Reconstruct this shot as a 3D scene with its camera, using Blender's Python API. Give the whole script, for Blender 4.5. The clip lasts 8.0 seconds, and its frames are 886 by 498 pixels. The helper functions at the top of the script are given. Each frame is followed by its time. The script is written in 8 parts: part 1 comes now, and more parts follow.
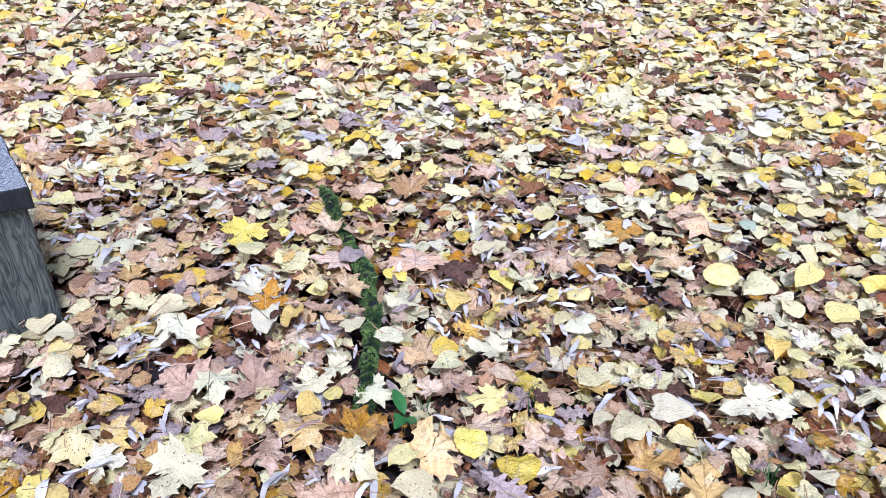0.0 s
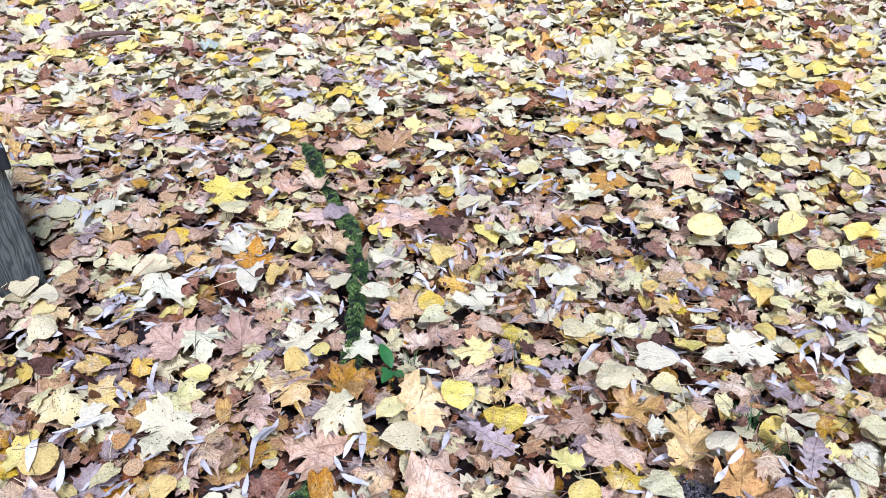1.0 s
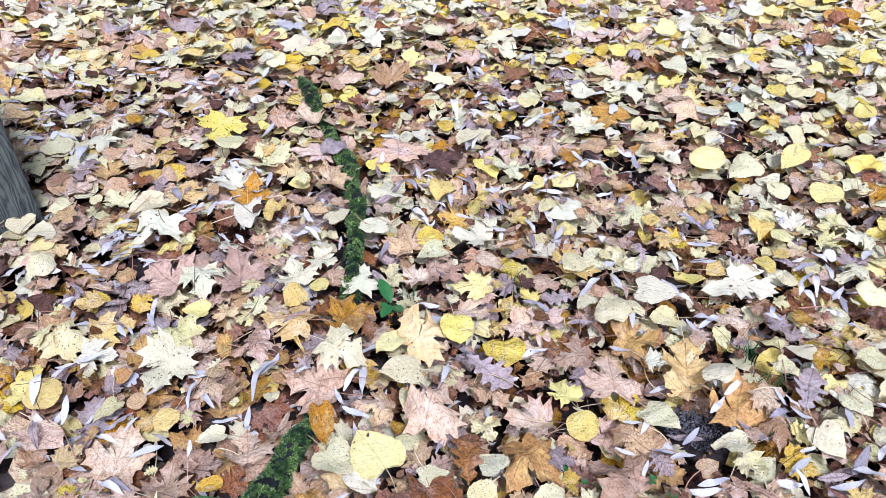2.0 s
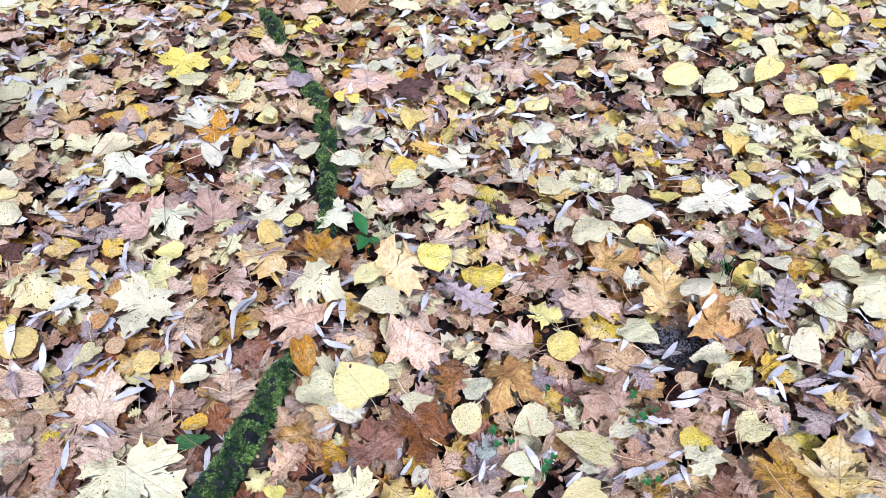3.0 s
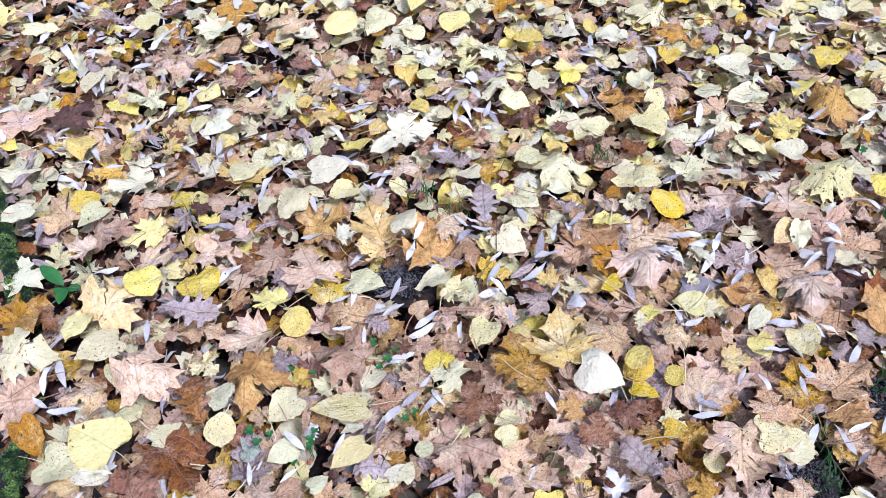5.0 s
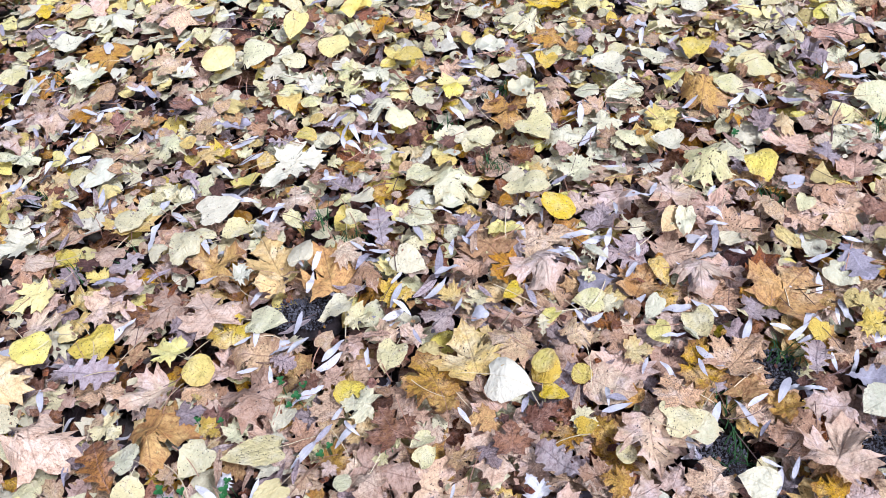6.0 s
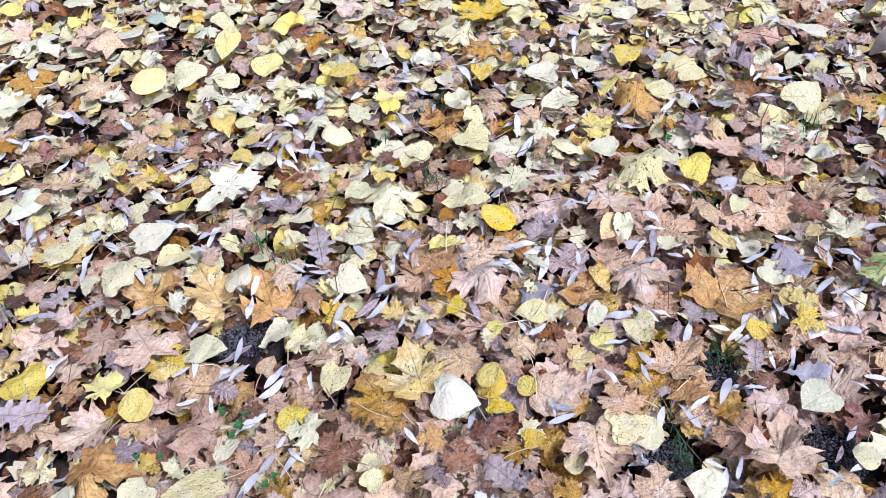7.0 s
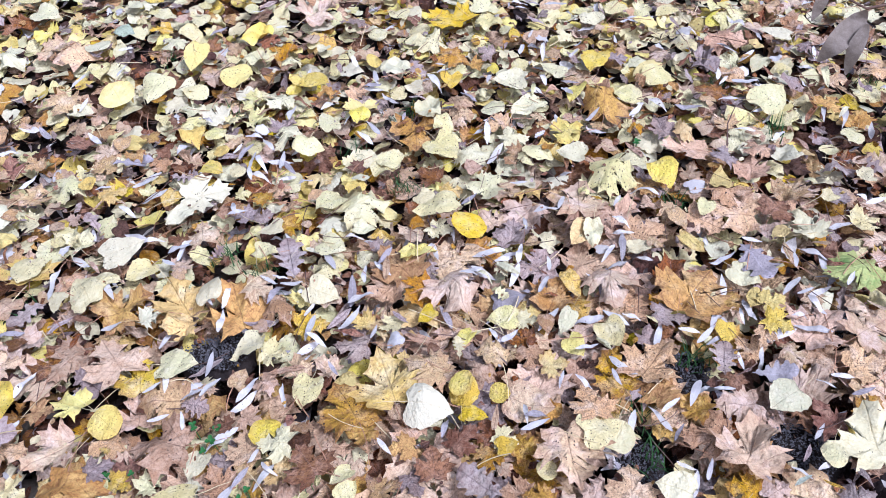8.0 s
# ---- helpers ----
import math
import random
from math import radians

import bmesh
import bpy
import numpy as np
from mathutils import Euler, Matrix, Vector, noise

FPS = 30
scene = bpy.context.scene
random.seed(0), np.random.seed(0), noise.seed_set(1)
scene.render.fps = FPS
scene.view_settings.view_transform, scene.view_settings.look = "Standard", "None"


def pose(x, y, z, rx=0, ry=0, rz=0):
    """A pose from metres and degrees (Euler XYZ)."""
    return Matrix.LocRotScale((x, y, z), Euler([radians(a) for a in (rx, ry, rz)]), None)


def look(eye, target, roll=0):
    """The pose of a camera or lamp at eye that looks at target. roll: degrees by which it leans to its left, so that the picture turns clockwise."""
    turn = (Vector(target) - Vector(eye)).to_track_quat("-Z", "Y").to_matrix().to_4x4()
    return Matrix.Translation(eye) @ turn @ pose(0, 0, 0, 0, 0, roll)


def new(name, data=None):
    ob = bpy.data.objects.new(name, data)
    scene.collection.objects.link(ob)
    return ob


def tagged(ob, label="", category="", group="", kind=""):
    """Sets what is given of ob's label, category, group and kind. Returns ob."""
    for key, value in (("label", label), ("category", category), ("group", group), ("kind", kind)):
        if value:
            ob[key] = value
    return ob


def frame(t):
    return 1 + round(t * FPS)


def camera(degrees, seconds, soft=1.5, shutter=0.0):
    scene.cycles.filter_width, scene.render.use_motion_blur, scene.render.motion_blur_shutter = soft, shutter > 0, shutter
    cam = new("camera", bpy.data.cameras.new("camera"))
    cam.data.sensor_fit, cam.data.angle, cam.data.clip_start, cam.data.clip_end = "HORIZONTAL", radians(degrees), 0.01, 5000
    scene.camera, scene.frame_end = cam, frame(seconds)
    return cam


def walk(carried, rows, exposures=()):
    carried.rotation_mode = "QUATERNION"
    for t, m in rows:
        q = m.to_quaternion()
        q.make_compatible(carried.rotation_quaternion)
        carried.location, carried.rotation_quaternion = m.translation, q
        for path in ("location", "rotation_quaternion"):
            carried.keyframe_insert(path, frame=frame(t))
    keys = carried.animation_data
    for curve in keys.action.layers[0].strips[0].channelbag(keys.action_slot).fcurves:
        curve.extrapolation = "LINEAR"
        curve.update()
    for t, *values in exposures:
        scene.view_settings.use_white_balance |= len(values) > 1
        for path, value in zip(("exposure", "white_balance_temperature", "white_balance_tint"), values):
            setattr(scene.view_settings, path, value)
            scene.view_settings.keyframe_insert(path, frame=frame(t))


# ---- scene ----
cam = camera(60.5, 8.0, soft=0.42)
PATH = [
    (0, (0.03, 0.025, 1.187), (-0.007, 1.696, 0.089), 1.0),
    (0.5, (0.034, 0.025, 1.181), (0.021, 1.669, 0.042), 0.8),
    (1, (0.038, 0.022, 1.176), (0.035, 1.632, -0.01), 0.6),
    (1.5, (0.038, 0.026, 1.17), (0.032, 1.586, -0.08), 0.5),
    (1.7, (0.04, 0.027, 1.168), (0.033, 1.567, -0.108), 0.4),
    (3, (0.05, 0.029, 1.142), (0.098, 1.419, -0.295), -1.0),
    (3.5, (0.075, 0.027, 1.133), (0.2, 1.363, -0.349), -2.2),
    (4, (0.129, 0.016, 1.132), (0.397, 1.314, -0.366), -3.2),
    (4.5, (0.179, 0.003, 1.131), (0.603, 1.249, -0.375), -3.6),
    (5, (0.214, -0.008, 1.137), (0.748, 1.188, -0.374), -4.7),
    (5.2, (0.224, -0.011, 1.133), (0.796, 1.171, -0.376), -5.1),
    (6.3, (0.278, -0.027, 1.144), (1.035, 1.063, -0.352), -4.8),
    (6.5, (0.283, -0.025, 1.143), (1.064, 1.051, -0.352), -4.5),
    (7, (0.3, -0.029, 1.142), (1.117, 1.027, -0.347), -4.1),
    (7.5, (0.311, -0.038, 1.145), (1.147, 1.005, -0.343), -3.9),
    (8, (0.319, -0.041, 1.147), (1.178, 0.991, -0.336), -3.8),
]
walk(cam, [(t, look(eye, target, roll)) for t, eye, target, roll in PATH])

# ---- light: an overcast autumn day ----
world = bpy.data.worlds.new("overcast_sky")
scene.world = world
world.use_nodes = True
wn, wl = world.node_tree.nodes, world.node_tree.links
sky = wn.new("ShaderNodeTexSky")
sky.sky_type, sky.sun_disc = "NISHITA", False
sky.sun_elevation, sky.sun_rotation = radians(48), radians(200)
sky.air_density, sky.dust_density, sky.ozone_density = 1.0, 4.0, 1.0
soft_sky = wn.new("ShaderNodeHueSaturation")
soft_sky.inputs["Saturation"].default_value = 0.6
wl.new(sky.outputs[0], soft_sky.inputs["Color"])
wl.new(soft_sky.outputs[0], wn["Background"].inputs["Color"])
wn["Background"].inputs["Strength"].default_value = 0.055
sun = new("sun", bpy.data.lights.new("sun", "SUN"))
sun.data.energy, sun.data.angle, sun.data.color = 1.5, radians(12), (1.0, 0.98, 0.95)
sun.matrix_world = look((1.5, -3, 6), (0, 0.6, 0))
scene.view_settings.exposure = 1.355
scene.view_settings.use_white_balance = True
scene.view_settings.white_balance_temperature, scene.view_settings.white_balance_tint = 4950, 27.5


# ---- materials ----
def mat_new(name):
    m = bpy.data.materials.new(name)
    m.use_nodes = True
    return m, m.node_tree.nodes, m.node_tree.links


def math_node(n, l, op, a, b=None, c=None):
    x = n.new("ShaderNodeMath")
    x.operation = op
    for k, v in enumerate((a, b, c)):
        if v is None:
            continue
        if isinstance(v, (int, float)):
            x.inputs[k].default_value = v
        else:
            l.new(v, x.inputs[k])
    return x.outputs[0]


def mix_node(n, l, fac, a, b, blend="MIX"):
    x = n.new("ShaderNodeMix")
    x.data_type, x.blend_type = "RGBA", blend
    if isinstance(fac, (int, float)):
        x.inputs[0].default_value = fac
    else:
        l.new(fac, x.inputs[0])
    for k, v in ((6, a), (7, b)):
        if isinstance(v, tuple):
            x.inputs[k].default_value = (*v, 1)
        else:
            l.new(v, x.inputs[k])
    return x.outputs[2]


def tex(n, l, kind, scale, vec, detail=3.0, rough=0.55):
    x = n.new("ShaderNodeTexNoise" if kind == "noise" else "ShaderNodeTexVoronoi")
    x.inputs["Scale"].default_value = scale
    if kind == "noise":
        x.inputs["Detail"].default_value = detail
        x.inputs["Roughness"].default_value = rough
    l.new(vec, x.inputs["Vector"])
    return x


def ramp01(n, l, v, lo, hi):
    x = n.new("ShaderNodeMapRange")
    x.inputs["From Min"].default_value, x.inputs["From Max"].default_value = lo, hi
    l.new(v, x.inputs["Value"])
    return x.outputs[0]


def leaf_material(name, base, edge, blotch, spots=0.6, veins=0.2, vein_col=None, blotchy=0.5, mottle=0.4, pepper=0.4, margin=0.6, low=0.9, span=0.2, tar=0.0, relief=1.0, rough=0.55):
    """A leaf blade: tone differing leaf by leaf, blotches, dried margin, veins, dark pin-point spots and a fine pepper of decay, in the blade's own coordinates."""
    m, n, l = mat_new(name)
    bsdf = n["Principled BSDF"]
    uv = n.new("ShaderNodeUVMap")
    uv.uv_map = "blade"
    info, geo = n.new("ShaderNodeObjectInfo"), n.new("ShaderNodeNewGeometry")
    rnd = math_node(n, l, "FRACT", math_node(n, l, "ADD", info.outputs["Random"], geo.outputs["Random Per Island"]))
    rnd2 = math_node(n, l, "FRACT", math_node(n, l, "MULTIPLY", rnd, 37.7))
    rnd3 = math_node(n, l, "FRACT", math_node(n, l, "MULTIPLY", rnd, 91.3))
    shift = n.new("ShaderNodeCombineXYZ")
    l.new(math_node(n, l, "MULTIPLY", rnd, 53.0), shift.inputs[2])
    l.new(math_node(n, l, "MULTIPLY", rnd2, 29.0), shift.inputs[0])
    add = n.new("ShaderNodeVectorMath")
    l.new(uv.outputs[0], add.inputs[0])
    l.new(shift.outputs[0], add.inputs[1])
    vec = add.outputs[0]
    # tone of the whole leaf
    hsv = n.new("ShaderNodeHueSaturation")
    hsv.inputs["Color"].default_value = (*base, 1)
    l.new(math_node(n, l, "MULTIPLY_ADD", rnd2, 0.026, 0.487), hsv.inputs["Hue"])
    l.new(math_node(n, l, "MULTIPLY_ADD", rnd3, 0.36, 0.84), hsv.inputs["Saturation"])
    l.new(math_node(n, l, "MULTIPLY_ADD", rnd, span, low), hsv.inputs["Value"])
    # broad blotches, then a closer mottling
    big = tex(n, l, "noise", 2.4, vec, 4.0, 0.6)
    col = mix_node(n, l, math_node(n, l, "MULTIPLY", ramp01(n, l, big.outputs[0], 0.48, 0.66), blotchy), hsv.outputs[0], blotch)
    mid = tex(n, l, "noise", 9.0, vec, 7.0, 0.78)
    col = mix_node(n, l, math_node(n, l, "MULTIPLY", ramp01(n, l, mid.outputs[0], 0.48, 0.60), mottle), col, edge)
    # dried margin, more on some leaves than on others
    away = n.new("ShaderNodeVectorMath")
    away.operation = "DISTANCE"
    l.new(uv.outputs[0], away.inputs[0])
    away.inputs[1].default_value = (0, 0.38, 0)
    rim = math_node(n, l, "ADD", away.outputs["Value"], math_node(n, l, "MULTIPLY", mid.outputs[0], 0.5))
    col = mix_node(n, l, math_node(n, l, "MULTIPLY", ramp01(n, l, rim, 0.55, 0.85), math_node(n, l, "MULTIPLY", rnd2, margin)), col, edge)
    # veins: a midrib and two pairs of rays from the base; side veins as soft relief
    sep = n.new("ShaderNodeSeparateXYZ")
    l.new(uv.outputs[0], sep.inputs[0])
    au = math_node(n, l, "ABSOLUTE", sep.outputs[0])
    slant = math_node(n, l, "SUBTRACT", sep.outputs[1], math_node(n, l, "MULTIPLY", au, 0.75))
    saw = math_node(n, l, "PINGPONG", math_node(n, l, "MULTIPLY", math_node(n, l, "MULTIPLY_ADD", mid.outputs[0], 0.06, slant), 6.0), 0.5)
    midrib = ramp01(n, l, au, 0.016, 0.004)
    ang = math_node(n, l, "ARCTAN2", au, sep.outputs[1])
    fan = math_node(n, l, "ABSOLUTE", math_node(n, l, "SUBTRACT", ang, 0.80))
    fan2 = math_node(n, l, "ABSOLUTE", math_node(n, l, "SUBTRACT", ang, 1.62))
    rays = math_node(n, l, "MAXIMUM", ramp01(n, l, fan, 0.028, 0.006), ramp01(n, l, fan2, 0.045, 0.01))
    main = math_node(n, l, "MAXIMUM", midrib, math_node(n, l, "MULTIPLY", rays, 0.8))
    col = mix_node(n, l, math_node(n, l, "MULTIPLY", math_node(n, l, "MAXIMUM", main, math_node(n, l, "MULTIPLY", ramp01(n, l, saw, 0.08, 0.0), 0.35)), veins), col, vein_col or blotch)
    # fine pepper of decay, thicker in patches
    grain = tex(n, l, "noise", 30.0, vec, 3.0, 0.75)
    patch = ramp01(n, l, math_node(n, l, "MULTIPLY_ADD", rnd3, 0.22, mid.outputs[0]), 0.42, 0.70)
    col = mix_node(n, l, math_node(n, l, "MULTIPLY", math_node(n, l, "MULTIPLY", ramp01(n, l, grain.outputs[0], 0.49, 0.56), patch), pepper), col, tuple(0.38 * q for q in edge))
    # round dark spots
    many = tex(n, l, "noise", 2.2, vec, 2.0)
    lot = ramp01(n, l, math_node(n, l, "MULTIPLY_ADD", rnd3, 0.5, many.outputs[0]), 0.80 - 0.45 * spots, 1.10 - 0.45 * spots)

    def specks(scale, least, most, seed):
        sp = tex(n, l, "voronoi", scale, vec)
        cell = n.new("ShaderNodeSeparateColor")
        l.new(sp.outputs["Color"], cell.inputs[0])
        size = math_node(n, l, "MULTIPLY_ADD", math_node(n, l, "MULTIPLY", cell.outputs[seed], lot), most - least, least)
        gap = math_node(n, l, "SUBTRACT", size, sp.outputs["Distance"])
        return ramp01(n, l, gap, 0.0, 0.09)

    dots = math_node(n, l, "MAXIMUM", specks(17.0, -0.75, 0.37, 0), specks(25.0, -0.55, 0.42, 1))
    col = mix_node(n, l, math_node(n, l, "MULTIPLY", dots, 0.9), col, (0.035, 0.022, 0.016))
    if tar:
        t = tex(n, l, "voronoi", 2.1, vec)
        col = mix_node(n, l, ramp01(n, l, math_node(n, l, "MULTIPLY_ADD", mid.outputs[0], 0.08, t.outputs["Distance"]), 0.085 + tar * 0.1, 0.065 + tar * 0.08), col, (0.010, 0.010, 0.016))
    l.new(col, bsdf.inputs["Base Color"])
    l.new(math_node(n, l, "MULTIPLY_ADD", mid.outputs[0], 0.3, rough - 0.15), bsdf.inputs["Roughness"])
    bsdf.inputs["Specular IOR Level"].default_value = 0.2
    crinkle = tex(n, l, "noise", 8.0, vec, 5.0, 0.62)
    quilt = math_node(n, l, "ADD", math_node(n, l, "MULTIPLY", saw, 0.12), crinkle.outputs[0])
    h = math_node(n, l, "ADD", quilt, math_node(n, l, "MULTIPLY", main, -0.10))
    bump = n.new("ShaderNodeBump")
    bump.inputs["Strength"].default_value, bump.inputs["Distance"].default_value = 0.95 * relief, 0.009
    l.new(h, bump.inputs["Height"])
    l.new(bump.outputs[0], bsdf.inputs["Normal"])
    return m


BROWN = (0.14, 0.065, 0.035)
COLOURS = {
    "cream": leaf_material("leaf_cream", (0.69, 0.62, 0.30), (0.66, 0.50, 0.20), (0.74, 0.665, 0.385), 0.9, 0.35, (0.58, 0.46, 0.20), 0.6, 0.22, 0.24, 0.45, 0.86, 0.2, relief=0.75),
    "white": leaf_material("leaf_pale", (0.68, 0.63, 0.35), (0.65, 0.52, 0.27), (0.73, 0.67, 0.42), 0.85, 0.35, (0.56, 0.46, 0.26), 0.6, 0.20, 0.22, 0.45, 0.86, 0.18, relief=0.8),
    "lemon": leaf_material("leaf_lemon", (0.735, 0.625, 0.185), (0.61, 0.42, 0.085), (0.75, 0.665, 0.28), 0.85, 0.3, (0.60, 0.42, 0.08), 0.5, 0.2, 0.22, 0.5, 0.88, 0.2, relief=0.6),
    "yellow": leaf_material("leaf_yellow", (0.74, 0.56, 0.115), (0.60, 0.36, 0.06), (0.76, 0.62, 0.22), 0.9, 0.2, (0.5, 0.3, 0.06), 0.6, 0.22, 0.25, 0.6, 0.86, 0.26),
    "gold": leaf_material("leaf_gold", (0.75, 0.53, 0.14), (0.54, 0.30, 0.08), (0.78, 0.64, 0.32), 0.8, 0.25, BROWN, 0.8, 0.36, 0.38, 0.7, 0.84, 0.28),
    "ochre": leaf_material("leaf_ochre", (0.64, 0.365, 0.075), (0.30, 0.115, 0.035), (0.70, 0.47, 0.14), 0.5, 0.35, BROWN, 0.8, 0.5, 0.5, 0.8, 0.72, 0.45, 0.12),
    "orange": leaf_material("leaf_orange", (0.60, 0.345, 0.09), (0.25, 0.105, 0.04), (0.70, 0.48, 0.20), 0.5, 0.4, BROWN, 0.8, 0.5, 0.5, 0.8, 0.7, 0.5, 0.2),
    "peach": leaf_material("leaf_peach", (0.72, 0.51, 0.275), (0.46, 0.26, 0.12), (0.77, 0.61, 0.40), 0.5, 0.3, BROWN, 0.7, 0.55, 0.55, 0.7, 0.8, 0.35),
    "pink": leaf_material("leaf_pinkish", (0.68, 0.485, 0.28), (0.42, 0.225, 0.11), (0.74, 0.575, 0.43), 0.6, 0.35, BROWN, 0.7, 0.4, 0.3, 0.7, 0.78, 0.38),
    "tan": leaf_material("leaf_tan", (0.56, 0.37, 0.20), (0.30, 0.15, 0.066), (0.66, 0.475, 0.30), 0.5, 0.4, BROWN, 0.7, 0.5, 0.4, 0.8, 0.7, 0.5, 0.15),
    "mauve": leaf_material("leaf_mauve", (0.43, 0.335, 0.265), (0.21, 0.125, 0.09), (0.53, 0.43, 0.365), 0.5, 0.4, (0.12, 0.08, 0.07), 0.6, 0.45, 0.4, 0.7, 0.72, 0.5),
    "brown": leaf_material("leaf_brown", (0.32, 0.145, 0.060), (0.12, 0.044, 0.019), (0.46, 0.275, 0.16), 0.4, 0.4, (0.40, 0.25, 0.17), 0.75, 0.65, 0.65, 0.8, 0.68, 0.6),
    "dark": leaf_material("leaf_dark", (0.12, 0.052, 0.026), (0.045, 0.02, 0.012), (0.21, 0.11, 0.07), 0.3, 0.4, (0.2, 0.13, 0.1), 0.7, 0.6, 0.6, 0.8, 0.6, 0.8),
    # decayed leaf, its colour blackened further to paint shade between leaves
    "rotten": leaf_material("leaf_shaded_rot", (0.022, 0.013, 0.010), (0.010, 0.007, 0.005), (0.05, 0.03, 0.022), 0.2, 0.4, (0.08, 0.055, 0.045), 0.6, 0.5, 0.5, 0.6, 0.6, 0.8),
    "silver": leaf_material("leaf_silver", (0.61, 0.575, 0.485), (0.41, 0.365, 0.31), (0.66, 0.625, 0.535), 0.1, 0.2, (0.70, 0.66, 0.63), 0.5, 0.3, 0.15, 0.5, 0.6, 0.55, 0.0, 0.3, 0.45),
    "slate": leaf_material("leaf_slate", (0.33, 0.295, 0.265), (0.18, 0.15, 0.14), (0.45, 0.40, 0.385), 0.15, 0.3, (0.5, 0.46, 0.45), 0.5, 0.4, 0.3, 0.5, 0.75, 0.45, 0.0, 0.4, 0.42),
    "green": leaf_material("leaf_green", (0.06, 0.16, 0.04), (0.10, 0.20, 0.05), (0.05, 0.12, 0.03), 0.2, 0.5, (0.16, 0.26, 0.10), 0.5, 0.3, 0.2, rough=0.42),
    "lime": leaf_material("leaf_lime", (0.40, 0.44, 0.08), (0.52, 0.44, 0.14), (0.13, 0.27, 0.05), 0.7, 0.4, (0.55, 0.55, 0.2), 0.9),
    "mint": leaf_material("leaf_mint", (0.46, 0.50, 0.33), (0.33, 0.38, 0.27), (0.54, 0.57, 0.41), 0.3, 0.5, (0.55, 0.60, 0.50), 0.5),
}
WORDS = {"cream": "cream-coloured", "white": "pale whitish", "lemon": "lemon-yellow", "yellow": "bright yellow", "gold": "golden yellow", "ochre": "ochre-brown",
         "orange": "orange-brown", "peach": "peach-coloured", "pink": "pinkish tan", "tan": "dull tan", "mauve": "greyish mauve", "brown": "reddish brown",
         "dark": "dark brown", "rotten": "blackened", "silver": "silvery grey", "slate": "slate-grey", "green": "green", "lime": "yellow-green", "mint": "pale greyish green"}


def plain_material(name, a, b, scale, rough=0.7, bump=0.3, dist=0.003, stretch=(1, 1, 1), metal=0.0):
    """Two tones mixed by noise at two scales, with relief of the same grain."""
    m, n, l = mat_new(name)
    bsdf = n["Principled BSDF"]
    co = n.new("ShaderNodeTexCoord")
    mp = n.new("ShaderNodeMapping")
    mp.inputs["Scale"].default_value = stretch
    l.new(co.outputs["Object"], mp.inputs[0])
    big = tex(n, l, "noise", scale, mp.outputs[0], 6.0, 0.65)
    small = tex(n, l, "noise", scale * 7, mp.outputs[0], 4.0, 0.6)
    f = math_node(n, l, "ADD", math_node(n, l, "MULTIPLY", big.outputs[0], 0.65), math_node(n, l, "MULTIPLY", small.outputs[0], 0.35))
    l.new(mix_node(n, l, ramp01(n, l, f, 0.35, 0.65), a, b), bsdf.inputs["Base Color"])
    bsdf.inputs["Roughness"].default_value, bsdf.inputs["Metallic"].default_value = rough, metal
    bp = n.new("ShaderNodeBump")
    bp.inputs["Strength"].default_value, bp.inputs["Distance"].default_value = bump, dist
    l.new(f, bp.inputs["Height"])
    l.new(bp.outputs[0], bsdf.inputs["Normal"])
    bsdf_gloss = n["Principled BSDF"].inputs["Specular IOR Level"]
    bsdf_gloss.default_value = 0.15
    return m


SOIL = plain_material("dark_soil", (0.010, 0.008, 0.007), (0.045, 0.034, 0.027), 14.0, 0.85, 0.8, 0.02)
PEBBLE = plain_material("pebble", (0.010, 0.010, 0.010), (0.20, 0.19, 0.18), 130.0, 0.75, 0.4)


def moss_material(name, deep, fresh, power):
    """Moss: each shoot of its own tone, in patches of deep and fresh green."""
    m, n, l = mat_new(name)
    geo = n.new("ShaderNodeNewGeometry")
    patch = tex(n, l, "noise", 34.0, geo.outputs["Position"], 3.0, 0.6)
    tone = math_node(n, l, "POWER", geo.outputs["Random Per Island"], power)
    f = math_node(n, l, "MULTIPLY", tone, ramp01(n, l, patch.outputs[0], 0.36, 0.62))
    l.new(mix_node(n, l, f, deep, fresh), n["Principled BSDF"].inputs["Base Color"])
    n["Principled BSDF"].inputs["Roughness"].default_value = 0.42
    return m


MOSS = moss_material("moss", (0.006, 0.018, 0.007), (0.04, 0.11, 0.02), 1.5)
MOSS_TIP = moss_material("moss_tip", (0.014, 0.045, 0.012), (0.44, 0.64, 0.11), 1.4)
BARK = plain_material("dark_bark", (0.005, 0.006, 0.005), (0.028, 0.030, 0.026), 26.0, 0.8, 0.9, 0.01, (1, 0.3, 1))
WITHERED = plain_material("withered_leaf", (0.17, 0.135, 0.095), (0.30, 0.25, 0.185), 9.0, 0.6, 0.12, 0.002)
TWIG = plain_material("twig_bark", (0.08, 0.045, 0.03), (0.2, 0.13, 0.09), 60.0, 0.75, 0.4, 0.002)
STALK = plain_material("stalk_tan", (0.30, 0.14, 0.07), (0.5, 0.30, 0.16), 40.0, 0.55, 0.2, 0.001)
STALK_PALE = plain_material("stalk_pale", (0.55, 0.42, 0.18), (0.7, 0.6, 0.35), 40.0, 0.55, 0.2, 0.001)
GRASS = plain_material("grass_blade", (0.022, 0.065, 0.018), (0.06, 0.14, 0.035), 30.0, 0.5, 0.1, 0.001)
HERB = plain_material("herb_green", (0.022, 0.09, 0.02), (0.05, 0.17, 0.035), 25.0, 0.42, 0.2, 0.002)


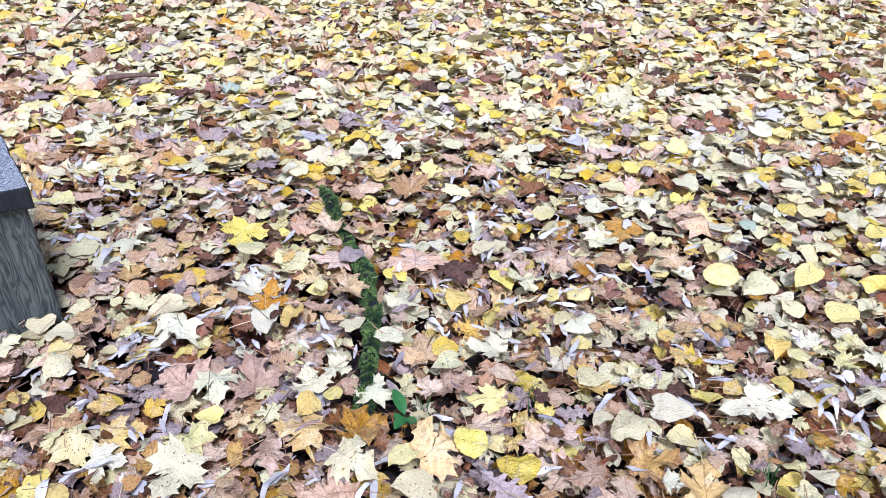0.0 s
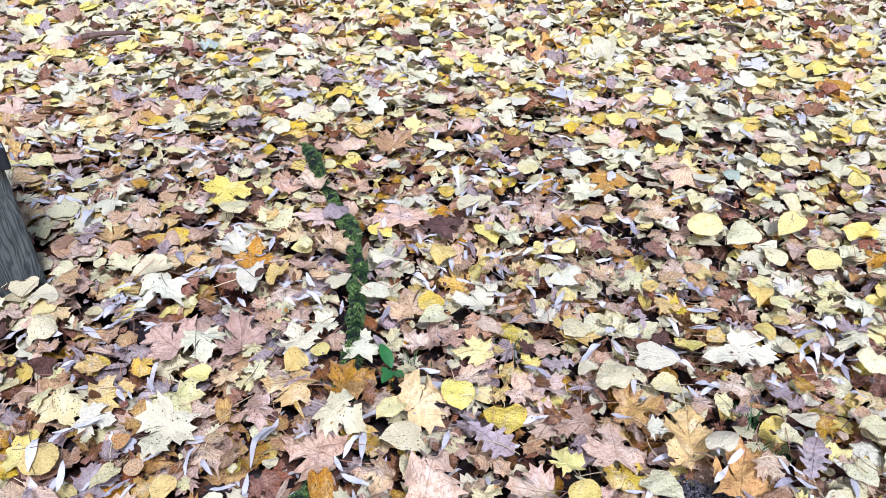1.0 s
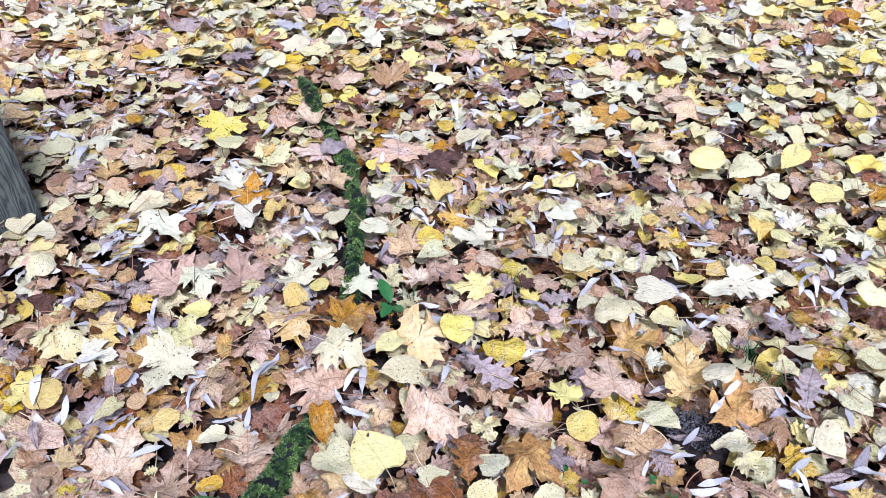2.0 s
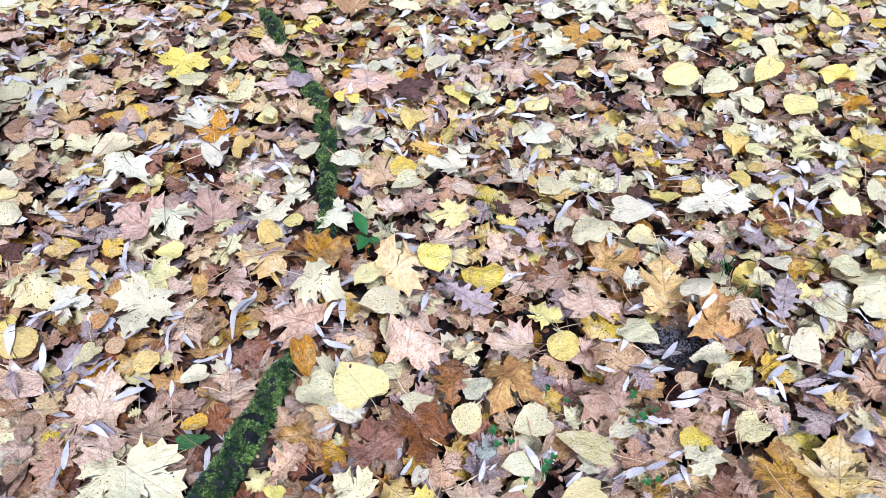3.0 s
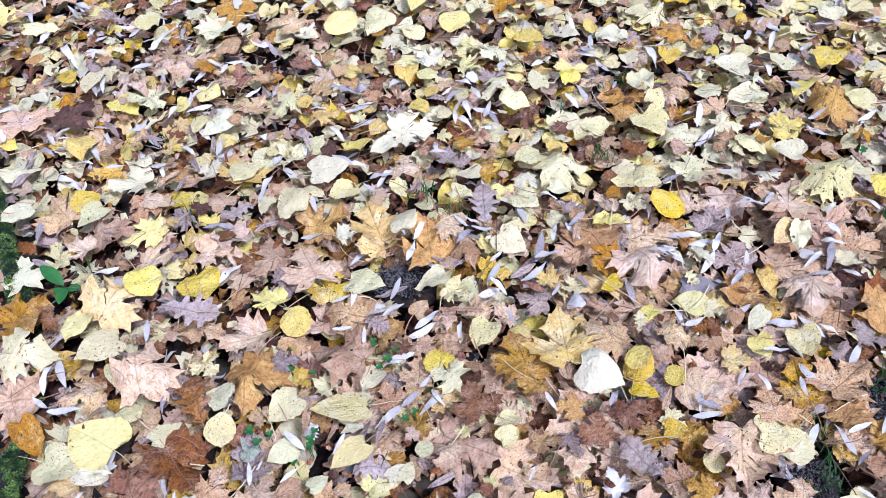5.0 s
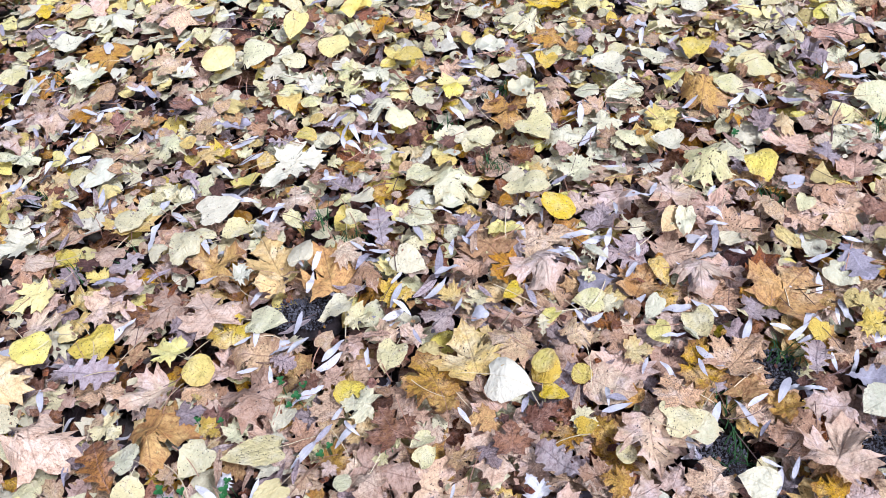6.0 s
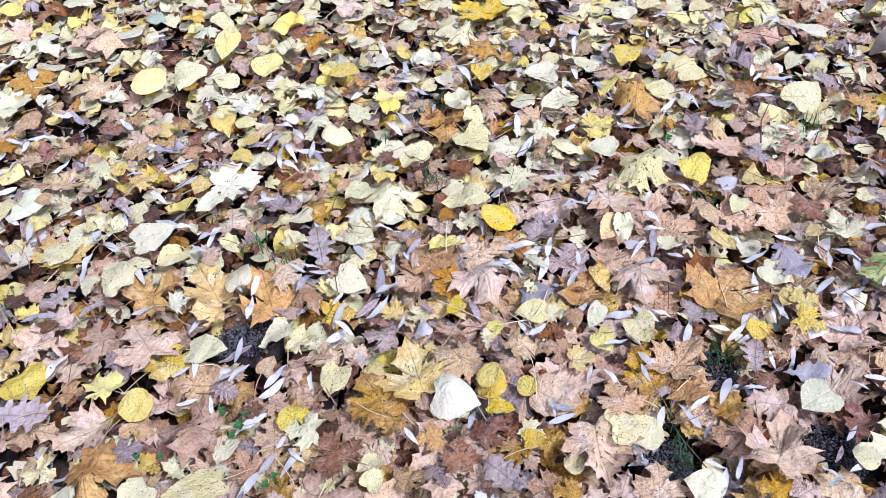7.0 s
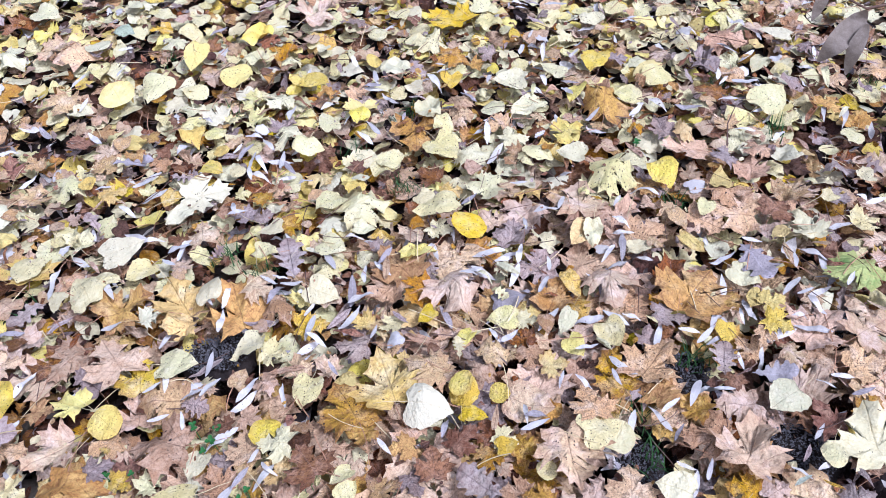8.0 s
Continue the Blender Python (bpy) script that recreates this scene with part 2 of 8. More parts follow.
# ---- leaf blades ----
def half_outline(kind):
    """Right half of the blade, base at the origin, tip at y = 1."""
    if kind == "maple":
        return [(0.02, 0.0), (0.10, -0.08), (0.20, -0.12), (0.28, -0.09), (0.42, -0.13), (0.37, -0.01), (0.35, 0.08), (0.43, 0.11), (0.52, 0.12), (0.49, 0.24), (0.63, 0.38),
                (0.51, 0.40), (0.46, 0.45), (0.50, 0.59), (0.39, 0.53), (0.31, 0.51), (0.21, 0.45), (0.20, 0.55), (0.22, 0.64), (0.33, 0.72), (0.22, 0.76),
                (0.17, 0.82), (0.16, 0.91), (0.08, 0.89), (0.0, 1.02)]
    if kind == "heart":
        return [(0.0, 0.03), (0.22, 0.0), (0.38, 0.09), (0.46, 0.22), (0.46, 0.37), (0.40, 0.53), (0.30, 0.69), (0.18, 0.83), (0.07, 0.92), (0.0, 1.0)]
    if kind == "round":
        return [(0.0, 0.0), (0.24, 0.03), (0.40, 0.15), (0.48, 0.32), (0.49, 0.50), (0.44, 0.68), (0.33, 0.83), (0.18, 0.93), (0.06, 0.97), (0.0, 1.0)]
    if kind == "oak":
        return [(0.01, 0.0), (0.03, 0.08), (0.12, 0.13), (0.13, 0.18), (0.07, 0.24), (0.10, 0.29), (0.22, 0.33), (0.23, 0.39), (0.13, 0.43), (0.15, 0.48),
                (0.29, 0.54), (0.30, 0.60), (0.16, 0.63), (0.18, 0.69), (0.28, 0.75), (0.26, 0.81), (0.14, 0.83), (0.15, 0.90), (0.08, 0.96), (0.0, 1.0)]
    return [(0.0, 0.0), (0.05, 0.08), (0.09, 0.22), (0.11, 0.40), (0.10, 0.58), (0.075, 0.76), (0.035, 0.91), (0.0, 1.0)]


def blade_arrays(kind, rng, curl=1.0, fine=True):
    """Vertices, faces and flat blade coordinates of one blade of unit length, bent, folded and waved."""
    half = half_outline(kind)
    if fine and kind in ("heart", "round", "willow"):
        ends = [(-half[1][0], half[1][1])] + half + [(-half[-2][0], half[-2][1])]
        smooth = []
        for a, b, c, d in zip(ends, ends[1:], ends[2:], ends[3:]):
            smooth.append(b)
            smooth.append(tuple((9 * (b[i] + c[i]) - a[i] - d[i]) / 16 for i in (0, 1)))
        half = smooth + [half[-1]]
    v, f = [], []
    if kind == "maple":
        jit = [(x * rng.uniform(0.9, 1.1), y + rng.uniform(-0.02, 0.02)) for x, y in half]
        jit2 = [(-x * rng.uniform(0.9, 1.1), y + rng.uniform(-0.02, 0.02)) for x, y in half]
        if not fine:
            jit, jit2 = [half[i] for i in (0, 3, 4, 6, 8, 10, 12, 13, 16, 19, 21, 24)], [(-half[i][0], half[i][1]) for i in (0, 3, 4, 6, 8, 10, 12, 13, 16, 19, 21, 24)]
        ring = jit + jit2[-2::-1]
        cx, cy = 0.0, 0.26
        steps = (0.36, 0.70, 1.0) if fine else (0.55, 1.0)
        v.append((cx, cy))
        for s in steps:
            v += [(cx + (x - cx) * s, cy + (y - cy) * s) for x, y in ring]
        k = len(ring)
        for i in range(k):
            j = (i + 1) % k
            f.append((0, 1 + i, 1 + j))
            for r in range(len(steps) - 1):
                a = 1 + r * k
                f.append((a + i, a + k + i, a + k + j, a + j))
    else:
        cols = (-1, 0, 1) if kind == "willow" else (-1, -0.5, 0, 0.5, 1) if fine else (-1, 0, 1)
        wob = [rng.uniform(0.97, 1.03) + (0.0 if kind == "willow" else 0.022 * (-1) ** i) for i in range(len(half))]
        for (x, y), w in zip(half, wob):
            v += [(x * c * (w if c > 0 else 2 - w), y) for c in cols]
        m = len(cols)
        for r in range(len(half) - 1):
            for c in range(m - 1):
                f.append((r * m + c, r * m + c + 1, (r + 1) * m + c + 1, (r + 1) * m + c))
    flat = np.array(v)
    if kind == "heart":
        flat[:, 1] -= 0.40 * np.abs(flat[:, 0]) * np.clip(1 - flat[:, 1], 0, 1) ** 5
    x, y = flat[:, 0], flat[:, 1] - 0.4
    fold, cup, bend = rng.uniform(-0.12, 0.22), rng.uniform(-0.3, 0.3), rng.uniform(-0.35, 0.25)
    if kind == "willow":
        fold, cup, bend = rng.uniform(0.0, 0.5), 0.0, rng.uniform(-0.35, 0.35)
    if kind in ("maple", "oak"):
        curl *= 1.3
    z = curl * (fold * np.abs(x) + cup * x * x + bend * y * y)
    for _ in range(6):
        a, ph, fr = rng.uniform(0, math.tau), rng.uniform(0, math.tau), rng.uniform(4, 18)
        z = z + curl * rng.uniform(0.14, 0.36) / fr * np.sin(fr * (math.cos(a) * x + math.sin(a) * y) + ph)
    r = np.hypot(x, y)
    z = z + curl * rng.uniform(-0.5, 0.45) * np.clip(r - 0.28, 0, 1) ** 1.6 * (1 + np.sin(5 * np.arctan2(y, x) + rng.uniform(0, 6)))
    sway = rng.uniform(-0.12, 0.12)
    x2 = x + sway * (y * y)
    return np.stack([x2, y + 0.4, z], 1), f, flat


def mesh_from(name, verts, faces, flat, mats=(), mat_index=None, smooth=True):
    me = bpy.data.meshes.new(name)
    me.from_pydata([tuple(p) for p in verts], [], faces)
    uv = me.uv_layers.new(name="blade")
    idx = np.empty(len(me.loops), dtype=np.int32)
    me.loops.foreach_get("vertex_index", idx)
    uv.data.foreach_set("uv", np.asarray(flat, dtype=np.float32)[idx].ravel())
    for mt in mats:
        me.materials.append(mt)
    if mat_index is not None:
        me.polygons.foreach_set("material_index", np.asarray(mat_index, dtype=np.int32))
    me.polygons.foreach_set("use_smooth", np.full(len(me.polygons), smooth))
    me.update()
    return me


KINDS = ("maple", "heart", "round", "oak", "willow")
SPECIES = {"maple": ("lobed maple leaf", "fallen maple leaves", "maple_leaf"), "heart": ("heart-shaped linden leaf", "fallen linden leaves", "linden_leaf"),
           "round": ("rounded aspen leaf", "fallen aspen leaves", "aspen_leaf"), "oak": ("lobed oak leaf", "fallen oak leaves", "oak_leaf"),
           "willow": ("narrow willow leaf", "fallen willow leaves", "willow_leaf")}
rng = random.Random(7)
VARIANTS = {k: [blade_arrays(k, rng, c) for c in (0.4, 0.5, 0.6, 0.75, 0.95, 1.15, 1.45, 1.75)] for k in KINDS}
COARSE = {k: [blade_arrays(k, rng, c, False) for c in (0.5, 0.7, 0.9, 1.1, 1.3, 1.6)] for k in KINDS}
BLADES = {}
for k in KINDS:
    BLADES[k] = []
    for a in VARIANTS[k]:
        me = mesh_from(k + "_blade", a[0], a[1], a[2], [COLOURS["cream"]])
        BLADES[k].append(me)


def tube(name, pts, radius, mat, sides=5, taper=0.6):
    """A thin stem along points, tapering."""
    bm = bmesh.new()
    rings = []
    for i, p in enumerate(pts):
        p = Vector(p)
        d = (Vector(pts[min(i + 1, len(pts) - 1)]) - Vector(pts[max(i - 1, 0)])).normalized()
        s = d.cross(Vector((0.3, 0.2, 1))).normalized()
        u = s.cross(d)
        r = radius * (1 - (1 - taper) * i / (len(pts) - 1))
        rings.append([bm.verts.new(p + r * (math.cos(a) * s + math.sin(a) * u)) for a in [math.tau * q / sides for q in range(sides)]])
    for a, b in zip(rings, rings[1:]):
        for q in range(sides):
            bm.faces.new((a[q], a[(q + 1) % sides], b[(q + 1) % sides], b[q]))
    bm.faces.new(rings[0][::-1])
    bm.faces.new(rings[-1])
    me = bpy.data.meshes.new(name)
    bm.to_mesh(me)
    bm.free()
    me.materials.append(mat)
    me.polygons.foreach_set("use_smooth", np.full(len(me.polygons), True))
    return me


STEMS = []
for i in range(5):
    b = rng.uniform(-0.25, 0.25)
    pts = [(b * q * q, -0.75 * q, 0.02 + 0.05 * math.sin(3 * q) * rng.uniform(-1, 1)) for q in (0, 0.25, 0.5, 0.75, 1.0)]
    STEMS.append((tube("stalk", pts, 0.008, STALK), tube("stalk", pts, 0.008, STALK_PALE)))

def height(x, y):
    """Low swells of the ground."""
    return -0.022 + 0.010 * noise.noise((x * 1.3, y * 1.3, 3.1)) + 0.003 * noise.noise((x * 6, y * 6, 1.7))


PILE = []


def lay(kind, x, y, turn, length, colour, z=0.02, tip=None, side=None, width=1.0, variant=None, own=True):
    """One fallen leaf for the pile: the middle of its blade at x, y; turn: where its tip points (degrees, 0 is +y, anticlockwise); tip, side: how far it tilts."""
    v = variant if variant is not None else rng.randrange(8)
    tip = rng.gauss(0, 7) if tip is None else tip
    side = rng.gauss(0, 8) if side is None else side
    PILE.append((z, len(PILE), kind, x, y, turn, length, colour, tip, side, width, v, own))


bins = {k: [] for k in KINDS}


def strewn(kind, x, y, turn, length, colour, z=0.02, width=1.0):
    """A leaf farther off, which becomes part of the carpet."""
    lay(kind, x, y, turn, length, colour, z, width=width, own=False)


# ---- ground ----
def make_ground():
    """One sheet: fine near the path, widening in rings to the horizon."""
    radii = [0.0] + [0.08 * i for i in range(1, 76)] + [6 * 1.25 ** i for i in range(1, 20)]
    segs = 160
    v, f = [(0.4, 1.0, -0.098 + height(0.4, 1.0))], []
    for r in radii[1:]:
        for s in range(segs):
            a = math.tau * s / segs
            x, y = 0.4 + r * math.cos(a), 1.0 + r * math.sin(a)
            v.append((x, y, -0.098 + (height(x, y) if r < 12 else 0.0)))
    for s in range(segs):
        f.append((0, 1 + s, 1 + (s + 1) % segs))
    for k in range(len(radii) - 2):
        a = 1 + k * segs
        for s in range(segs):
            t = (s + 1) % segs
            f.append((a + s, a + segs + s, a + segs + t, a + t))
    me = mesh_from("ground", v, f, [(p[0], p[1]) for p in v], [GROUND])
    tagged(new("ground", me), "dark damp soil under autumn leaf litter", "ground", kind="structure")


def ground_material():
    m, n, l = mat_new("leaf_strewn_soil")
    bsdf = n["Principled BSDF"]
    geo = n.new("ShaderNodeNewGeometry")
    a = tex(n, l, "noise", 9.0, geo.outputs["Position"], 8.0, 0.7)
    b = tex(n, l, "noise", 70.0, geo.outputs["Position"], 5.0, 0.7)
    c = tex(n, l, "voronoi", 16.0, geo.outputs["Position"])
    soil = mix_node(n, l, ramp01(n, l, b.outputs[0], 0.35, 0.7), (0.014, 0.011, 0.011), (0.055, 0.042, 0.036))
    cell = n.new("ShaderNodeSeparateColor")
    l.new(c.outputs["Color"], cell.inputs[0])
    warm = mix_node(n, l, cell.outputs[0], (0.22, 0.11, 0.06), (0.58, 0.44, 0.24))
    pale = mix_node(n, l, ramp01(n, l, cell.outputs[1], 0.55, 0.75), warm, (0.72, 0.62, 0.30))
    spread = n.new("ShaderNodeVectorMath")
    spread.operation = "DISTANCE"
    l.new(geo.outputs["Position"], spread.inputs[0])
    spread.inputs[1].default_value = (0.5, 1.4, 0)
    cover = math_node(n, l, "MULTIPLY", ramp01(n, l, spread.outputs["Value"], 3.0, 7.0), ramp01(n, l, a.outputs[0], 0.30, 0.50))
    col = mix_node(n, l, math_node(n, l, "MULTIPLY_ADD", cover, 0.8, 0.1), soil, pale)
    l.new(col, bsdf.inputs["Base Color"])
    bsdf.inputs["Roughness"].default_value = 0.85
    bp = n.new("ShaderNodeBump")
    bp.inputs["Strength"].default_value, bp.inputs["Distance"].default_value = 0.8, 0.012
    l.new(b.outputs[0], bp.inputs["Height"])
    l.new(bp.outputs[0], bsdf.inputs["Normal"])
    return m


GROUND = ground_material()
make_ground()

# ---- the post, the mossy root and what grows between the leaves ----
def part(name, bm, material, parent, label=""):
    me = bpy.data.meshes.new(name)
    bm.to_mesh(me)
    bm.free()
    me.materials.append(material)
    ob = new(name, me)
    ob.parent = parent
    return tagged(ob, label)


def wood_material(name, a, b, rough, grain=1.0):
    """Weathered wood: long wavy grain with rings round knots."""
    m, n, l = mat_new(name)
    bsdf = n["Principled BSDF"]
    co = n.new("ShaderNodeTexCoord")
    mp = n.new("ShaderNodeMapping")
    mp.inputs["Scale"].default_value = (1, 1, 0.16)
    l.new(co.outputs["Object"], mp.inputs[0])
    warp = tex(n, l, "noise", 14.0, mp.outputs[0], 3.0)
    mv = n.new("ShaderNodeVectorMath")
    mv.operation = "MULTIPLY_ADD"
    l.new(warp.outputs["Color"], mv.inputs[0])
    mv.inputs[1].default_value = (0.11, 0.11, 0.11)
    l.new(mp.outputs[0], mv.inputs[2])
    rings = n.new("ShaderNodeTexWave")
    rings.wave_type, rings.bands_direction = "BANDS", "X"
    rings.inputs["Scale"].default_value, rings.inputs["Distortion"].default_value = 34.0, 16.0
    rings.inputs["Detail"].default_value = 3.0
    l.new(mv.outputs[0], rings.inputs["Vector"])
    fibre = tex(n, l, "noise", 90.0, mp.outputs[0], 4.0, 0.7)
    stain = tex(n, l, "noise", 7.0, co.outputs["Object"], 5.0, 0.65)
    f = math_node(n, l, "ADD", math_node(n, l, "MULTIPLY", rings.outputs["Fac"], 0.42), math_node(n, l, "MULTIPLY", fibre.outputs[0], 0.58))
    col = mix_node(n, l, ramp01(n, l, f, 0.25, 0.75), a, b)
    col = mix_node(n, l, math_node(n, l, "MULTIPLY", ramp01(n, l, stain.outputs[0], 0.5, 0.7), 0.45), col, tuple(0.45 * q for q in a))
    l.new(col, bsdf.inputs["Base Color"])
    bsdf.inputs["Roughness"].default_value = rough
    bp = n.new("ShaderNodeBump")
    bp.inputs["Strength"].default_value, bp.inputs["Distance"].default_value = 0.6 * grain, 0.004
    l.new(f, bp.inputs["Height"])
    l.new(bp.outputs[0], bsdf.inputs["Normal"])
    return m


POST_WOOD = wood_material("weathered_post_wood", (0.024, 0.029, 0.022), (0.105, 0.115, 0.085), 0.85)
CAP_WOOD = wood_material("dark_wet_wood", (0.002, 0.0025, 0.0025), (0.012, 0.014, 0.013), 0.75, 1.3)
# for the cap's top: sky sheen painted into a paler grey
TOP_SHEEN_WOOD = wood_material("grey_wood_sky_sheen", (0.07, 0.078, 0.074), (0.44, 0.46, 0.43), 0.5, 1.2)


def worn_box(sx, sy, z0, z1, bevel, jitter, cuts):
    """A box from the corner at the origin towards -x and -y, bevelled, with worn edges."""
    bm = bmesh.new()
    bmesh.ops.create_cube(bm, size=1)
    for v in bm.verts:
        v.co = Vector(((v.co.x - 0.5) * sx, (v.co.y + 0.5) * sy, z0 + (v.co.z + 0.5) * (z1 - z0)))
    bmesh.ops.bevel(bm, geom=bm.edges[:], offset=bevel, segments=3, affect="EDGES", profile=0.5)
    bmesh.ops.subdivide_edges(bm, edges=[e for e in bm.edges if e.calc_length() > 0.08], cuts=cuts, use_grid_fill=True)
    for v in bm.verts:
        v.co += jitter * noise.noise_vector(v.co * 22)
    return bm


def make_post():
    """An uneven four-sided wooden post with a thick cap board."""
    post = new("wooden_post")
    post.location = (-0.956, 1.500, 0)
    skew = Matrix(((0.93, -0.60, 0, 0), (0.37, 0.80, 0, 0), (0, 0, 1, 0), (0, 0, 0, 1)))
    shaft = worn_box(0.24, 0.24, -0.25, 0.312, 0.012, 0.0018, 6)
    shaft.transform(skew)
    part("shaft", shaft, POST_WOOD, post, "grey weathered wood with open grain")
    board = worn_box(0.29, 0.36, 0.302, 0.357, 0.006, 0.004, 6)
    board.transform(skew)
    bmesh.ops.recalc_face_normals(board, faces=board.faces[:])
    # up-facing faces take the wood with the sky sheen in its colour
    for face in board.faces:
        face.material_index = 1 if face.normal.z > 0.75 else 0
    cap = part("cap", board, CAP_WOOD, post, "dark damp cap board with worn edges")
    cap.data.materials.append(TOP_SHEEN_WOOD)
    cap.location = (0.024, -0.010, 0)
    tagged(post, "grey weathered wooden post with a dark cap board", "post")


make_post()

ROOT = ((-0.42, 0.36, -0.004, 0.036), (-0.352, 0.50, 0.0, 0.035), (-0.302, 0.61, 0.0, 0.033), (-0.262, 0.725, 0.0, 0.028), (-0.228, 0.86, -0.030, 0.024),
        (-0.200, 0.945, -0.062, 0.020), (-0.172, 1.18, -0.050, 0.022), (-0.164, 1.30, -0.010, 0.021), (-0.168, 1.42, -0.010, 0.022), (-0.186, 1.58, -0.010, 0.021),
        (-0.226, 1.75, -0.012, 0.020), (-0.296, 1.90, -0.024, 0.017), (-0.378, 2.10, -0.006, 0.020), (-0.44, 2.24, -0.03, 0.014))


ROOT_SEEN = [tuple(p[i] + (q[i] - p[i]) * k / 6 for i in range(4)) for p, q in zip(ROOT, ROOT[1:]) if p[2] > -0.02 and q[2] > -0.02 for k in range(7)]


def make_root():
    """A moss-grown root, half sunk in the ground, with a nap of moss shoots."""
    pts = []
    for (a, b) in zip(ROOT, ROOT[1:]):
        for k in range(8):
            pts.append(Vector(a).lerp(Vector(b), k / 8))
    root = new("mossy_root")
    bm = bmesh.new()
    sides, rings = 14, []
    for i, p in enumerate(pts):
        d = (pts[min(i + 1, len(pts) - 1)] - pts[max(i - 1, 0)]).to_3d()
        d.z = 0
        s = d.normalized().cross(Vector((0, 0, 1)))
        ring = []
        for q in range(sides):
            a = math.tau * q / sides
            o = s * math.cos(a) * p.w + Vector((0, 0, 0.85 * p.w * math.sin(a)))
            c = Vector((p.x, p.y, p.z)) + o
            ring.append(bm.verts.new(c + 0.006 * noise.noise_vector(c * 34) + 0.014 * noise.noise_vector(c * 12)))
        rings.append(ring)
    for a, b in zip(rings, rings[1:]):
        for q in range(sides):
            bm.faces.new((a[q], b[q], b[(q + 1) % sides], a[(q + 1) % sides]))
    bm.faces.new(rings[0])
    bm.faces.new(rings[-1][::-1])
    bmesh.ops.recalc_face_normals(bm, faces=bm.faces[:])
    for f in bm.faces:
        f.smooth = True
    seats = [(f.calc_center_median(), f.normal.copy(), f.calc_area(), [v.co.copy() for v in f.verts]) for f in bm.faces if f.normal.z > 0.05]
    part("bark", bm, BARK, root, "dark wet bark")
    r = random.Random(3)
    for name, mat, share, tall in (("moss_cushion", MOSS, 0.5, 0.0034), ("moss_nap", MOSS_TIP, 0.5, 0.0046)):
        v, f = [], []
        for c, nrm, area, corner in seats:
            if noise.noise(c * 24) < -0.48:
                continue
            for _ in range(int(area * 1250000 * share)):
                u, w = r.random(), r.random()
                if noise.noise((corner[0] + (corner[2] - corner[0]) * u) * 90) < -0.2:
                    continue
                p = corner[0].lerp(corner[1], u).lerp(corner[-1].lerp(corner[2], u), w) if len(corner) == 4 else c
                lean = (nrm + Vector((r.gauss(0, 0.6), r.gauss(0, 0.6), r.gauss(0, 0.4)))).normalized()
                s = lean.cross(Vector((r.gauss(0, 1), r.gauss(0, 1), r.gauss(0, 1)))).normalized()
                h = tall * r.uniform(0.4, 1.5) * (1 + 0.6 * noise.noise(p * 90))
                k = len(v)
                v += [p - s * 0.0006, p + s * 0.0006, p + lean * h * 0.6 + s * 0.0008, p + lean * h]
                f += [(k, k + 1, k + 2), (k, k + 2, k + 3)]
        me = bpy.data.meshes.new(name)
        me.from_pydata(v, [], f)
        me.materials.append(mat)
        tagged(new(name, me), "green moss", kind="stuff").parent = root
    tagged(root, "moss-covered root half buried in fallen leaves", "root")


make_root()


def oval_leaf(length, wide, droop, n=7):
    bm = bmesh.new()
    rows = []
    for i in range(n + 1):
        t = i / n
        w = wide * math.sin(math.pi * min(1.0, t * 0.96 + 0.02)) ** 0.8
        z = droop * t * t * length
        rows.append([bm.verts.new((w * c, length * t, z + 0.25 * abs(w * c))) for c in (-0.5, -0.25, 0, 0.25, 0.5)])
    for a, b in zip(rows, rows[1:]):
        for c in range(4):
            bm.faces.new((a[c], a[c + 1], b[c + 1], b[c]))
    for f in bm.faces:
        f.smooth = True
    return bm


def make_seedling():
    plant = new("seedling")
    plant.location = (-0.07, 1.165, -0.02)
    st = new("stem", tube("stem", [(0, 0, -0.02), (0.0, 0.0, 0.02), (-0.004, 0.01, 0.045)], 0.0016, HERB))
    st.parent = plant
    for turn, tilt, ln, wd, z in ((28, 35, 0.060, 0.027, 0.04), (150, 12, 0.036, 0.024, 0.03), (-110, 15, 0.030, 0.02, 0.025), (75, 25, 0.034, 0.016, 0.022)):
        lf = part("leaf", oval_leaf(ln, wd, -0.25), HERB, plant)
        lf.matrix_basis = pose(0, 0, z, tilt, 0, turn)
    tagged(plant, "small seedling with smooth oval green leaves", "seedling")


make_seedling()


def clover_plant(x, y, turn, size):
    plant = new("clover_plant")
    plant.matrix_basis = pose(x, y, height(x, y), 0, 0, turn)
    st = new("stem", CLOVER_STEM)
    st.parent = plant
    for k in range(3):
        lf = new("leaflet", CLOVER_LEAFLET)
        lf.parent = plant
        lf.matrix_basis = pose(0, 0, 0.03, 12, 0, 120 * k) @ Matrix.Scale(size / 0.014, 4)
    tagged(plant, "small green clover with three leaflets among the leaves", "clover", "clover plants")


CLOVER_STEM = tube("stem", [(0, 0, -0.03), (0, 0.002, 0.0), (0, 0, 0.03)], 0.0009, HERB)
CLOVER_LEAFLET = bpy.data.meshes.new("leaflet")
_bm = oval_leaf(0.014, 0.013, 0.1, 5)
_bm.to_mesh(CLOVER_LEAFLET)
_bm.free()
CLOVER_LEAFLET.materials.append(HERB)
for x, y in ((0.256, 0.785), (0.296, 0.744), (0.162, 0.673), (0.229, 0.629), (0.196, 0.609), (0.398, 0.745), (0.411, 0.697), (0.424, 0.702), (0.483, 0.532), (0.401, 0.58), (1.503, 0.682), (0.154, 0.69), (0.235, 0.612)):
    for _ in range(2):
        clover_plant(x + rng.gauss(0, 0.008), y + rng.gauss(0, 0.008), rng.uniform(0, 360), rng.uniform(0.0065, 0.0095))


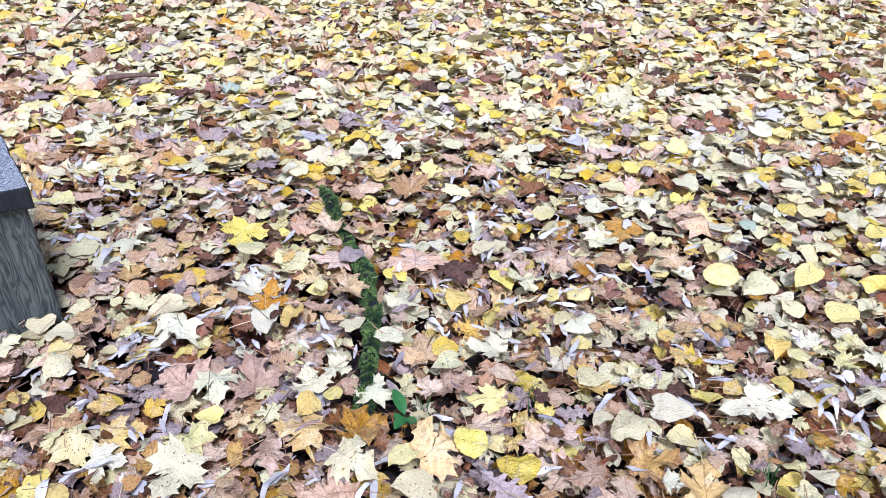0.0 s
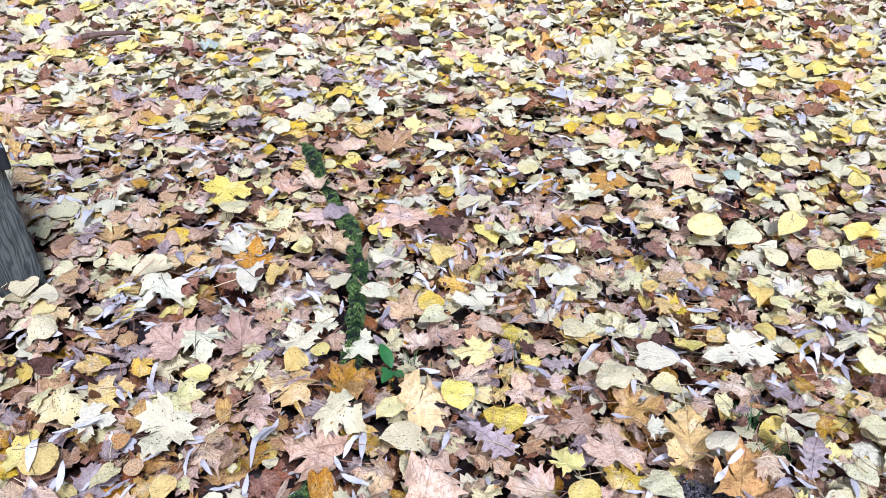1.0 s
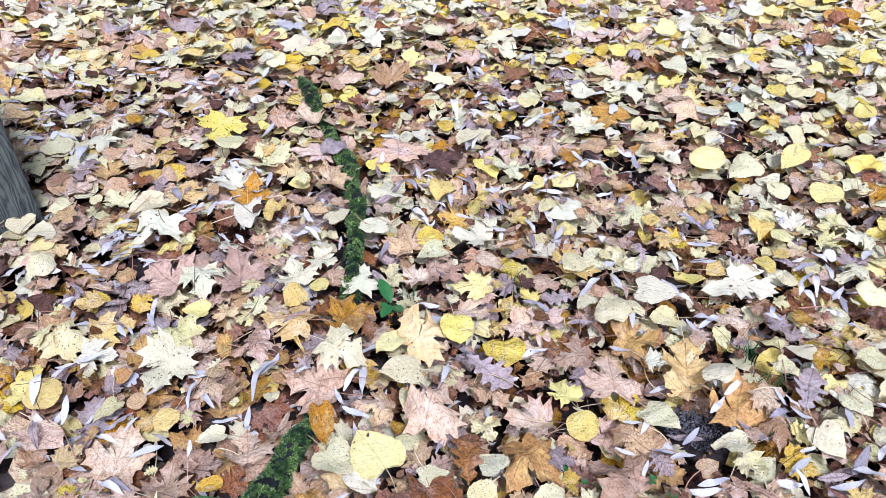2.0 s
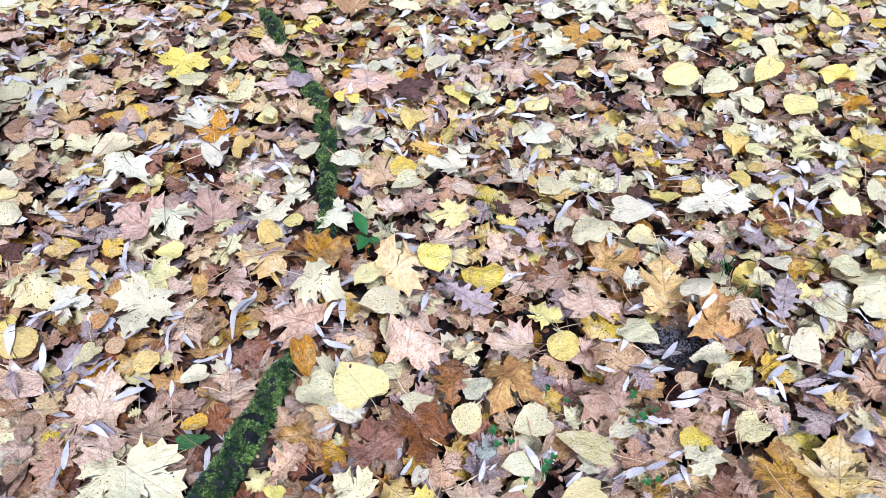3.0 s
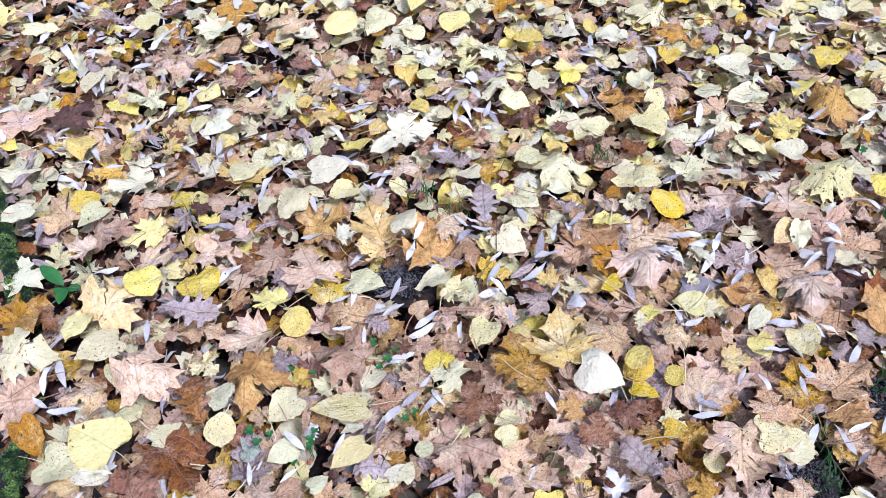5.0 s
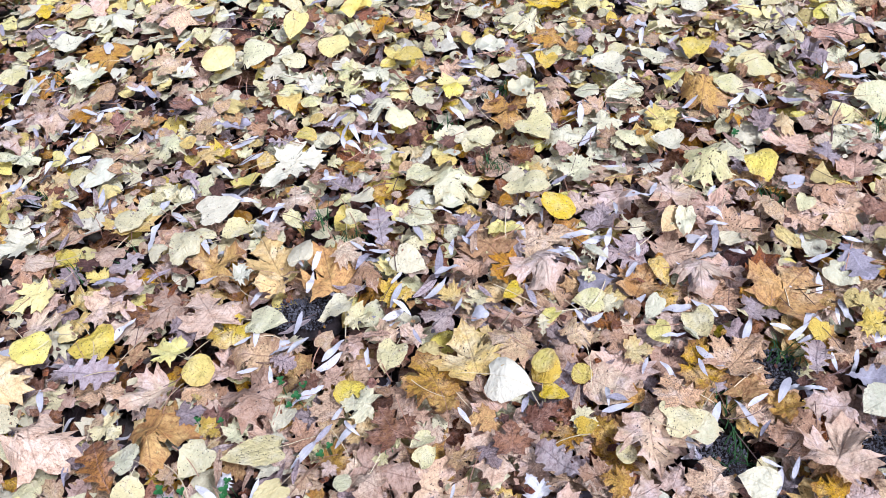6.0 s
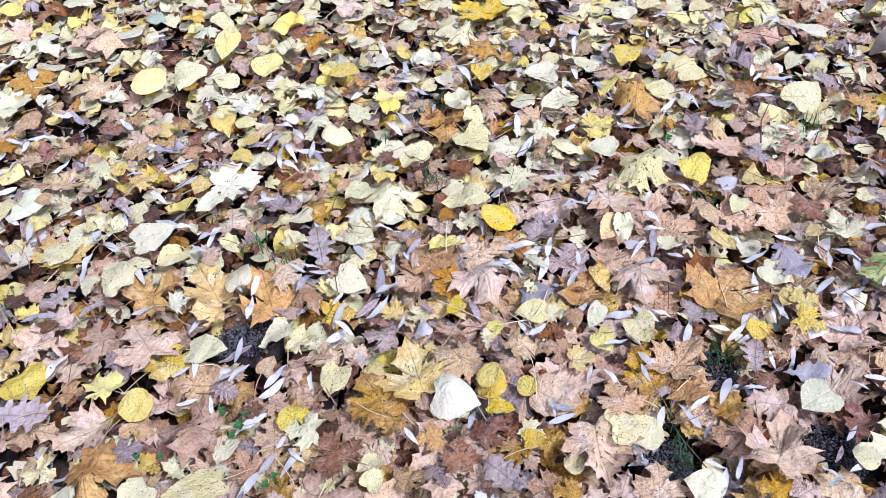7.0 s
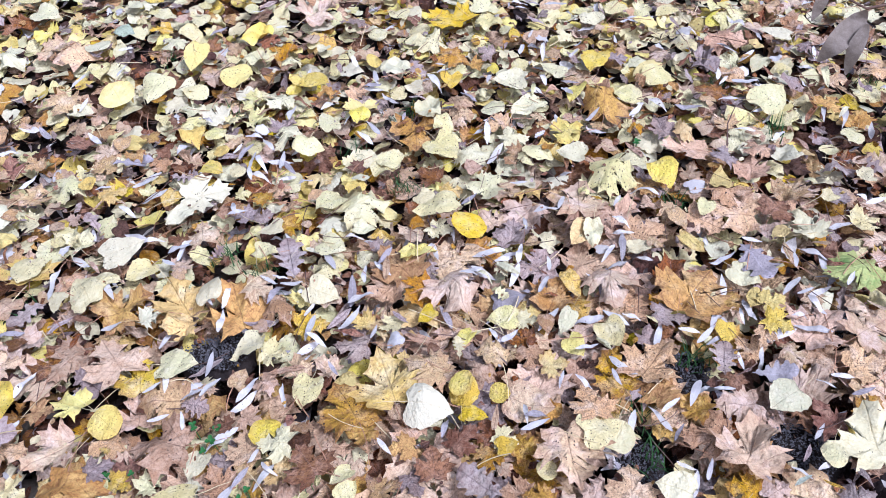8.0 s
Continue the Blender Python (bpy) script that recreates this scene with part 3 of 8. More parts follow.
def grass_tuft(x, y, count, spread, tall):
    """A loose tuft of thin blades, each with a fold along its middle."""
    tuft = new("grass_tuft")
    tuft.location = (x, y, -0.01 + height(x, y))
    for _ in range(count):
        bm = bmesh.new()
        a, lean = rng.uniform(0, math.tau), rng.uniform(0.15, 1.0)
        bx, by = rng.gauss(0, spread * 0.35), rng.gauss(0, spread * 0.35)
        ln, w = tall * rng.uniform(0.5, 1.2), rng.uniform(0.0009, 0.0018)
        dx, dy = math.cos(a), math.sin(a)
        rows = []
        for i in range(5):
            t = i / 4
            out = ln * lean * t ** 1.4
            z = ln * (t - 0.45 * lean * t * t)
            ww = w * (1 - 0.9 * t)
            c = Vector((bx + dx * out, by + dy * out, z))
            rows.append((bm.verts.new(c + Vector((-dy * ww, dx * ww, 0))), bm.verts.new(c - Vector((0, 0, ww * 0.5))), bm.verts.new(c + Vector((dy * ww, -dx * ww, 0)))))
        for p, q in zip(rows, rows[1:]):
            bm.faces.new((p[0], p[1], q[1], q[0]))
            bm.faces.new((p[1], p[2], q[2], q[1]))
        part("blade", bm, GRASS, tuft)
    tagged(tuft, "sparse tuft of thin green grass between fallen leaves", "grass", "grass tufts")


for x, y, n in ((0.666, 1.082, 34), (0.693, 0.987, 34), (0.683, 0.88, 16), (0.941, 1.81, 16), (0.382, 1.979, 22), (0.207, 1.265, 20), (-0.02, 1.20, 26), (-0.378, 2.092, 26), (0.20, 1.55, 14),
                (1.142, 0.253, 46), (0.973, 0.259, 30), (0.93, 0.189, 26), (1.237, 1.167, 34), (1.062, 0.973, 40), (1.056, 1.145, 30), (1.439, 0.521, 44), (1.876, 0.698, 24),
                (1.809, 0.503, 34), (2.124, 0.44, 30), (0.70, 1.30, 18), (0.93, 1.5, 16), (0.30, 1.24, 14), (0.05, 2.45, 12), (0.40, 2.45, 18)):
    grass_tuft(x, y, n, 0.05, 0.042)

# bare spots of soil with grit, between the leaves
BARE = ((0.500, 0.900, 0.034), (0.540, 0.880, 0.036), (1.115, 0.030, 0.046), (0.912, 0.202, 0.034), (1.397, 0.111, 0.03), (1.111, 0.253, 0.036))


def make_grit():
    r = random.Random(11)
    v, f = [], []
    base = [Vector(p).normalized() for p in ((1, 1, 1), (-1, -1, 1), (-1, 1, -1), (1, -1, -1), (0, 0, 1.3), (0, 0, -1.2), (1.2, 0, 0), (-1.1, 0, 0), (0, 1.2, 0), (0, -1.1, 0))]
    hull = bmesh.new()
    for p in base:
        hull.verts.new(p)
    bmesh.ops.convex_hull(hull, input=hull.verts[:])
    hull.verts.index_update()
    shape, faces = [q.co.copy() for q in hull.verts], [[q.index for q in fc.verts] for fc in hull.faces]
    hull.free()
    for a, b, rad in BARE:
        for _ in range(int(620 * (rad / 0.035) ** 2)):
            d, t = rad * 1.25 * math.sqrt(r.random()), r.uniform(0, math.tau)
            x, y = a + d * math.cos(t), b + d * math.sin(t)
            s = r.choice((0.0007, 0.0009, 0.0012, 0.0016, 0.0024))
            c, k = Vector((x, y, -0.014 + height(x, y) + s * 0.4)), len(v)
            e = Euler((r.uniform(0, 6), r.uniform(0, 6), r.uniform(0, 6)))
            for p in shape:
                q = p * s * r.uniform(0.8, 1.2)
                q.rotate(e)
                v.append(c + q)
            f += [tuple(i + k for i in fc) for fc in faces]
    me = bpy.data.meshes.new("grit")
    me.from_pydata(v, [], f)
    me.materials.append(PEBBLE)
    tagged(new("grit", me), "fine dark grit on bare soil", "grit", kind="stuff")


make_grit()


def mound(x, y, rad):
    """A low pad of bare soil that reaches up to the leaves."""
    bm = bmesh.new()
    rows = [[bm.verts.new((0, 0, 0.022))]]
    for i in range(1, 7):
        rr = rad * 1.5 * i / 6
        rows.append([])
        for q in range(24):
            a = math.tau * q / 24
            p = Vector((rr * math.cos(a), rr * math.sin(a), 0.022 * (1 - (i / 6) ** 2) - 0.004))
            rows[-1].append(bm.verts.new(p + 0.004 * noise.noise_vector(Vector((x, y, 0)) + p * 40)))
    for q in range(24):
        bm.faces.new((rows[0][0], rows[1][q], rows[1][(q + 1) % 24]))
    for a, b in zip(rows[1:], rows[2:]):
        for q in range(24):
            bm.faces.new((a[q], b[q], b[(q + 1) % 24], a[(q + 1) % 24]))
    me = bpy.data.meshes.new("soil_patch")
    bm.to_mesh(me)
    bm.free()
    me.materials.append(SOIL)
    ob = new("soil_patch", me)
    ob.location = (x, y, -0.036 + height(x, y))
    tagged(ob, "bare patch of dark gritty soil", "soil", kind="structure")


for x, y, r0 in BARE:
    mound(x, y, r0)


def make_twig(name, pts, radius, label, side=()):
    twig = new(name)
    st = new("stem", tube("stem", pts, radius, TWIG, 6, 0.5))
    st.parent = twig
    for q in side:
        s2 = new("side_shoot", tube("side_shoot", q, radius * 0.6, TWIG, 5, 0.5))
        s2.parent = twig
    return tagged(twig, label, "twig")


make_twig("dry_twig", [(2.236, 4.46, -0.02), (2.22, 4.47, 0.10), (2.23, 4.49, 0.22), (2.20, 4.5, 0.36)], 0.004, "thin dry brown twig standing among the leaves",
          [[(2.22, 4.47, 0.08), (2.30, 4.45, 0.12), (2.37, 4.44, 0.14)], [(2.225, 4.48, 0.14), (2.16, 4.46, 0.20), (2.12, 4.46, 0.25)]])
make_twig("dry_twig", [(-1.93, 3.60, 0.01), (-1.935, 3.75, 0.025), (-1.95, 3.95, 0.03), (-1.97, 4.05, 0.05)], 0.006, "thin dark twig lying on the leaves")
make_twig("dry_twig", [(-1.99, 3.40, 0.0), (-1.985, 3.42, 0.05), (-1.99, 3.43, 0.11)], 0.004, "short dark twig standing among the leaves")
make_twig("dry_twig", [(-1.45, 3.02, 0.02), (-1.38, 3.03, 0.03), (-1.30, 3.05, 0.03), (-1.25, 3.07, 0.02)], 0.014, "dark broken piece of branch on the leaves")
make_twig("dry_twig", [(1.62, 0.52, 0.03), (1.68, 0.56, 0.034), (1.75, 0.585, 0.03)], 0.002, "thin reddish twig lying on the leaves")


def make_hanging_shoot():
    """A thin dry shoot with withered leaves that droop near the lens."""
    shoot = make_twig("dry_shoot", [(1.30, -0.32, -0.05), (1.28, -0.22, 0.30), (1.22, -0.05, 0.62), (1.10, 0.10, 0.78), (0.994, 0.164, 0.775), (0.985, 0.20, 0.785)], 0.0022,
                      "dry shoot with withered brown drooping leaves")
    for k, (top, end, wide) in enumerate((((0.997, 0.163, 0.772), (0.964, 0.177, 0.727), 1.7), ((0.992, 0.158, 0.764), (0.970, 0.154, 0.722), 1.3), ((0.990, 0.201, 0.785), (0.975, 0.198, 0.756), 1.5))):
        along = Vector(end) - Vector(top)
        ln = along.length
        along.normalize()
        face = (Vector((0.319, -0.041, 1.147)) - Vector(top)).normalized()
        across = along.cross(face).normalized()
        face = across.cross(along)
        lf = new("withered_leaf", BLADES["willow"][6 - 2 * k])
        lf.parent = shoot
        lf.material_slots[0].link = "OBJECT"
        lf.material_slots[0].material = WITHERED
        turned = Matrix((across, along, face)).transposed().to_4x4()
        lf.matrix_basis = Matrix.Translation(top) @ turned @ Matrix.Diagonal((ln * wide, ln, ln, 1))


make_hanging_shoot()

# ---- the leaves that stand out, one by one ----
lay("heart", -1.026, 1.793, 18, 0.092, "cream", 0.023)
lay("willow", -0.937, 1.741, 2, 0.085, "silver", 0.029)
lay("oak", -0.907, 1.655, -1, 0.120, "mauve", 0.018)
strewn("maple", -0.684, 1.700, 44, 0.072, "gold", 0.003)
lay("willow", -0.333, 1.454, -56, 0.062, "silver", 0.028)
lay("willow", -0.303, 1.419, -51, 0.057, "mauve", 0.027)
lay("willow", -0.291, 1.473, -156, 0.065, "silver", 0.029)
strewn("maple", -0.457, 1.364, 10, 0.088, "tan", 0.001)
strewn("maple", -0.601, 1.337, 124, 0.071, "brown", 0.003)
lay("willow", -0.755, 1.279, -127, 0.069, "silver", 0.029)
lay("willow", -0.756, 1.284, -55, 0.035, "silver", 0.028)
strewn("maple", -0.739, 1.199, 122, 0.054, "gold", 0.001)
strewn("maple", -0.875, 1.354, 166, 0.064, "gold", 0.015)
lay("round", -0.872, 1.296, 16, 0.065, "white", 0.024)
strewn("maple", -0.921, 1.525, 130, 0.060, "cream", 0.012)
strewn("maple", -0.876, 1.471, 134, 0.077, "tan", 0.014)
lay("willow", -1.078, 2.099, -109, 0.085, "silver", 0.028)
lay("heart", -1.026, 1.930, -72, 0.064, "cream", 0.020)
lay("willow", -0.455, 1.852, -25, 0.069, "silver", 0.029)
lay("willow", -0.548, 2.138, -19, 0.082, "silver", 0.027)
lay("willow", -0.461, 2.128, -119, 0.084, "silver", 0.029)
strewn("maple", -0.501, 1.828, -17, 0.069, "brown", 0.001)
strewn("maple", -0.972, 1.643, 69, 0.055, "tan", 0.014)
strewn("maple", -0.837, 1.626, 56, 0.063, "ochre", 0.001)
strewn("maple", -1.145, 2.104, 32, 0.082, "peach", 0.014)
strewn("maple", -0.969, 2.159, -122, 0.065, "peach", 0.001)
strewn("maple", -1.134, 2.236, 100, 0.065, "white", 0.015)
lay("willow", -0.632, 2.076, -24, 0.046, "silver", 0.028)
lay("willow", -0.647, 1.893, -1, 0.054, "silver", 0.030)
strewn("maple", -0.640, 1.707, 58, 0.069, "brown", 0.001)
lay("willow", -0.639, 1.572, -147, 0.084, "slate", 0.027)
lay("willow", -0.746, 1.404, -48, 0.045, "slate", 0.028)
lay("willow", -0.735, 1.448, -64, 0.045, "silver", 0.027)
strewn("maple", -0.846, 1.250, 54, 0.050, "pink", 0.014)
strewn("maple", -0.171, 2.103, 8, 0.071, "peach", 0.001)
strewn("round", -0.015, 2.040, 30, 0.053, "orange", 0.013)
lay("willow", 0.067, 1.998, -167, 0.085, "silver", 0.028)
strewn("maple", 0.144, 1.980, 73, 0.064, "gold", 0.002)
lay("willow", 0.437, 1.706, -110, 0.069, "silver", 0.027)
lay("willow", 0.286, 1.913, -45, 0.085, "silver", 0.029)
strewn("maple", 0.559, 2.086, 51, 0.052, "cream", 0.014)
strewn("heart", -0.175, 1.768, 103, 0.050, "peach", 0.008)
lay("willow", 0.028, 1.529, -122, 0.039, "silver", 0.029)
lay("willow", -0.005, 1.455, -156, 0.052, "silver", 0.028)
lay("willow", 0.248, 1.445, -157, 0.052, "silver", 0.028)
lay("willow", 0.357, 1.228, -45, 0.078, "silver", 0.027)
strewn("heart", 0.268, 1.269, 12, 0.064, "tan", 0.010)
lay("willow", 0.204, 1.335, -49, 0.045, "mauve", 0.029)
strewn("maple", 0.062, 1.297, -21, 0.050, "tan", 0.001)
strewn("maple", 0.198, 1.189, -61, 0.060, "gold", 0.002)
lay("willow", -0.105, 1.261, -145, 0.062, "mauve", 0.029)
lay("willow", 0.035, 1.272, -140, 0.041, "mauve", 0.030)
strewn("maple", 0.025, 1.206, -125, 0.061, "tan", 0.001)
strewn("maple", -0.166, 1.606, 12, 0.072, "brown", 0.003)
lay("willow", -0.164, 1.602, 179, 0.085, "tan", 0.029)
strewn("maple", 0.078, 1.597, 147, 0.070, "pink", 0.001)
lay("willow", 0.109, 1.617, -163, 0.070, "mauve", 0.030)
strewn("round", 0.394, 1.550, -72, 0.035, "peach", 0.010)
lay("willow", 0.205, 1.584, -71, 0.067, "white", 0.027)
lay("willow", 0.085, 1.476, -127, 0.053, "silver", 0.030)
lay("willow", 0.185, 1.516, -116, 0.064, "mauve", 0.028)
strewn("maple", 0.523, 1.970, 164, 0.100, "ochre", 0.003)
strewn("maple", -0.125, 1.946, -53, 0.063, "brown", 0.001)
strewn("maple", -0.214, 1.960, -130, 0.067, "tan", 0.000)
strewn("maple", 0.745, 2.035, -124, 0.076, "pink", 0.012)
strewn("maple", 0.755, 2.009, 4, 0.108, "pink", 0.014)
lay("round", 0.815, 1.982, -10, 0.072, "white", 0.023)
strewn("maple", 0.994, 1.950, -65, 0.058, "gold", 0.013)
lay("round", 1.276, 1.989, -119, 0.063, "lemon", 0.022)
lay("willow", 1.307, 1.859, -101, 0.069, "silver", 0.028)
strewn("maple", 1.093, 1.730, 2, 0.050, "tan", 0.003)
lay("willow", 1.227, 1.694, -131, 0.035, "silver", 0.029)
strewn("maple", 1.177, 1.618, 126, 0.068, "ochre", 0.001)
strewn("maple", 1.103, 1.553, -3, 0.055, "orange", 0.002)
lay("willow", 0.857, 1.486, -165, 0.051, "silver", 0.028)
lay("willow", 0.761, 1.419, -68, 0.054, "silver", 0.027)
strewn("maple", 0.632, 1.575, 3, 0.065, "peach", 0.002)
lay("willow", 0.626, 1.610, -177, 0.067, "silver", 0.027)
strewn("maple", 0.517, 1.668, -55, 0.050, "mauve", 0.003)
lay("willow", 0.546, 1.699, -178, 0.070, "slate", 0.029)
lay("willow", 0.560, 1.429, -121, 0.037, "silver", 0.029)
strewn("maple", 0.701, 1.442, 28, 0.050, "tan", 0.001)
strewn("maple", 0.675, 1.512, 42, 0.050, "orange", 0.000)
strewn("maple", 0.723, 1.381, 106, 0.056, "dark", 0.002)
lay("willow", 0.641, 1.380, -102, 0.073, "silver", 0.028)
lay("willow", 0.629, 1.320, -85, 0.068, "silver", 0.029)
lay("willow", 0.567, 1.327, -170, 0.060, "silver", 0.028)
lay("willow", 0.858, 1.306, -65, 0.065, "slate", 0.029)
lay("willow", 0.850, 1.323, -78, 0.039, "silver", 0.028)
lay("willow", 0.902, 1.339, -133, 0.043, "silver", 0.030)
strewn("maple", 0.753, 1.156, 40, 0.050, "mauve", 0.001)
lay("willow", 0.589, 1.138, -114, 0.051, "silver", 0.030)
lay("willow", 0.594, 1.130, -56, 0.067, "silver", 0.029)
lay("willow", 0.557, 1.125, -170, 0.046, "silver", 0.028)
lay("willow", 0.733, 1.143, -106, 0.043, "silver", 0.030)
lay("willow", 0.739, 1.161, -25, 0.050, "silver", 0.029)
strewn("maple", 0.853, 1.162, 141, 0.050, "pink", 0.002)
strewn("maple", 1.378, 2.037, -50, 0.064, "pink", 0.014)
strewn("maple", 1.338, 1.916, -55, 0.065, "peach", 0.013)
lay("round", 1.388, 1.969, -176, 0.052, "yellow", 0.025)
strewn("maple", 1.036, 2.096, -128, 0.055, "white", 0.013)
strewn("maple", 1.098, 2.036, -148, 0.050, "white", 0.012)
strewn("maple", 1.188, 2.079, -56, 0.050, "silver", 0.014)
strewn("maple", 0.756, 1.806, -65, 0.073, "tan", 0.001)
lay("willow", 1.087, 1.802, -102, 0.056, "slate", 0.027)
strewn("maple", 0.974, 1.658, 36, 0.050, "pink", 0.002)
lay("willow", 1.001, 1.451, -122, 0.049, "tan", 0.028)
lay("willow", 0.900, 1.185, 171, 0.058, "slate", 0.030)
lay("willow", 0.897, 1.119, -129, 0.035, "silver", 0.029)
strewn("maple", -0.792, 1.095, 50, 0.050, "cream", 0.015)
strewn("maple", -0.741, 1.086, 3, 0.089, "cream", 0.013)
lay("willow", -0.575, 1.131, -146, 0.043, "silver", 0.027)
strewn("maple", -0.433, 1.027, 24, 0.078, "pink", 0.003)
strewn("maple", -0.375, 0.970, -18, 0.053, "tan", 0.003)
lay("willow", -0.233, 0.984, -52, 0.035, "silver", 0.027)
strewn("maple", -0.229, 1.084, 97, 0.050, "mauve", 0.002)
strewn("maple", -0.688, 0.960, 54, 0.050, "tan", 0.000)
lay("willow", -0.665, 1.019, -86, 0.061, "silver", 0.029)
lay("willow", -0.708, 0.999, -82, 0.039, "silver", 0.028)
strewn("round", -0.545, 0.928, -21, 0.038, "peach", 0.013)
lay("round", -0.723, 0.933, -1, 0.072, "yellow", 0.024)
lay("willow", -0.739, 0.952, -171, 0.085, "silver", 0.028)
lay("willow", -0.662, 0.890, 8, 0.063, "silver", 0.030)
strewn("maple", -0.520, 0.901, 54, 0.050, "gold", 0.002)
lay("willow", -0.320, 0.878, 2, 0.048, "silver", 0.030)
strewn("maple", -0.257, 0.864, -126, 0.050, "tan", 0.001)
lay("willow", -0.253, 0.874, -20, 0.050, "tan", 0.027)
lay("heart", -0.679, 0.836, -116, 0.075, "peach", 0.021)
lay("willow", -0.694, 0.837, -149, 0.071, "mauve", 0.030)
lay("maple", -0.691, 0.799, 49, 0.050, "tan", 0.013)
strewn("maple", -0.572, 0.776, -132, 0.064, "tan", 0.000)
lay("willow", -0.323, 0.663, 4, 0.055, "silver", 0.028)
lay("willow", -0.529, 0.737, -116, 0.060, "silver", 0.030)
lay("willow", -0.515, 0.742, -121, 0.050, "slate", 0.029)
lay("willow", -0.560, 0.686, 9, 0.057, "silver", 0.027)
lay("maple", -0.657, 0.710, 161, 0.050, "tan", 0.013)
strewn("maple", -0.588, 0.634, 129, 0.050, "tan", 0.002)
lay("willow", -0.302, 0.693, -68, 0.046, "mauve", 0.027)
lay("willow", -0.565, 0.647, -2, 0.043, "slate", 0.029)
strewn("maple", -0.324, 0.765, -20, 0.050, "brown", 0.001)
strewn("maple", -0.337, 0.780, -142, 0.050, "ochre", 0.000)
strewn("maple", -0.571, 1.060, 31, 0.075, "orange", 0.002)
lay("willow", -0.158, 0.934, -152, 0.043, "silver", 0.028)
lay("willow", -0.137, 0.964, -37, 0.050, "silver", 0.027)
lay("willow", -0.172, 0.901, 22, 0.047, "slate", 0.029)
lay("willow", -0.125, 0.895, -114, 0.060, "silver", 0.029)
strewn("heart", -0.042, 0.876, 38, 0.040, "ochre", 0.008)
lay("willow", -0.095, 0.746, -121, 0.059, "white", 0.029)
strewn("maple", 0.100, 0.840, 30, 0.050, "pink", 0.000)
strewn("maple", 0.061, 0.849, 102, 0.050, "mauve", 0.002)
lay("willow", 0.039, 0.827, 156, 0.043, "slate", 0.028)
strewn("heart", 0.220, 0.832, -66, 0.040, "ochre", 0.008)
lay("willow", 0.171, 0.971, 107, 0.045, "silver", 0.029)
strewn("maple", 0.221, 0.993, -140, 0.050, "orange", 0.001)
strewn("maple", 0.370, 1.046, 110, 0.050, "peach", 0.003)
lay("willow", 0.232, 0.770, 173, 0.051, "silver", 0.027)
lay("willow", 0.209, 0.640, -160, 0.054, "silver", 0.038)
strewn("maple", 0.300, 0.786, -69, 0.053, "peach", 0.002)
strewn("maple", 0.280, 0.773, 28, 0.050, "brown", 0.003)
strewn("maple", 0.258, 0.674, 102, 0.050, "orange", 0.001)
strewn("maple", 0.135, 0.678, 76, 0.053, "mauve", 0.000)
strewn("maple", 0.127, 0.641, -56, 0.050, "mauve", 0.002)
strewn("round", 0.137, 0.668, -176, 0.035, "mint", 0.011)
lay("willow", -0.132, 0.712, -57, 0.035, "silver", 0.028)
strewn("maple", -0.116, 0.685, 62, 0.050, "ochre", 0.003)
strewn("maple", -0.139, 0.685, 22, 0.050, "orange", 0.001)
strewn("maple", -0.093, 0.655, -42, 0.050, "mauve", 0.000)
lay("willow", 0.004, 0.632, -39, 0.036, "silver", 0.029)
lay("willow", 0.127, 0.619, -19, 0.039, "silver", 0.030)
strewn("heart", 0.170, 0.572, 81, 0.048, "tan", 0.010)
lay("willow", 0.184, 0.591, 106, 0.035, "silver", 0.027)
lay("willow", 0.135, 0.672, -1, 0.035, "mint", 0.029)
strewn("maple", -0.164, 0.672, 25, 0.050, "brown", 0.002)
strewn("maple", 0.472, 1.045, -55, 0.050, "ochre", 0.002)
strewn("maple", 0.638, 0.979, 23, 0.053, "orange", 0.001)
lay("willow", 0.531, 0.945, -103, 0.046, "tan", 0.030)
lay("willow", 0.673, 0.924, -157, 0.042, "silver", 0.027)
lay("willow", 0.694, 0.918, -153, 0.035, "silver", 0.029)
lay("willow", 0.701, 0.892, -113, 0.044, "silver", 0.028)
lay("willow", 0.870, 0.909, -142, 0.040, "silver", 0.027)
lay("willow", 0.790, 0.935, -153, 0.048, "white", 0.029)
strewn("maple", 0.681, 0.803, -127, 0.061, "gold", 0.003)
lay("willow", 0.691, 0.816, -77, 0.037, "silver", 0.029)
lay("willow", 0.551, 0.903, -44, 0.053, "silver", 0.035)
lay("willow", 0.587, 0.938, -55, 0.049, "silver", 0.037)
lay("willow", 0.486, 0.835, -48, 0.053, "silver", 0.036)
lay("willow", 0.460, 0.797, -78, 0.050, "silver", 0.038)
lay("willow", 0.386, 0.872, -99, 0.036, "silver", 0.029)
lay("willow", 0.416, 0.870, 149, 0.052, "silver", 0.028)
strewn("maple", 0.435, 0.835, 99, 0.055, "pink", 0.000)
lay("willow", 0.364, 0.812, -113, 0.039, "silver", 0.028)
strewn("heart", 0.515, 0.793, -63, 0.040, "peach", 0.008)
lay("willow", 0.393, 0.771, -29, 0.035, "silver", 0.027)
strewn("maple", 0.484, 0.714, -158, 0.050, "pink", 0.001)
strewn("maple", 0.647, 0.708, 26, 0.050, "pink", 0.000)
lay("willow", 0.645, 0.682, 170, 0.035, "slate", 0.029)
lay("willow", 0.772, 0.762, -110, 0.055, "silver", 0.036)
lay("willow", 0.823, 0.812, -37, 0.053, "silver", 0.027)
lay("willow", 0.775, 0.789, -42, 0.076, "slate", 0.029)
strewn("maple", 0.796, 0.718, -0, 0.050, "pink", 0.001)
strewn("maple", 0.758, 0.705, 87, 0.050, "gold", 0.003)
lay("willow", 0.746, 0.688, -60, 0.035, "silver", 0.027)
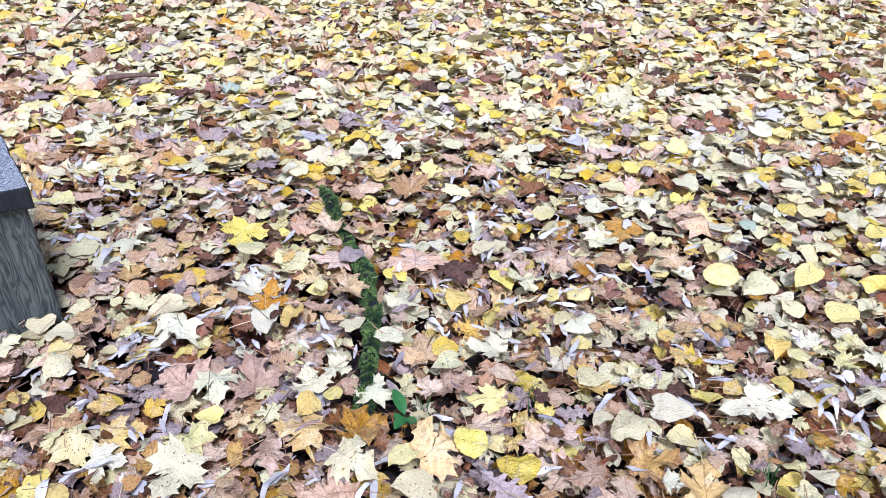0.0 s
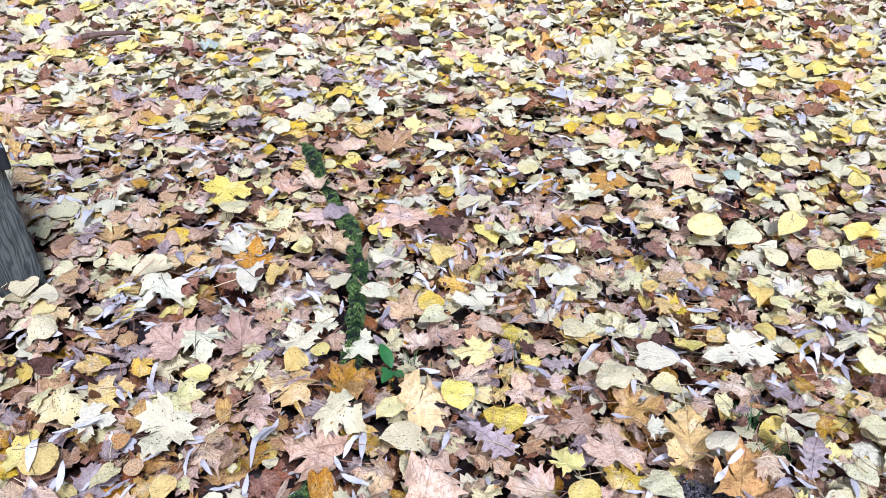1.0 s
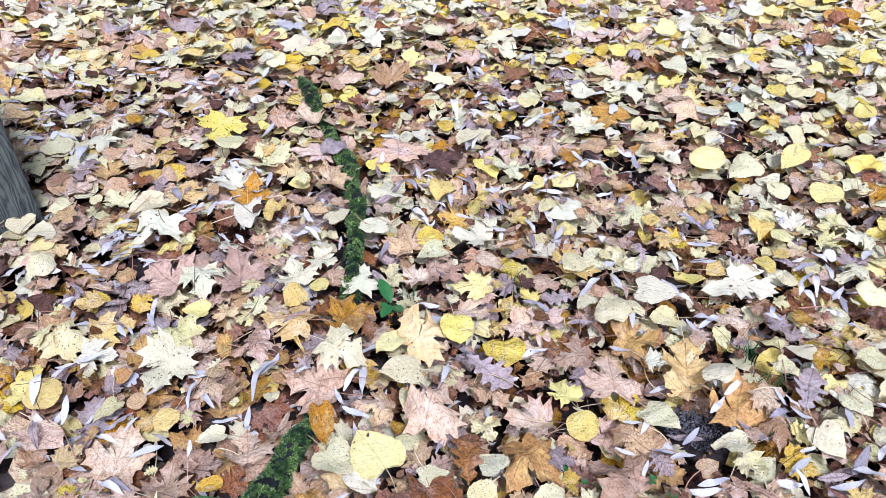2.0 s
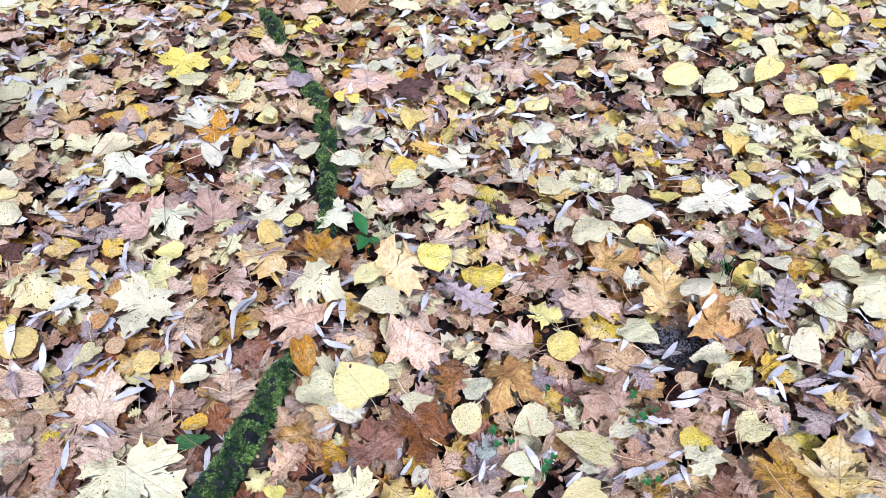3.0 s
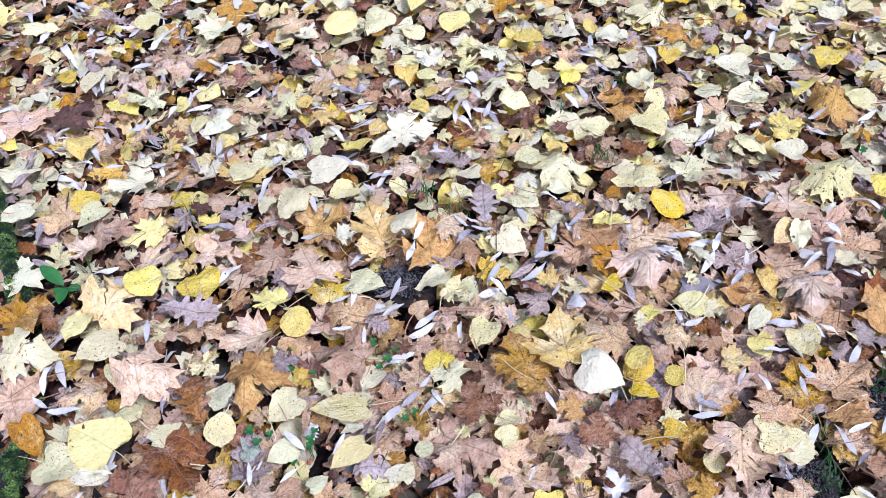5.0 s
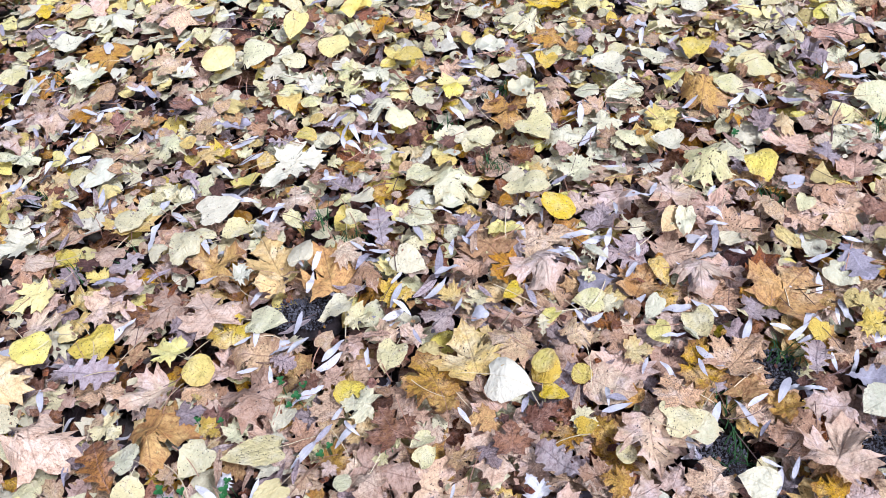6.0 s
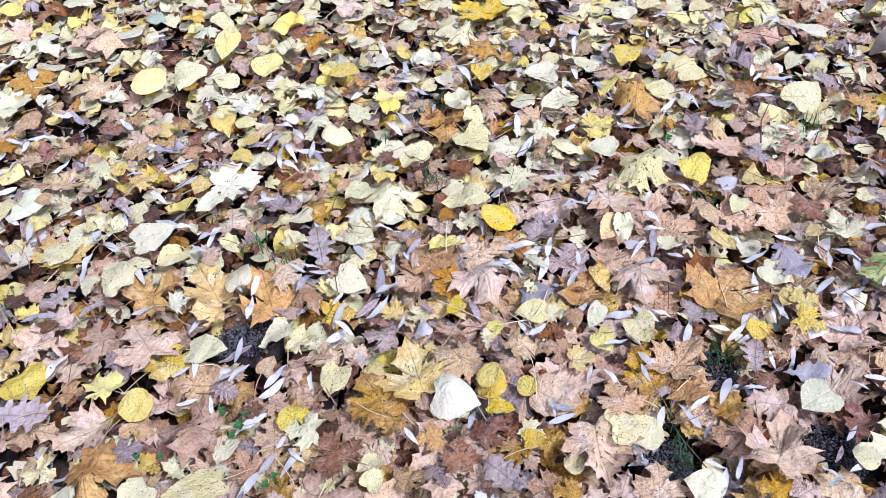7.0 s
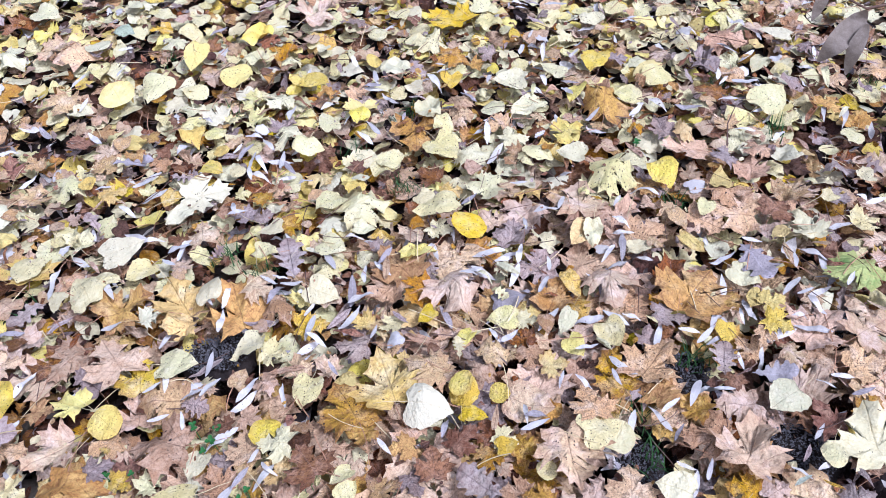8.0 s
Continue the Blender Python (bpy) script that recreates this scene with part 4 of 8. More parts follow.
lay("willow", 0.804, 0.685, -177, 0.042, "mauve", 0.029)
strewn("maple", 0.345, 0.638, -59, 0.050, "pink", 0.002)
strewn("maple", 0.405, 0.680, 32, 0.050, "mauve", 0.001)
strewn("maple", 0.428, 0.626, -134, 0.050, "peach", 0.001)
lay("willow", 0.408, 0.613, -72, 0.045, "slate", 0.035)
lay("willow", 0.452, 0.602, -174, 0.035, "silver", 0.029)
strewn("heart", 0.527, 0.614, -67, 0.040, "dark", 0.010)
strewn("maple", 0.752, 0.614, -50, 0.054, "gold", 0.001)
strewn("maple", 0.542, 0.576, -129, 0.050, "tan", 0.003)
strewn("maple", 0.408, 0.582, -56, 0.050, "orange", 0.002)
lay("willow", 0.340, 0.583, -46, 0.042, "mauve", 0.030)
strewn("oak", 1.401, 1.601, -148, 0.089, "mauve", 0.007)
lay("willow", 1.401, 1.486, -144, 0.061, "white", 0.027)
strewn("maple", 1.497, 1.196, 165, 0.056, "ochre", 0.001)
lay("willow", 1.352, 1.195, 177, 0.062, "silver", 0.028)
strewn("maple", 1.212, 1.280, -19, 0.082, "mauve", 0.001)
lay("willow", 1.226, 1.219, -175, 0.059, "silver", 0.030)
strewn("heart", 1.170, 1.192, -136, 0.042, "peach", 0.011)
strewn("maple", 1.551, 1.204, 13, 0.050, "mauve", 0.003)
strewn("maple", 1.618, 1.072, 115, 0.050, "gold", 0.002)
lay("willow", 1.501, 0.989, -51, 0.050, "white", 0.030)
lay("willow", 1.547, 0.923, 160, 0.055, "silver", 0.029)
strewn("maple", 1.538, 0.805, -25, 0.050, "peach", 0.002)
strewn("maple", 1.330, 1.066, -126, 0.058, "pink", 0.001)
lay("willow", 1.311, 0.959, 138, 0.068, "silver", 0.027)
lay("willow", 1.255, 0.879, -74, 0.077, "silver", 0.029)
strewn("maple", 1.398, 0.820, -52, 0.075, "gold", 0.000)
strewn("maple", 1.414, 0.882, -90, 0.054, "brown", 0.003)
strewn("maple", 1.499, 0.862, -17, 0.050, "pink", 0.002)
strewn("maple", 1.170, 1.133, -4, 0.053, "mauve", 0.003)
strewn("maple", 1.098, 0.998, -149, 0.050, "tan", 0.001)
strewn("maple", 1.123, 0.883, -125, 0.050, "gold", 0.000)
lay("willow", 1.112, 0.816, -92, 0.048, "slate", 0.030)
strewn("maple", 1.121, 0.764, -10, 0.057, "pink", 0.001)
strewn("maple", 1.283, 0.703, -91, 0.058, "pink", 0.000)
lay("willow", 1.225, 0.780, -149, 0.041, "silver", 0.029)
lay("willow", 1.197, 0.675, -126, 0.055, "silver", 0.038)
lay("willow", 1.241, 0.669, -64, 0.048, "silver", 0.029)
strewn("maple", 1.095, 0.714, -32, 0.050, "mauve", 0.000)
lay("willow", 1.150, 0.686, 142, 0.040, "silver", 0.029)
strewn("maple", 1.125, 0.660, 2, 0.050, "pink", 0.001)
strewn("maple", 0.911, 0.864, -113, 0.050, "mauve", 0.002)
strewn("maple", 1.426, 0.718, -169, 0.050, "pink", 0.002)
strewn("maple", 1.778, 0.943, -117, 0.050, "mauve", 0.003)
strewn("maple", 1.971, 0.851, -19, 0.057, "mauve", 0.002)
lay("willow", 1.863, 0.700, -62, 0.060, "silver", 0.027)
strewn("heart", 1.905, 0.680, 138, 0.073, "peach", 0.010)
strewn("round", 2.128, 0.767, 174, 0.061, "peach", 0.011)
lay("willow", 2.115, 0.778, -164, 0.035, "yellow", 0.030)
strewn("maple", 2.152, 0.609, 168, 0.059, "mauve", 0.001)
strewn("maple", 1.808, 0.622, 91, 0.056, "mauve", 0.000)
strewn("maple", 1.876, 0.621, 168, 0.050, "orange", 0.002)
lay("willow", 1.659, 0.735, -163, 0.053, "silver", 0.029)
strewn("maple", 1.686, 0.754, -148, 0.050, "orange", 0.000)
lay("willow", 1.693, 0.674, -145, 0.070, "slate", 0.029)
strewn("maple", 1.695, 0.595, 1, 0.050, "brown", 0.001)
strewn("heart", 1.659, 0.552, -97, 0.040, "peach", 0.010)
strewn("maple", 1.643, 0.464, -54, 0.072, "tan", 0.008)
strewn("maple", 1.544, 0.552, -69, 0.050, "tan", 0.000)
strewn("maple", 1.506, 0.511, -85, 0.064, "tan", 0.003)
strewn("maple", 1.430, 0.439, -175, 0.086, "pink", 0.009)
lay("willow", 1.574, 0.232, -108, 0.066, "silver", 0.037)
lay("willow", 1.693, 0.240, -153, 0.035, "silver", 0.030)
lay("willow", 1.922, 0.405, -87, 0.045, "white", 0.029)
lay("willow", 1.922, 0.405, 139, 0.057, "silver", 0.027)
strewn("maple", 2.076, 0.494, -154, 0.050, "peach", 0.002)
lay("willow", 2.037, 0.514, 126, 0.085, "white", 0.028)
strewn("maple", 1.803, 0.300, -108, 0.050, "brown", 0.001)
strewn("maple", 1.691, 0.283, -154, 0.050, "mauve", 0.003)
lay("willow", 1.694, 0.216, -109, 0.060, "silver", 0.037)
strewn("maple", 1.618, 0.265, -29, 0.050, "tan", 0.001)
strewn("maple", 2.084, 0.929, -117, 0.050, "pink", 0.002)
lay("willow", 2.020, 0.422, -20, 0.040, "white", 0.029)
strewn("maple", 2.166, 0.469, 71, 0.050, "peach", 0.001)
lay("willow", 1.430, 0.336, -158, 0.041, "silver", 0.029)
strewn("maple", 1.668, 0.338, -116, 0.050, "pink", 0.000)
strewn("oak", 0.929, 0.732, -28, 0.060, "mauve", 0.006)
lay("willow", 0.959, 0.654, -125, 0.048, "silver", 0.038)
lay("willow", 0.973, 0.630, -163, 0.040, "white", 0.037)
lay("willow", 0.989, 0.661, -170, 0.041, "silver", 0.027)
lay("willow", 1.029, 0.623, -172, 0.059, "white", 0.037)
lay("willow", 1.077, 0.631, -55, 0.058, "silver", 0.027)
strewn("heart", 0.982, 0.573, -128, 0.062, "slate", 0.018)
lay("willow", 1.047, 0.543, -73, 0.047, "silver", 0.037)
lay("willow", 1.100, 0.574, -44, 0.040, "silver", 0.027)
strewn("maple", 0.971, 0.601, -19, 0.057, "orange", 0.002)
strewn("maple", 0.991, 0.529, -114, 0.053, "gold", 0.008)
strewn("maple", 1.070, 0.471, 170, 0.050, "gold", 0.001)
strewn("maple", 1.048, 0.430, -94, 0.050, "pink", 0.003)
lay("willow", 1.028, 0.380, 171, 0.041, "white", 0.029)
lay("willow", 0.895, 0.524, 165, 0.039, "silver", 0.028)
lay("willow", 0.914, 0.506, -90, 0.048, "silver", 0.027)
lay("willow", 0.996, 0.395, -125, 0.042, "silver", 0.036)
strewn("maple", 0.926, 0.465, 37, 0.050, "tan", 0.002)
strewn("heart", 0.848, 0.394, -156, 0.082, "pink", 0.017)
lay("willow", 0.709, 0.454, -56, 0.043, "slate", 0.027)
strewn("maple", 0.610, 0.424, 161, 0.050, "mauve", 0.001)
strewn("maple", 0.734, 0.354, -177, 0.050, "tan", 0.000)
strewn("maple", 0.787, 0.351, -22, 0.050, "ochre", 0.002)
strewn("maple", 0.812, 0.337, -88, 0.050, "ochre", 0.001)
lay("willow", 0.817, 0.354, -119, 0.053, "silver", 0.035)
lay("willow", 0.834, 0.367, -127, 0.044, "slate", 0.029)
lay("willow", 0.830, 0.384, 143, 0.035, "silver", 0.028)
strewn("maple", 0.876, 0.371, -36, 0.050, "pink", 0.003)
strewn("maple", 0.876, 0.319, 5, 0.053, "peach", 0.009)
strewn("maple", 0.821, 0.217, -64, 0.051, "pink", 0.002)
strewn("maple", 0.723, 0.301, 39, 0.050, "tan", 0.000)
strewn("maple", 0.766, 0.408, -18, 0.050, "brown", 0.002)
strewn("maple", 0.728, 0.372, 122, 0.050, "orange", 0.001)
strewn("maple", 0.739, 0.268, 29, 0.050, "ochre", 0.003)
lay("willow", 0.781, 0.407, -54, 0.052, "tan", 0.029)
lay("willow", 0.810, 0.483, -153, 0.039, "tan", 0.030)
strewn("maple", 0.944, 0.497, 54, 0.050, "brown", 0.001)
strewn("maple", 0.572, 0.450, -119, 0.050, "tan", 0.002)
strewn("maple", 1.188, 0.373, -7, 0.050, "ochre", 0.002)
strewn("maple", 1.108, 0.333, 169, 0.050, "mauve", 0.003)
strewn("maple", 1.110, 0.407, -135, 0.050, "peach", 0.001)
lay("willow", 1.028, 0.379, 171, 0.037, "white", 0.029)
lay("willow", 1.161, 0.293, -144, 0.040, "silver", 0.028)
lay("willow", 1.173, 0.264, -96, 0.049, "silver", 0.027)
strewn("maple", 1.287, 0.283, 157, 0.050, "orange", 0.001)
strewn("maple", 1.408, 0.188, 81, 0.050, "peach", 0.001)
lay("willow", 1.387, 0.194, -117, 0.035, "silver", 0.029)
lay("willow", 1.331, 0.170, -135, 0.035, "silver", 0.028)
strewn("maple", 1.226, 0.202, 5, 0.050, "peach", 0.002)
lay("willow", 1.173, 0.192, 140, 0.035, "silver", 0.029)
strewn("maple", 1.270, 0.136, -153, 0.050, "pink", 0.002)
strewn("maple", 0.974, 0.297, -85, 0.050, "ochre", 0.000)
lay("willow", 0.991, 0.321, 160, 0.035, "silver", 0.029)
lay("willow", 1.006, 0.221, -97, 0.043, "silver", 0.037)
lay("willow", 1.095, 0.177, -147, 0.035, "silver", 0.028)
lay("willow", 1.264, 0.015, -122, 0.041, "slate", 0.028)
strewn("maple", 0.948, 0.214, -8, 0.050, "mauve", 0.003)
lay("willow", 0.980, 0.182, -80, 0.035, "slate", 0.029)
strewn("maple", 1.172, 0.060, 136, 0.050, "brown", 0.002)
lay("willow", 1.143, 0.025, -86, 0.035, "silver", 0.028)
lay("willow", 1.095, 0.019, -77, 0.035, "mauve", 0.030)
lay("willow", 1.062, 0.011, -176, 0.035, "silver", 0.029)
lay("willow", 1.097, -0.012, -109, 0.036, "silver", 0.027)
lay("willow", 1.048, -0.000, -105, 0.035, "mint", 0.029)
strewn("maple", 1.017, 0.019, -100, 0.050, "pink", 0.001)
lay("willow", 1.124, -0.057, 173, 0.037, "mauve", 0.027)
lay("willow", 1.077, -0.033, -177, 0.035, "ochre", 0.029)
strewn("maple", 1.103, -0.074, -113, 0.050, "mauve", 0.001)
strewn("maple", 1.262, -0.009, -89, 0.050, "orange", 0.003)
strewn("maple", 0.275, 0.837, 84, 0.050, "peach", 0.001)
lay("willow", 0.239, 0.793, -17, 0.035, "slate", 0.028)
strewn("maple", 0.172, 0.825, 14, 0.050, "gold", 0.003)
strewn("round", 0.215, 0.823, -84, 0.035, "ochre", 0.011)
strewn("maple", -2.264, 3.915, -41, 0.083, "cream", 0.015)
strewn("maple", -1.892, 3.537, 19, 0.107, "gold", 0.013)
strewn("maple", -1.756, 3.260, -29, 0.087, "lemon", 0.012)
strewn("maple", -1.819, 3.631, -26, 0.080, "gold", 0.014)
lay("round", -1.432, 4.016, -14, 0.066, "lemon", 0.023)
lay("round", -1.263, 4.068, -16, 0.066, "yellow", 0.022)
lay("round", -1.204, 4.097, -9, 0.066, "cream", 0.024)
lay("round", -1.161, 3.420, -37, 0.066, "lemon", 0.023)
strewn("maple", -1.517, 3.853, -21, 0.090, "cream", 0.015)
lay("heart", -1.500, 3.429, -101, 0.080, "cream", 0.022)
strewn("maple", -1.375, 3.465, -103, 0.095, "white", 0.013)
lay("round", -0.912, 3.271, -74, 0.066, "yellow", 0.025)
lay("heart", -0.979, 3.193, -42, 0.080, "white", 0.022)
lay("round", -0.941, 3.099, -41, 0.064, "yellow", 0.022)
strewn("maple", -1.047, 3.524, -51, 0.083, "cream", 0.014)
strewn("maple", -0.965, 3.530, -63, 0.090, "white", 0.013)
lay("round", -0.699, 2.959, -54, 0.066, "yellow", 0.022)
lay("heart", -1.047, 2.994, -37, 0.075, "cream", 0.021)
lay("round", -0.955, 2.797, -18, 0.066, "yellow", 0.025)
lay("round", -0.850, 2.867, -45, 0.054, "yellow", 0.024)
strewn("maple", -0.936, 3.017, -16, 0.082, "mint", 0.013)
lay("round", -0.811, 2.959, -53, 0.059, "ochre", 0.025)
lay("heart", -0.888, 2.772, -65, 0.072, "cream", 0.022)
lay("heart", -1.038, 2.755, -52, 0.071, "white", 0.020)
strewn("maple", -0.669, 2.841, -23, 0.088, "white", 0.013)
strewn("maple", -0.875, 2.575, 0, 0.098, "mauve", 0.014)
strewn("maple", -0.927, 2.600, -27, 0.092, "brown", 0.013)
strewn("maple", -0.912, 2.685, -67, 0.106, "brown", 0.015)
strewn("maple", -1.538, 2.676, -12, 0.086, "white", 0.013)
strewn("maple", -1.644, 2.683, -34, 0.082, "peach", 0.012)
strewn("maple", -1.629, 2.530, -7, 0.089, "cream", 0.014)
strewn("maple", -1.503, 2.910, 10, 0.104, "lemon", 0.013)
strewn("maple", -1.636, 2.935, -1, 0.093, "orange", 0.015)
strewn("maple", -1.681, 2.898, 12, 0.104, "mauve", 0.013)
strewn("maple", -1.710, 2.772, -15, 0.087, "brown", 0.015)
strewn("maple", -1.833, 2.938, -6, 0.088, "white", 0.013)
strewn("maple", -1.790, 3.100, -38, 0.095, "mauve", 0.012)
strewn("maple", -1.939, 3.171, 42, 0.103, "cream", 0.014)
strewn("maple", -1.781, 3.168, -7, 0.090, "white", 0.013)
strewn("maple", -1.244, 2.974, -6, 0.099, "lemon", 0.012)
strewn("maple", -1.220, 3.011, -9, 0.089, "gold", 0.014)
strewn("maple", -1.331, 2.854, -26, 0.089, "lemon", 0.013)
strewn("maple", -1.223, 2.749, -16, 0.087, "cream", 0.015)
strewn("maple", -1.157, 2.808, -17, 0.088, "peach", 0.014)
strewn("maple", -0.984, 2.375, 127, 0.085, "ochre", 0.013)
strewn("maple", -0.802, 2.359, -10, 0.080, "gold", 0.014)
lay("round", -0.790, 2.396, -64, 0.060, "white", 0.023)
strewn("maple", -0.633, 2.357, -43, 0.088, "mauve", 0.012)
lay("round", -0.652, 2.405, -68, 0.064, "white", 0.024)
strewn("maple", -0.599, 2.481, -32, 0.080, "ochre", 0.013)
strewn("maple", -0.703, 2.190, -12, 0.080, "peach", 0.003)
strewn("maple", -0.818, 2.189, 115, 0.080, "pink", 0.002)
strewn("maple", -1.132, 2.294, -10, 0.087, "peach", 0.012)
lay("willow", -1.248, 2.275, 16, 0.085, "silver", 0.029)
lay("willow", -1.228, 2.317, 6, 0.085, "white", 0.028)
lay("round", -1.295, 2.210, -52, 0.064, "cream", 0.022)
strewn("maple", -1.376, 2.231, -16, 0.081, "gold", 0.013)
strewn("maple", -1.418, 2.300, -58, 0.087, "peach", 0.015)
lay("round", -0.545, 2.296, -39, 0.059, "white", 0.025)
strewn("maple", -1.098, 2.362, 54, 0.082, "pink", 0.013)
strewn("maple", -1.056, 2.173, -22, 0.081, "cream", 0.012)
strewn("maple", -0.562, 2.126, -49, 0.080, "peach", 0.001)
lay("heart", -2.215, 4.073, 52, 0.080, "lemon", 0.020)
strewn("maple", -1.681, 3.813, -12, 0.097, "brown", 0.014)
lay("round", -0.999, 3.709, -55, 0.066, "yellow", 0.023)
strewn("maple", -0.903, 3.665, -106, 0.093, "cream", 0.015)
lay("round", -0.821, 4.104, -8, 0.066, "ochre", 0.024)
lay("round", -0.686, 4.247, -11, 0.066, "yellow", 0.023)
lay("heart", -0.690, 3.883, -52, 0.080, "lemon", 0.031)
strewn("maple", -0.629, 3.837, -85, 0.089, "lemon", 0.013)
strewn("maple", -0.476, 3.983, -41, 0.096, "lemon", 0.012)
lay("round", -0.218, 3.907, 128, 0.066, "white", 0.024)
lay("heart", -0.180, 3.630, -54, 0.074, "white", 0.021)
strewn("maple", -0.127, 3.675, -54, 0.086, "cream", 0.012)
lay("round", 0.221, 3.965, -22, 0.066, "lemon", 0.024)
lay("round", 0.428, 3.899, -38, 0.066, "yellow", 0.023)
strewn("maple", 0.369, 4.255, -25, 0.093, "peach", 0.015)
strewn("maple", 0.481, 4.282, -140, 0.095, "gold", 0.014)
lay("round", 0.429, 3.691, -28, 0.066, "yellow", 0.023)
lay("round", 0.202, 3.673, -38, 0.066, "ochre", 0.025)
lay("round", 0.503, 3.717, -29, 0.066, "yellow", 0.024)
lay("heart", 0.646, 3.800, -21, 0.080, "lemon", 0.020)
lay("heart", 0.107, 3.601, -25, 0.080, "lemon", 0.022)
strewn("maple", -0.530, 3.370, -11, 0.107, "gold", 0.021)
lay("round", -0.284, 3.292, -11, 0.066, "lemon", 0.022)
strewn("maple", -0.229, 3.326, -9, 0.107, "orange", 0.014)
lay("round", -0.138, 3.401, -22, 0.066, "lemon", 0.023)
strewn("maple", -0.139, 3.203, -52, 0.093, "white", 0.015)
lay("round", -0.089, 3.218, -48, 0.066, "white", 0.024)
strewn("maple", -0.645, 3.230, -14, 0.097, "brown", 0.013)
lay("heart", -0.458, 3.159, -18, 0.080, "yellow", 0.031)
lay("round", -0.654, 3.178, -5, 0.066, "yellow", 0.024)
lay("round", -0.610, 2.929, -18, 0.066, "white", 0.022)
strewn("maple", -0.560, 2.948, -17, 0.094, "cream", 0.014)
strewn("maple", -0.506, 2.840, 45, 0.085, "white", 0.013)
lay("heart", -0.200, 2.912, -21, 0.080, "white", 0.028)
lay("heart", -0.318, 2.881, -25, 0.080, "lemon", 0.022)
strewn("maple", 0.240, 2.943, -23, 0.095, "cream", 0.015)
lay("round", 0.032, 3.160, -40, 0.066, "mauve", 0.022)
lay("round", 0.097, 3.131, -35, 0.066, "lemon", 0.024)
strewn("maple", 0.086, 3.272, -65, 0.089, "white", 0.013)
lay("round", 0.260, 3.243, -27, 0.066, "white", 0.022)
lay("round", 0.321, 3.159, -38, 0.066, "white", 0.032)
strewn("maple", 0.319, 3.334, 41, 0.103, "brown", 0.013)
strewn("maple", 0.365, 3.322, 34, 0.093, "tan", 0.015)
strewn("maple", -0.156, 3.154, -69, 0.092, "brown", 0.014)
strewn("maple", 0.497, 3.112, -27, 0.098, "ochre", 0.013)
strewn("maple", 0.150, 2.783, -133, 0.084, "white", 0.013)
lay("round", -0.172, 2.670, -18, 0.066, "lemon", 0.025)
strewn("maple", -0.393, 2.710, -29, 0.094, "mauve", 0.013)
strewn("maple", -0.196, 2.489, -70, 0.101, "white", 0.020)
strewn("maple", -0.453, 2.412, -129, 0.094, "cream", 0.014)
strewn("maple", -0.460, 2.286, -23, 0.082, "gold", 0.015)
lay("round", -0.506, 2.278, -9, 0.066, "cream", 0.024)
lay("heart", -0.235, 2.262, -42, 0.080, "lemon", 0.030)
strewn("maple", -0.070, 2.314, 16, 0.094, "lemon", 0.014)
strewn("maple", -0.006, 2.426, 127, 0.093, "pink", 0.012)
strewn("maple", 0.112, 2.402, -45, 0.089, "gold", 0.014)
strewn("maple", 0.243, 2.410, -42, 0.088, "cream", 0.015)
lay("willow", -0.278, 2.213, -25, 0.042, "silver", 0.029)
lay("heart", 0.443, 2.579, -156, 0.080, "silver", 0.022)
lay("willow", 0.482, 2.556, -180, 0.085, "silver", 0.028)
lay("willow", 0.302, 2.316, -40, 0.085, "silver", 0.027)
strewn("maple", 0.114, 2.329, 25, 0.087, "pink", 0.014)
strewn("maple", -0.404, 2.197, 18, 0.092, "tan", 0.013)
strewn("maple", -0.301, 2.171, -45, 0.080, "tan", 0.015)
strewn("maple", 0.263, 2.231, 38, 0.083, "brown", 0.014)
lay("round", 0.461, 2.315, -31, 0.056, "yellow", 0.025)
strewn("maple", -0.237, 2.606, 152, 0.080, "white", 0.013)
strewn("maple", -0.493, 2.581, -46, 0.084, "silver", 0.014)
strewn("maple", -0.540, 2.586, -127, 0.084, "silver", 0.013)
lay("round", 1.067, 4.103, -47, 0.066, "yellow", 0.030)
lay("round", 0.698, 3.692, -21, 0.066, "ochre", 0.024)
lay("round", 0.800, 3.918, -41, 0.066, "yellow", 0.023)
lay("round", 0.800, 3.698, -38, 0.066, "lemon", 0.025)
lay("round", 0.945, 3.616, -39, 0.066, "yellow", 0.024)
lay("round", 1.440, 4.331, -35, 0.066, "yellow", 0.023)
lay("round", 1.564, 4.197, -36, 0.066, "lemon", 0.025)
lay("round", 1.668, 4.093, -45, 0.066, "lemon", 0.024)
lay("round", 1.866, 4.143, -66, 0.066, "white", 0.030)
lay("heart", 2.008, 4.127, -76, 0.080, "cream", 0.022)
lay("round", 1.862, 4.325, -56, 0.066, "yellow", 0.023)
lay("round", 1.231, 3.862, -35, 0.066, "lemon", 0.022)
lay("round", 1.338, 3.677, -45, 0.066, "lemon", 0.024)
lay("heart", 1.505, 3.824, -32, 0.080, "lemon", 0.021)
lay("round", 1.230, 3.604, -47, 0.066, "yellow", 0.033)
lay("heart", 1.082, 3.643, -109, 0.080, "white", 0.022)
lay("round", 1.007, 3.632, -34, 0.066, "yellow", 0.023)
lay("round", 1.916, 3.741, -52, 0.066, "white", 0.025)
lay("round", 2.021, 3.945, -42, 0.066, "ochre", 0.024)
lay("round", 1.775, 3.649, -50, 0.066, "white", 0.022)
lay("heart", 1.616, 3.545, -175, 0.080, "white", 0.022)
lay("heart", 0.947, 3.380, -55, 0.080, "lemon", 0.029)
lay("round", 1.300, 3.535, -49, 0.066, "lemon", 0.022)
strewn("maple", 1.121, 3.545, -49, 0.095, "brown", 0.014)
lay("round", 1.428, 3.428, -41, 0.066, "lemon", 0.031)
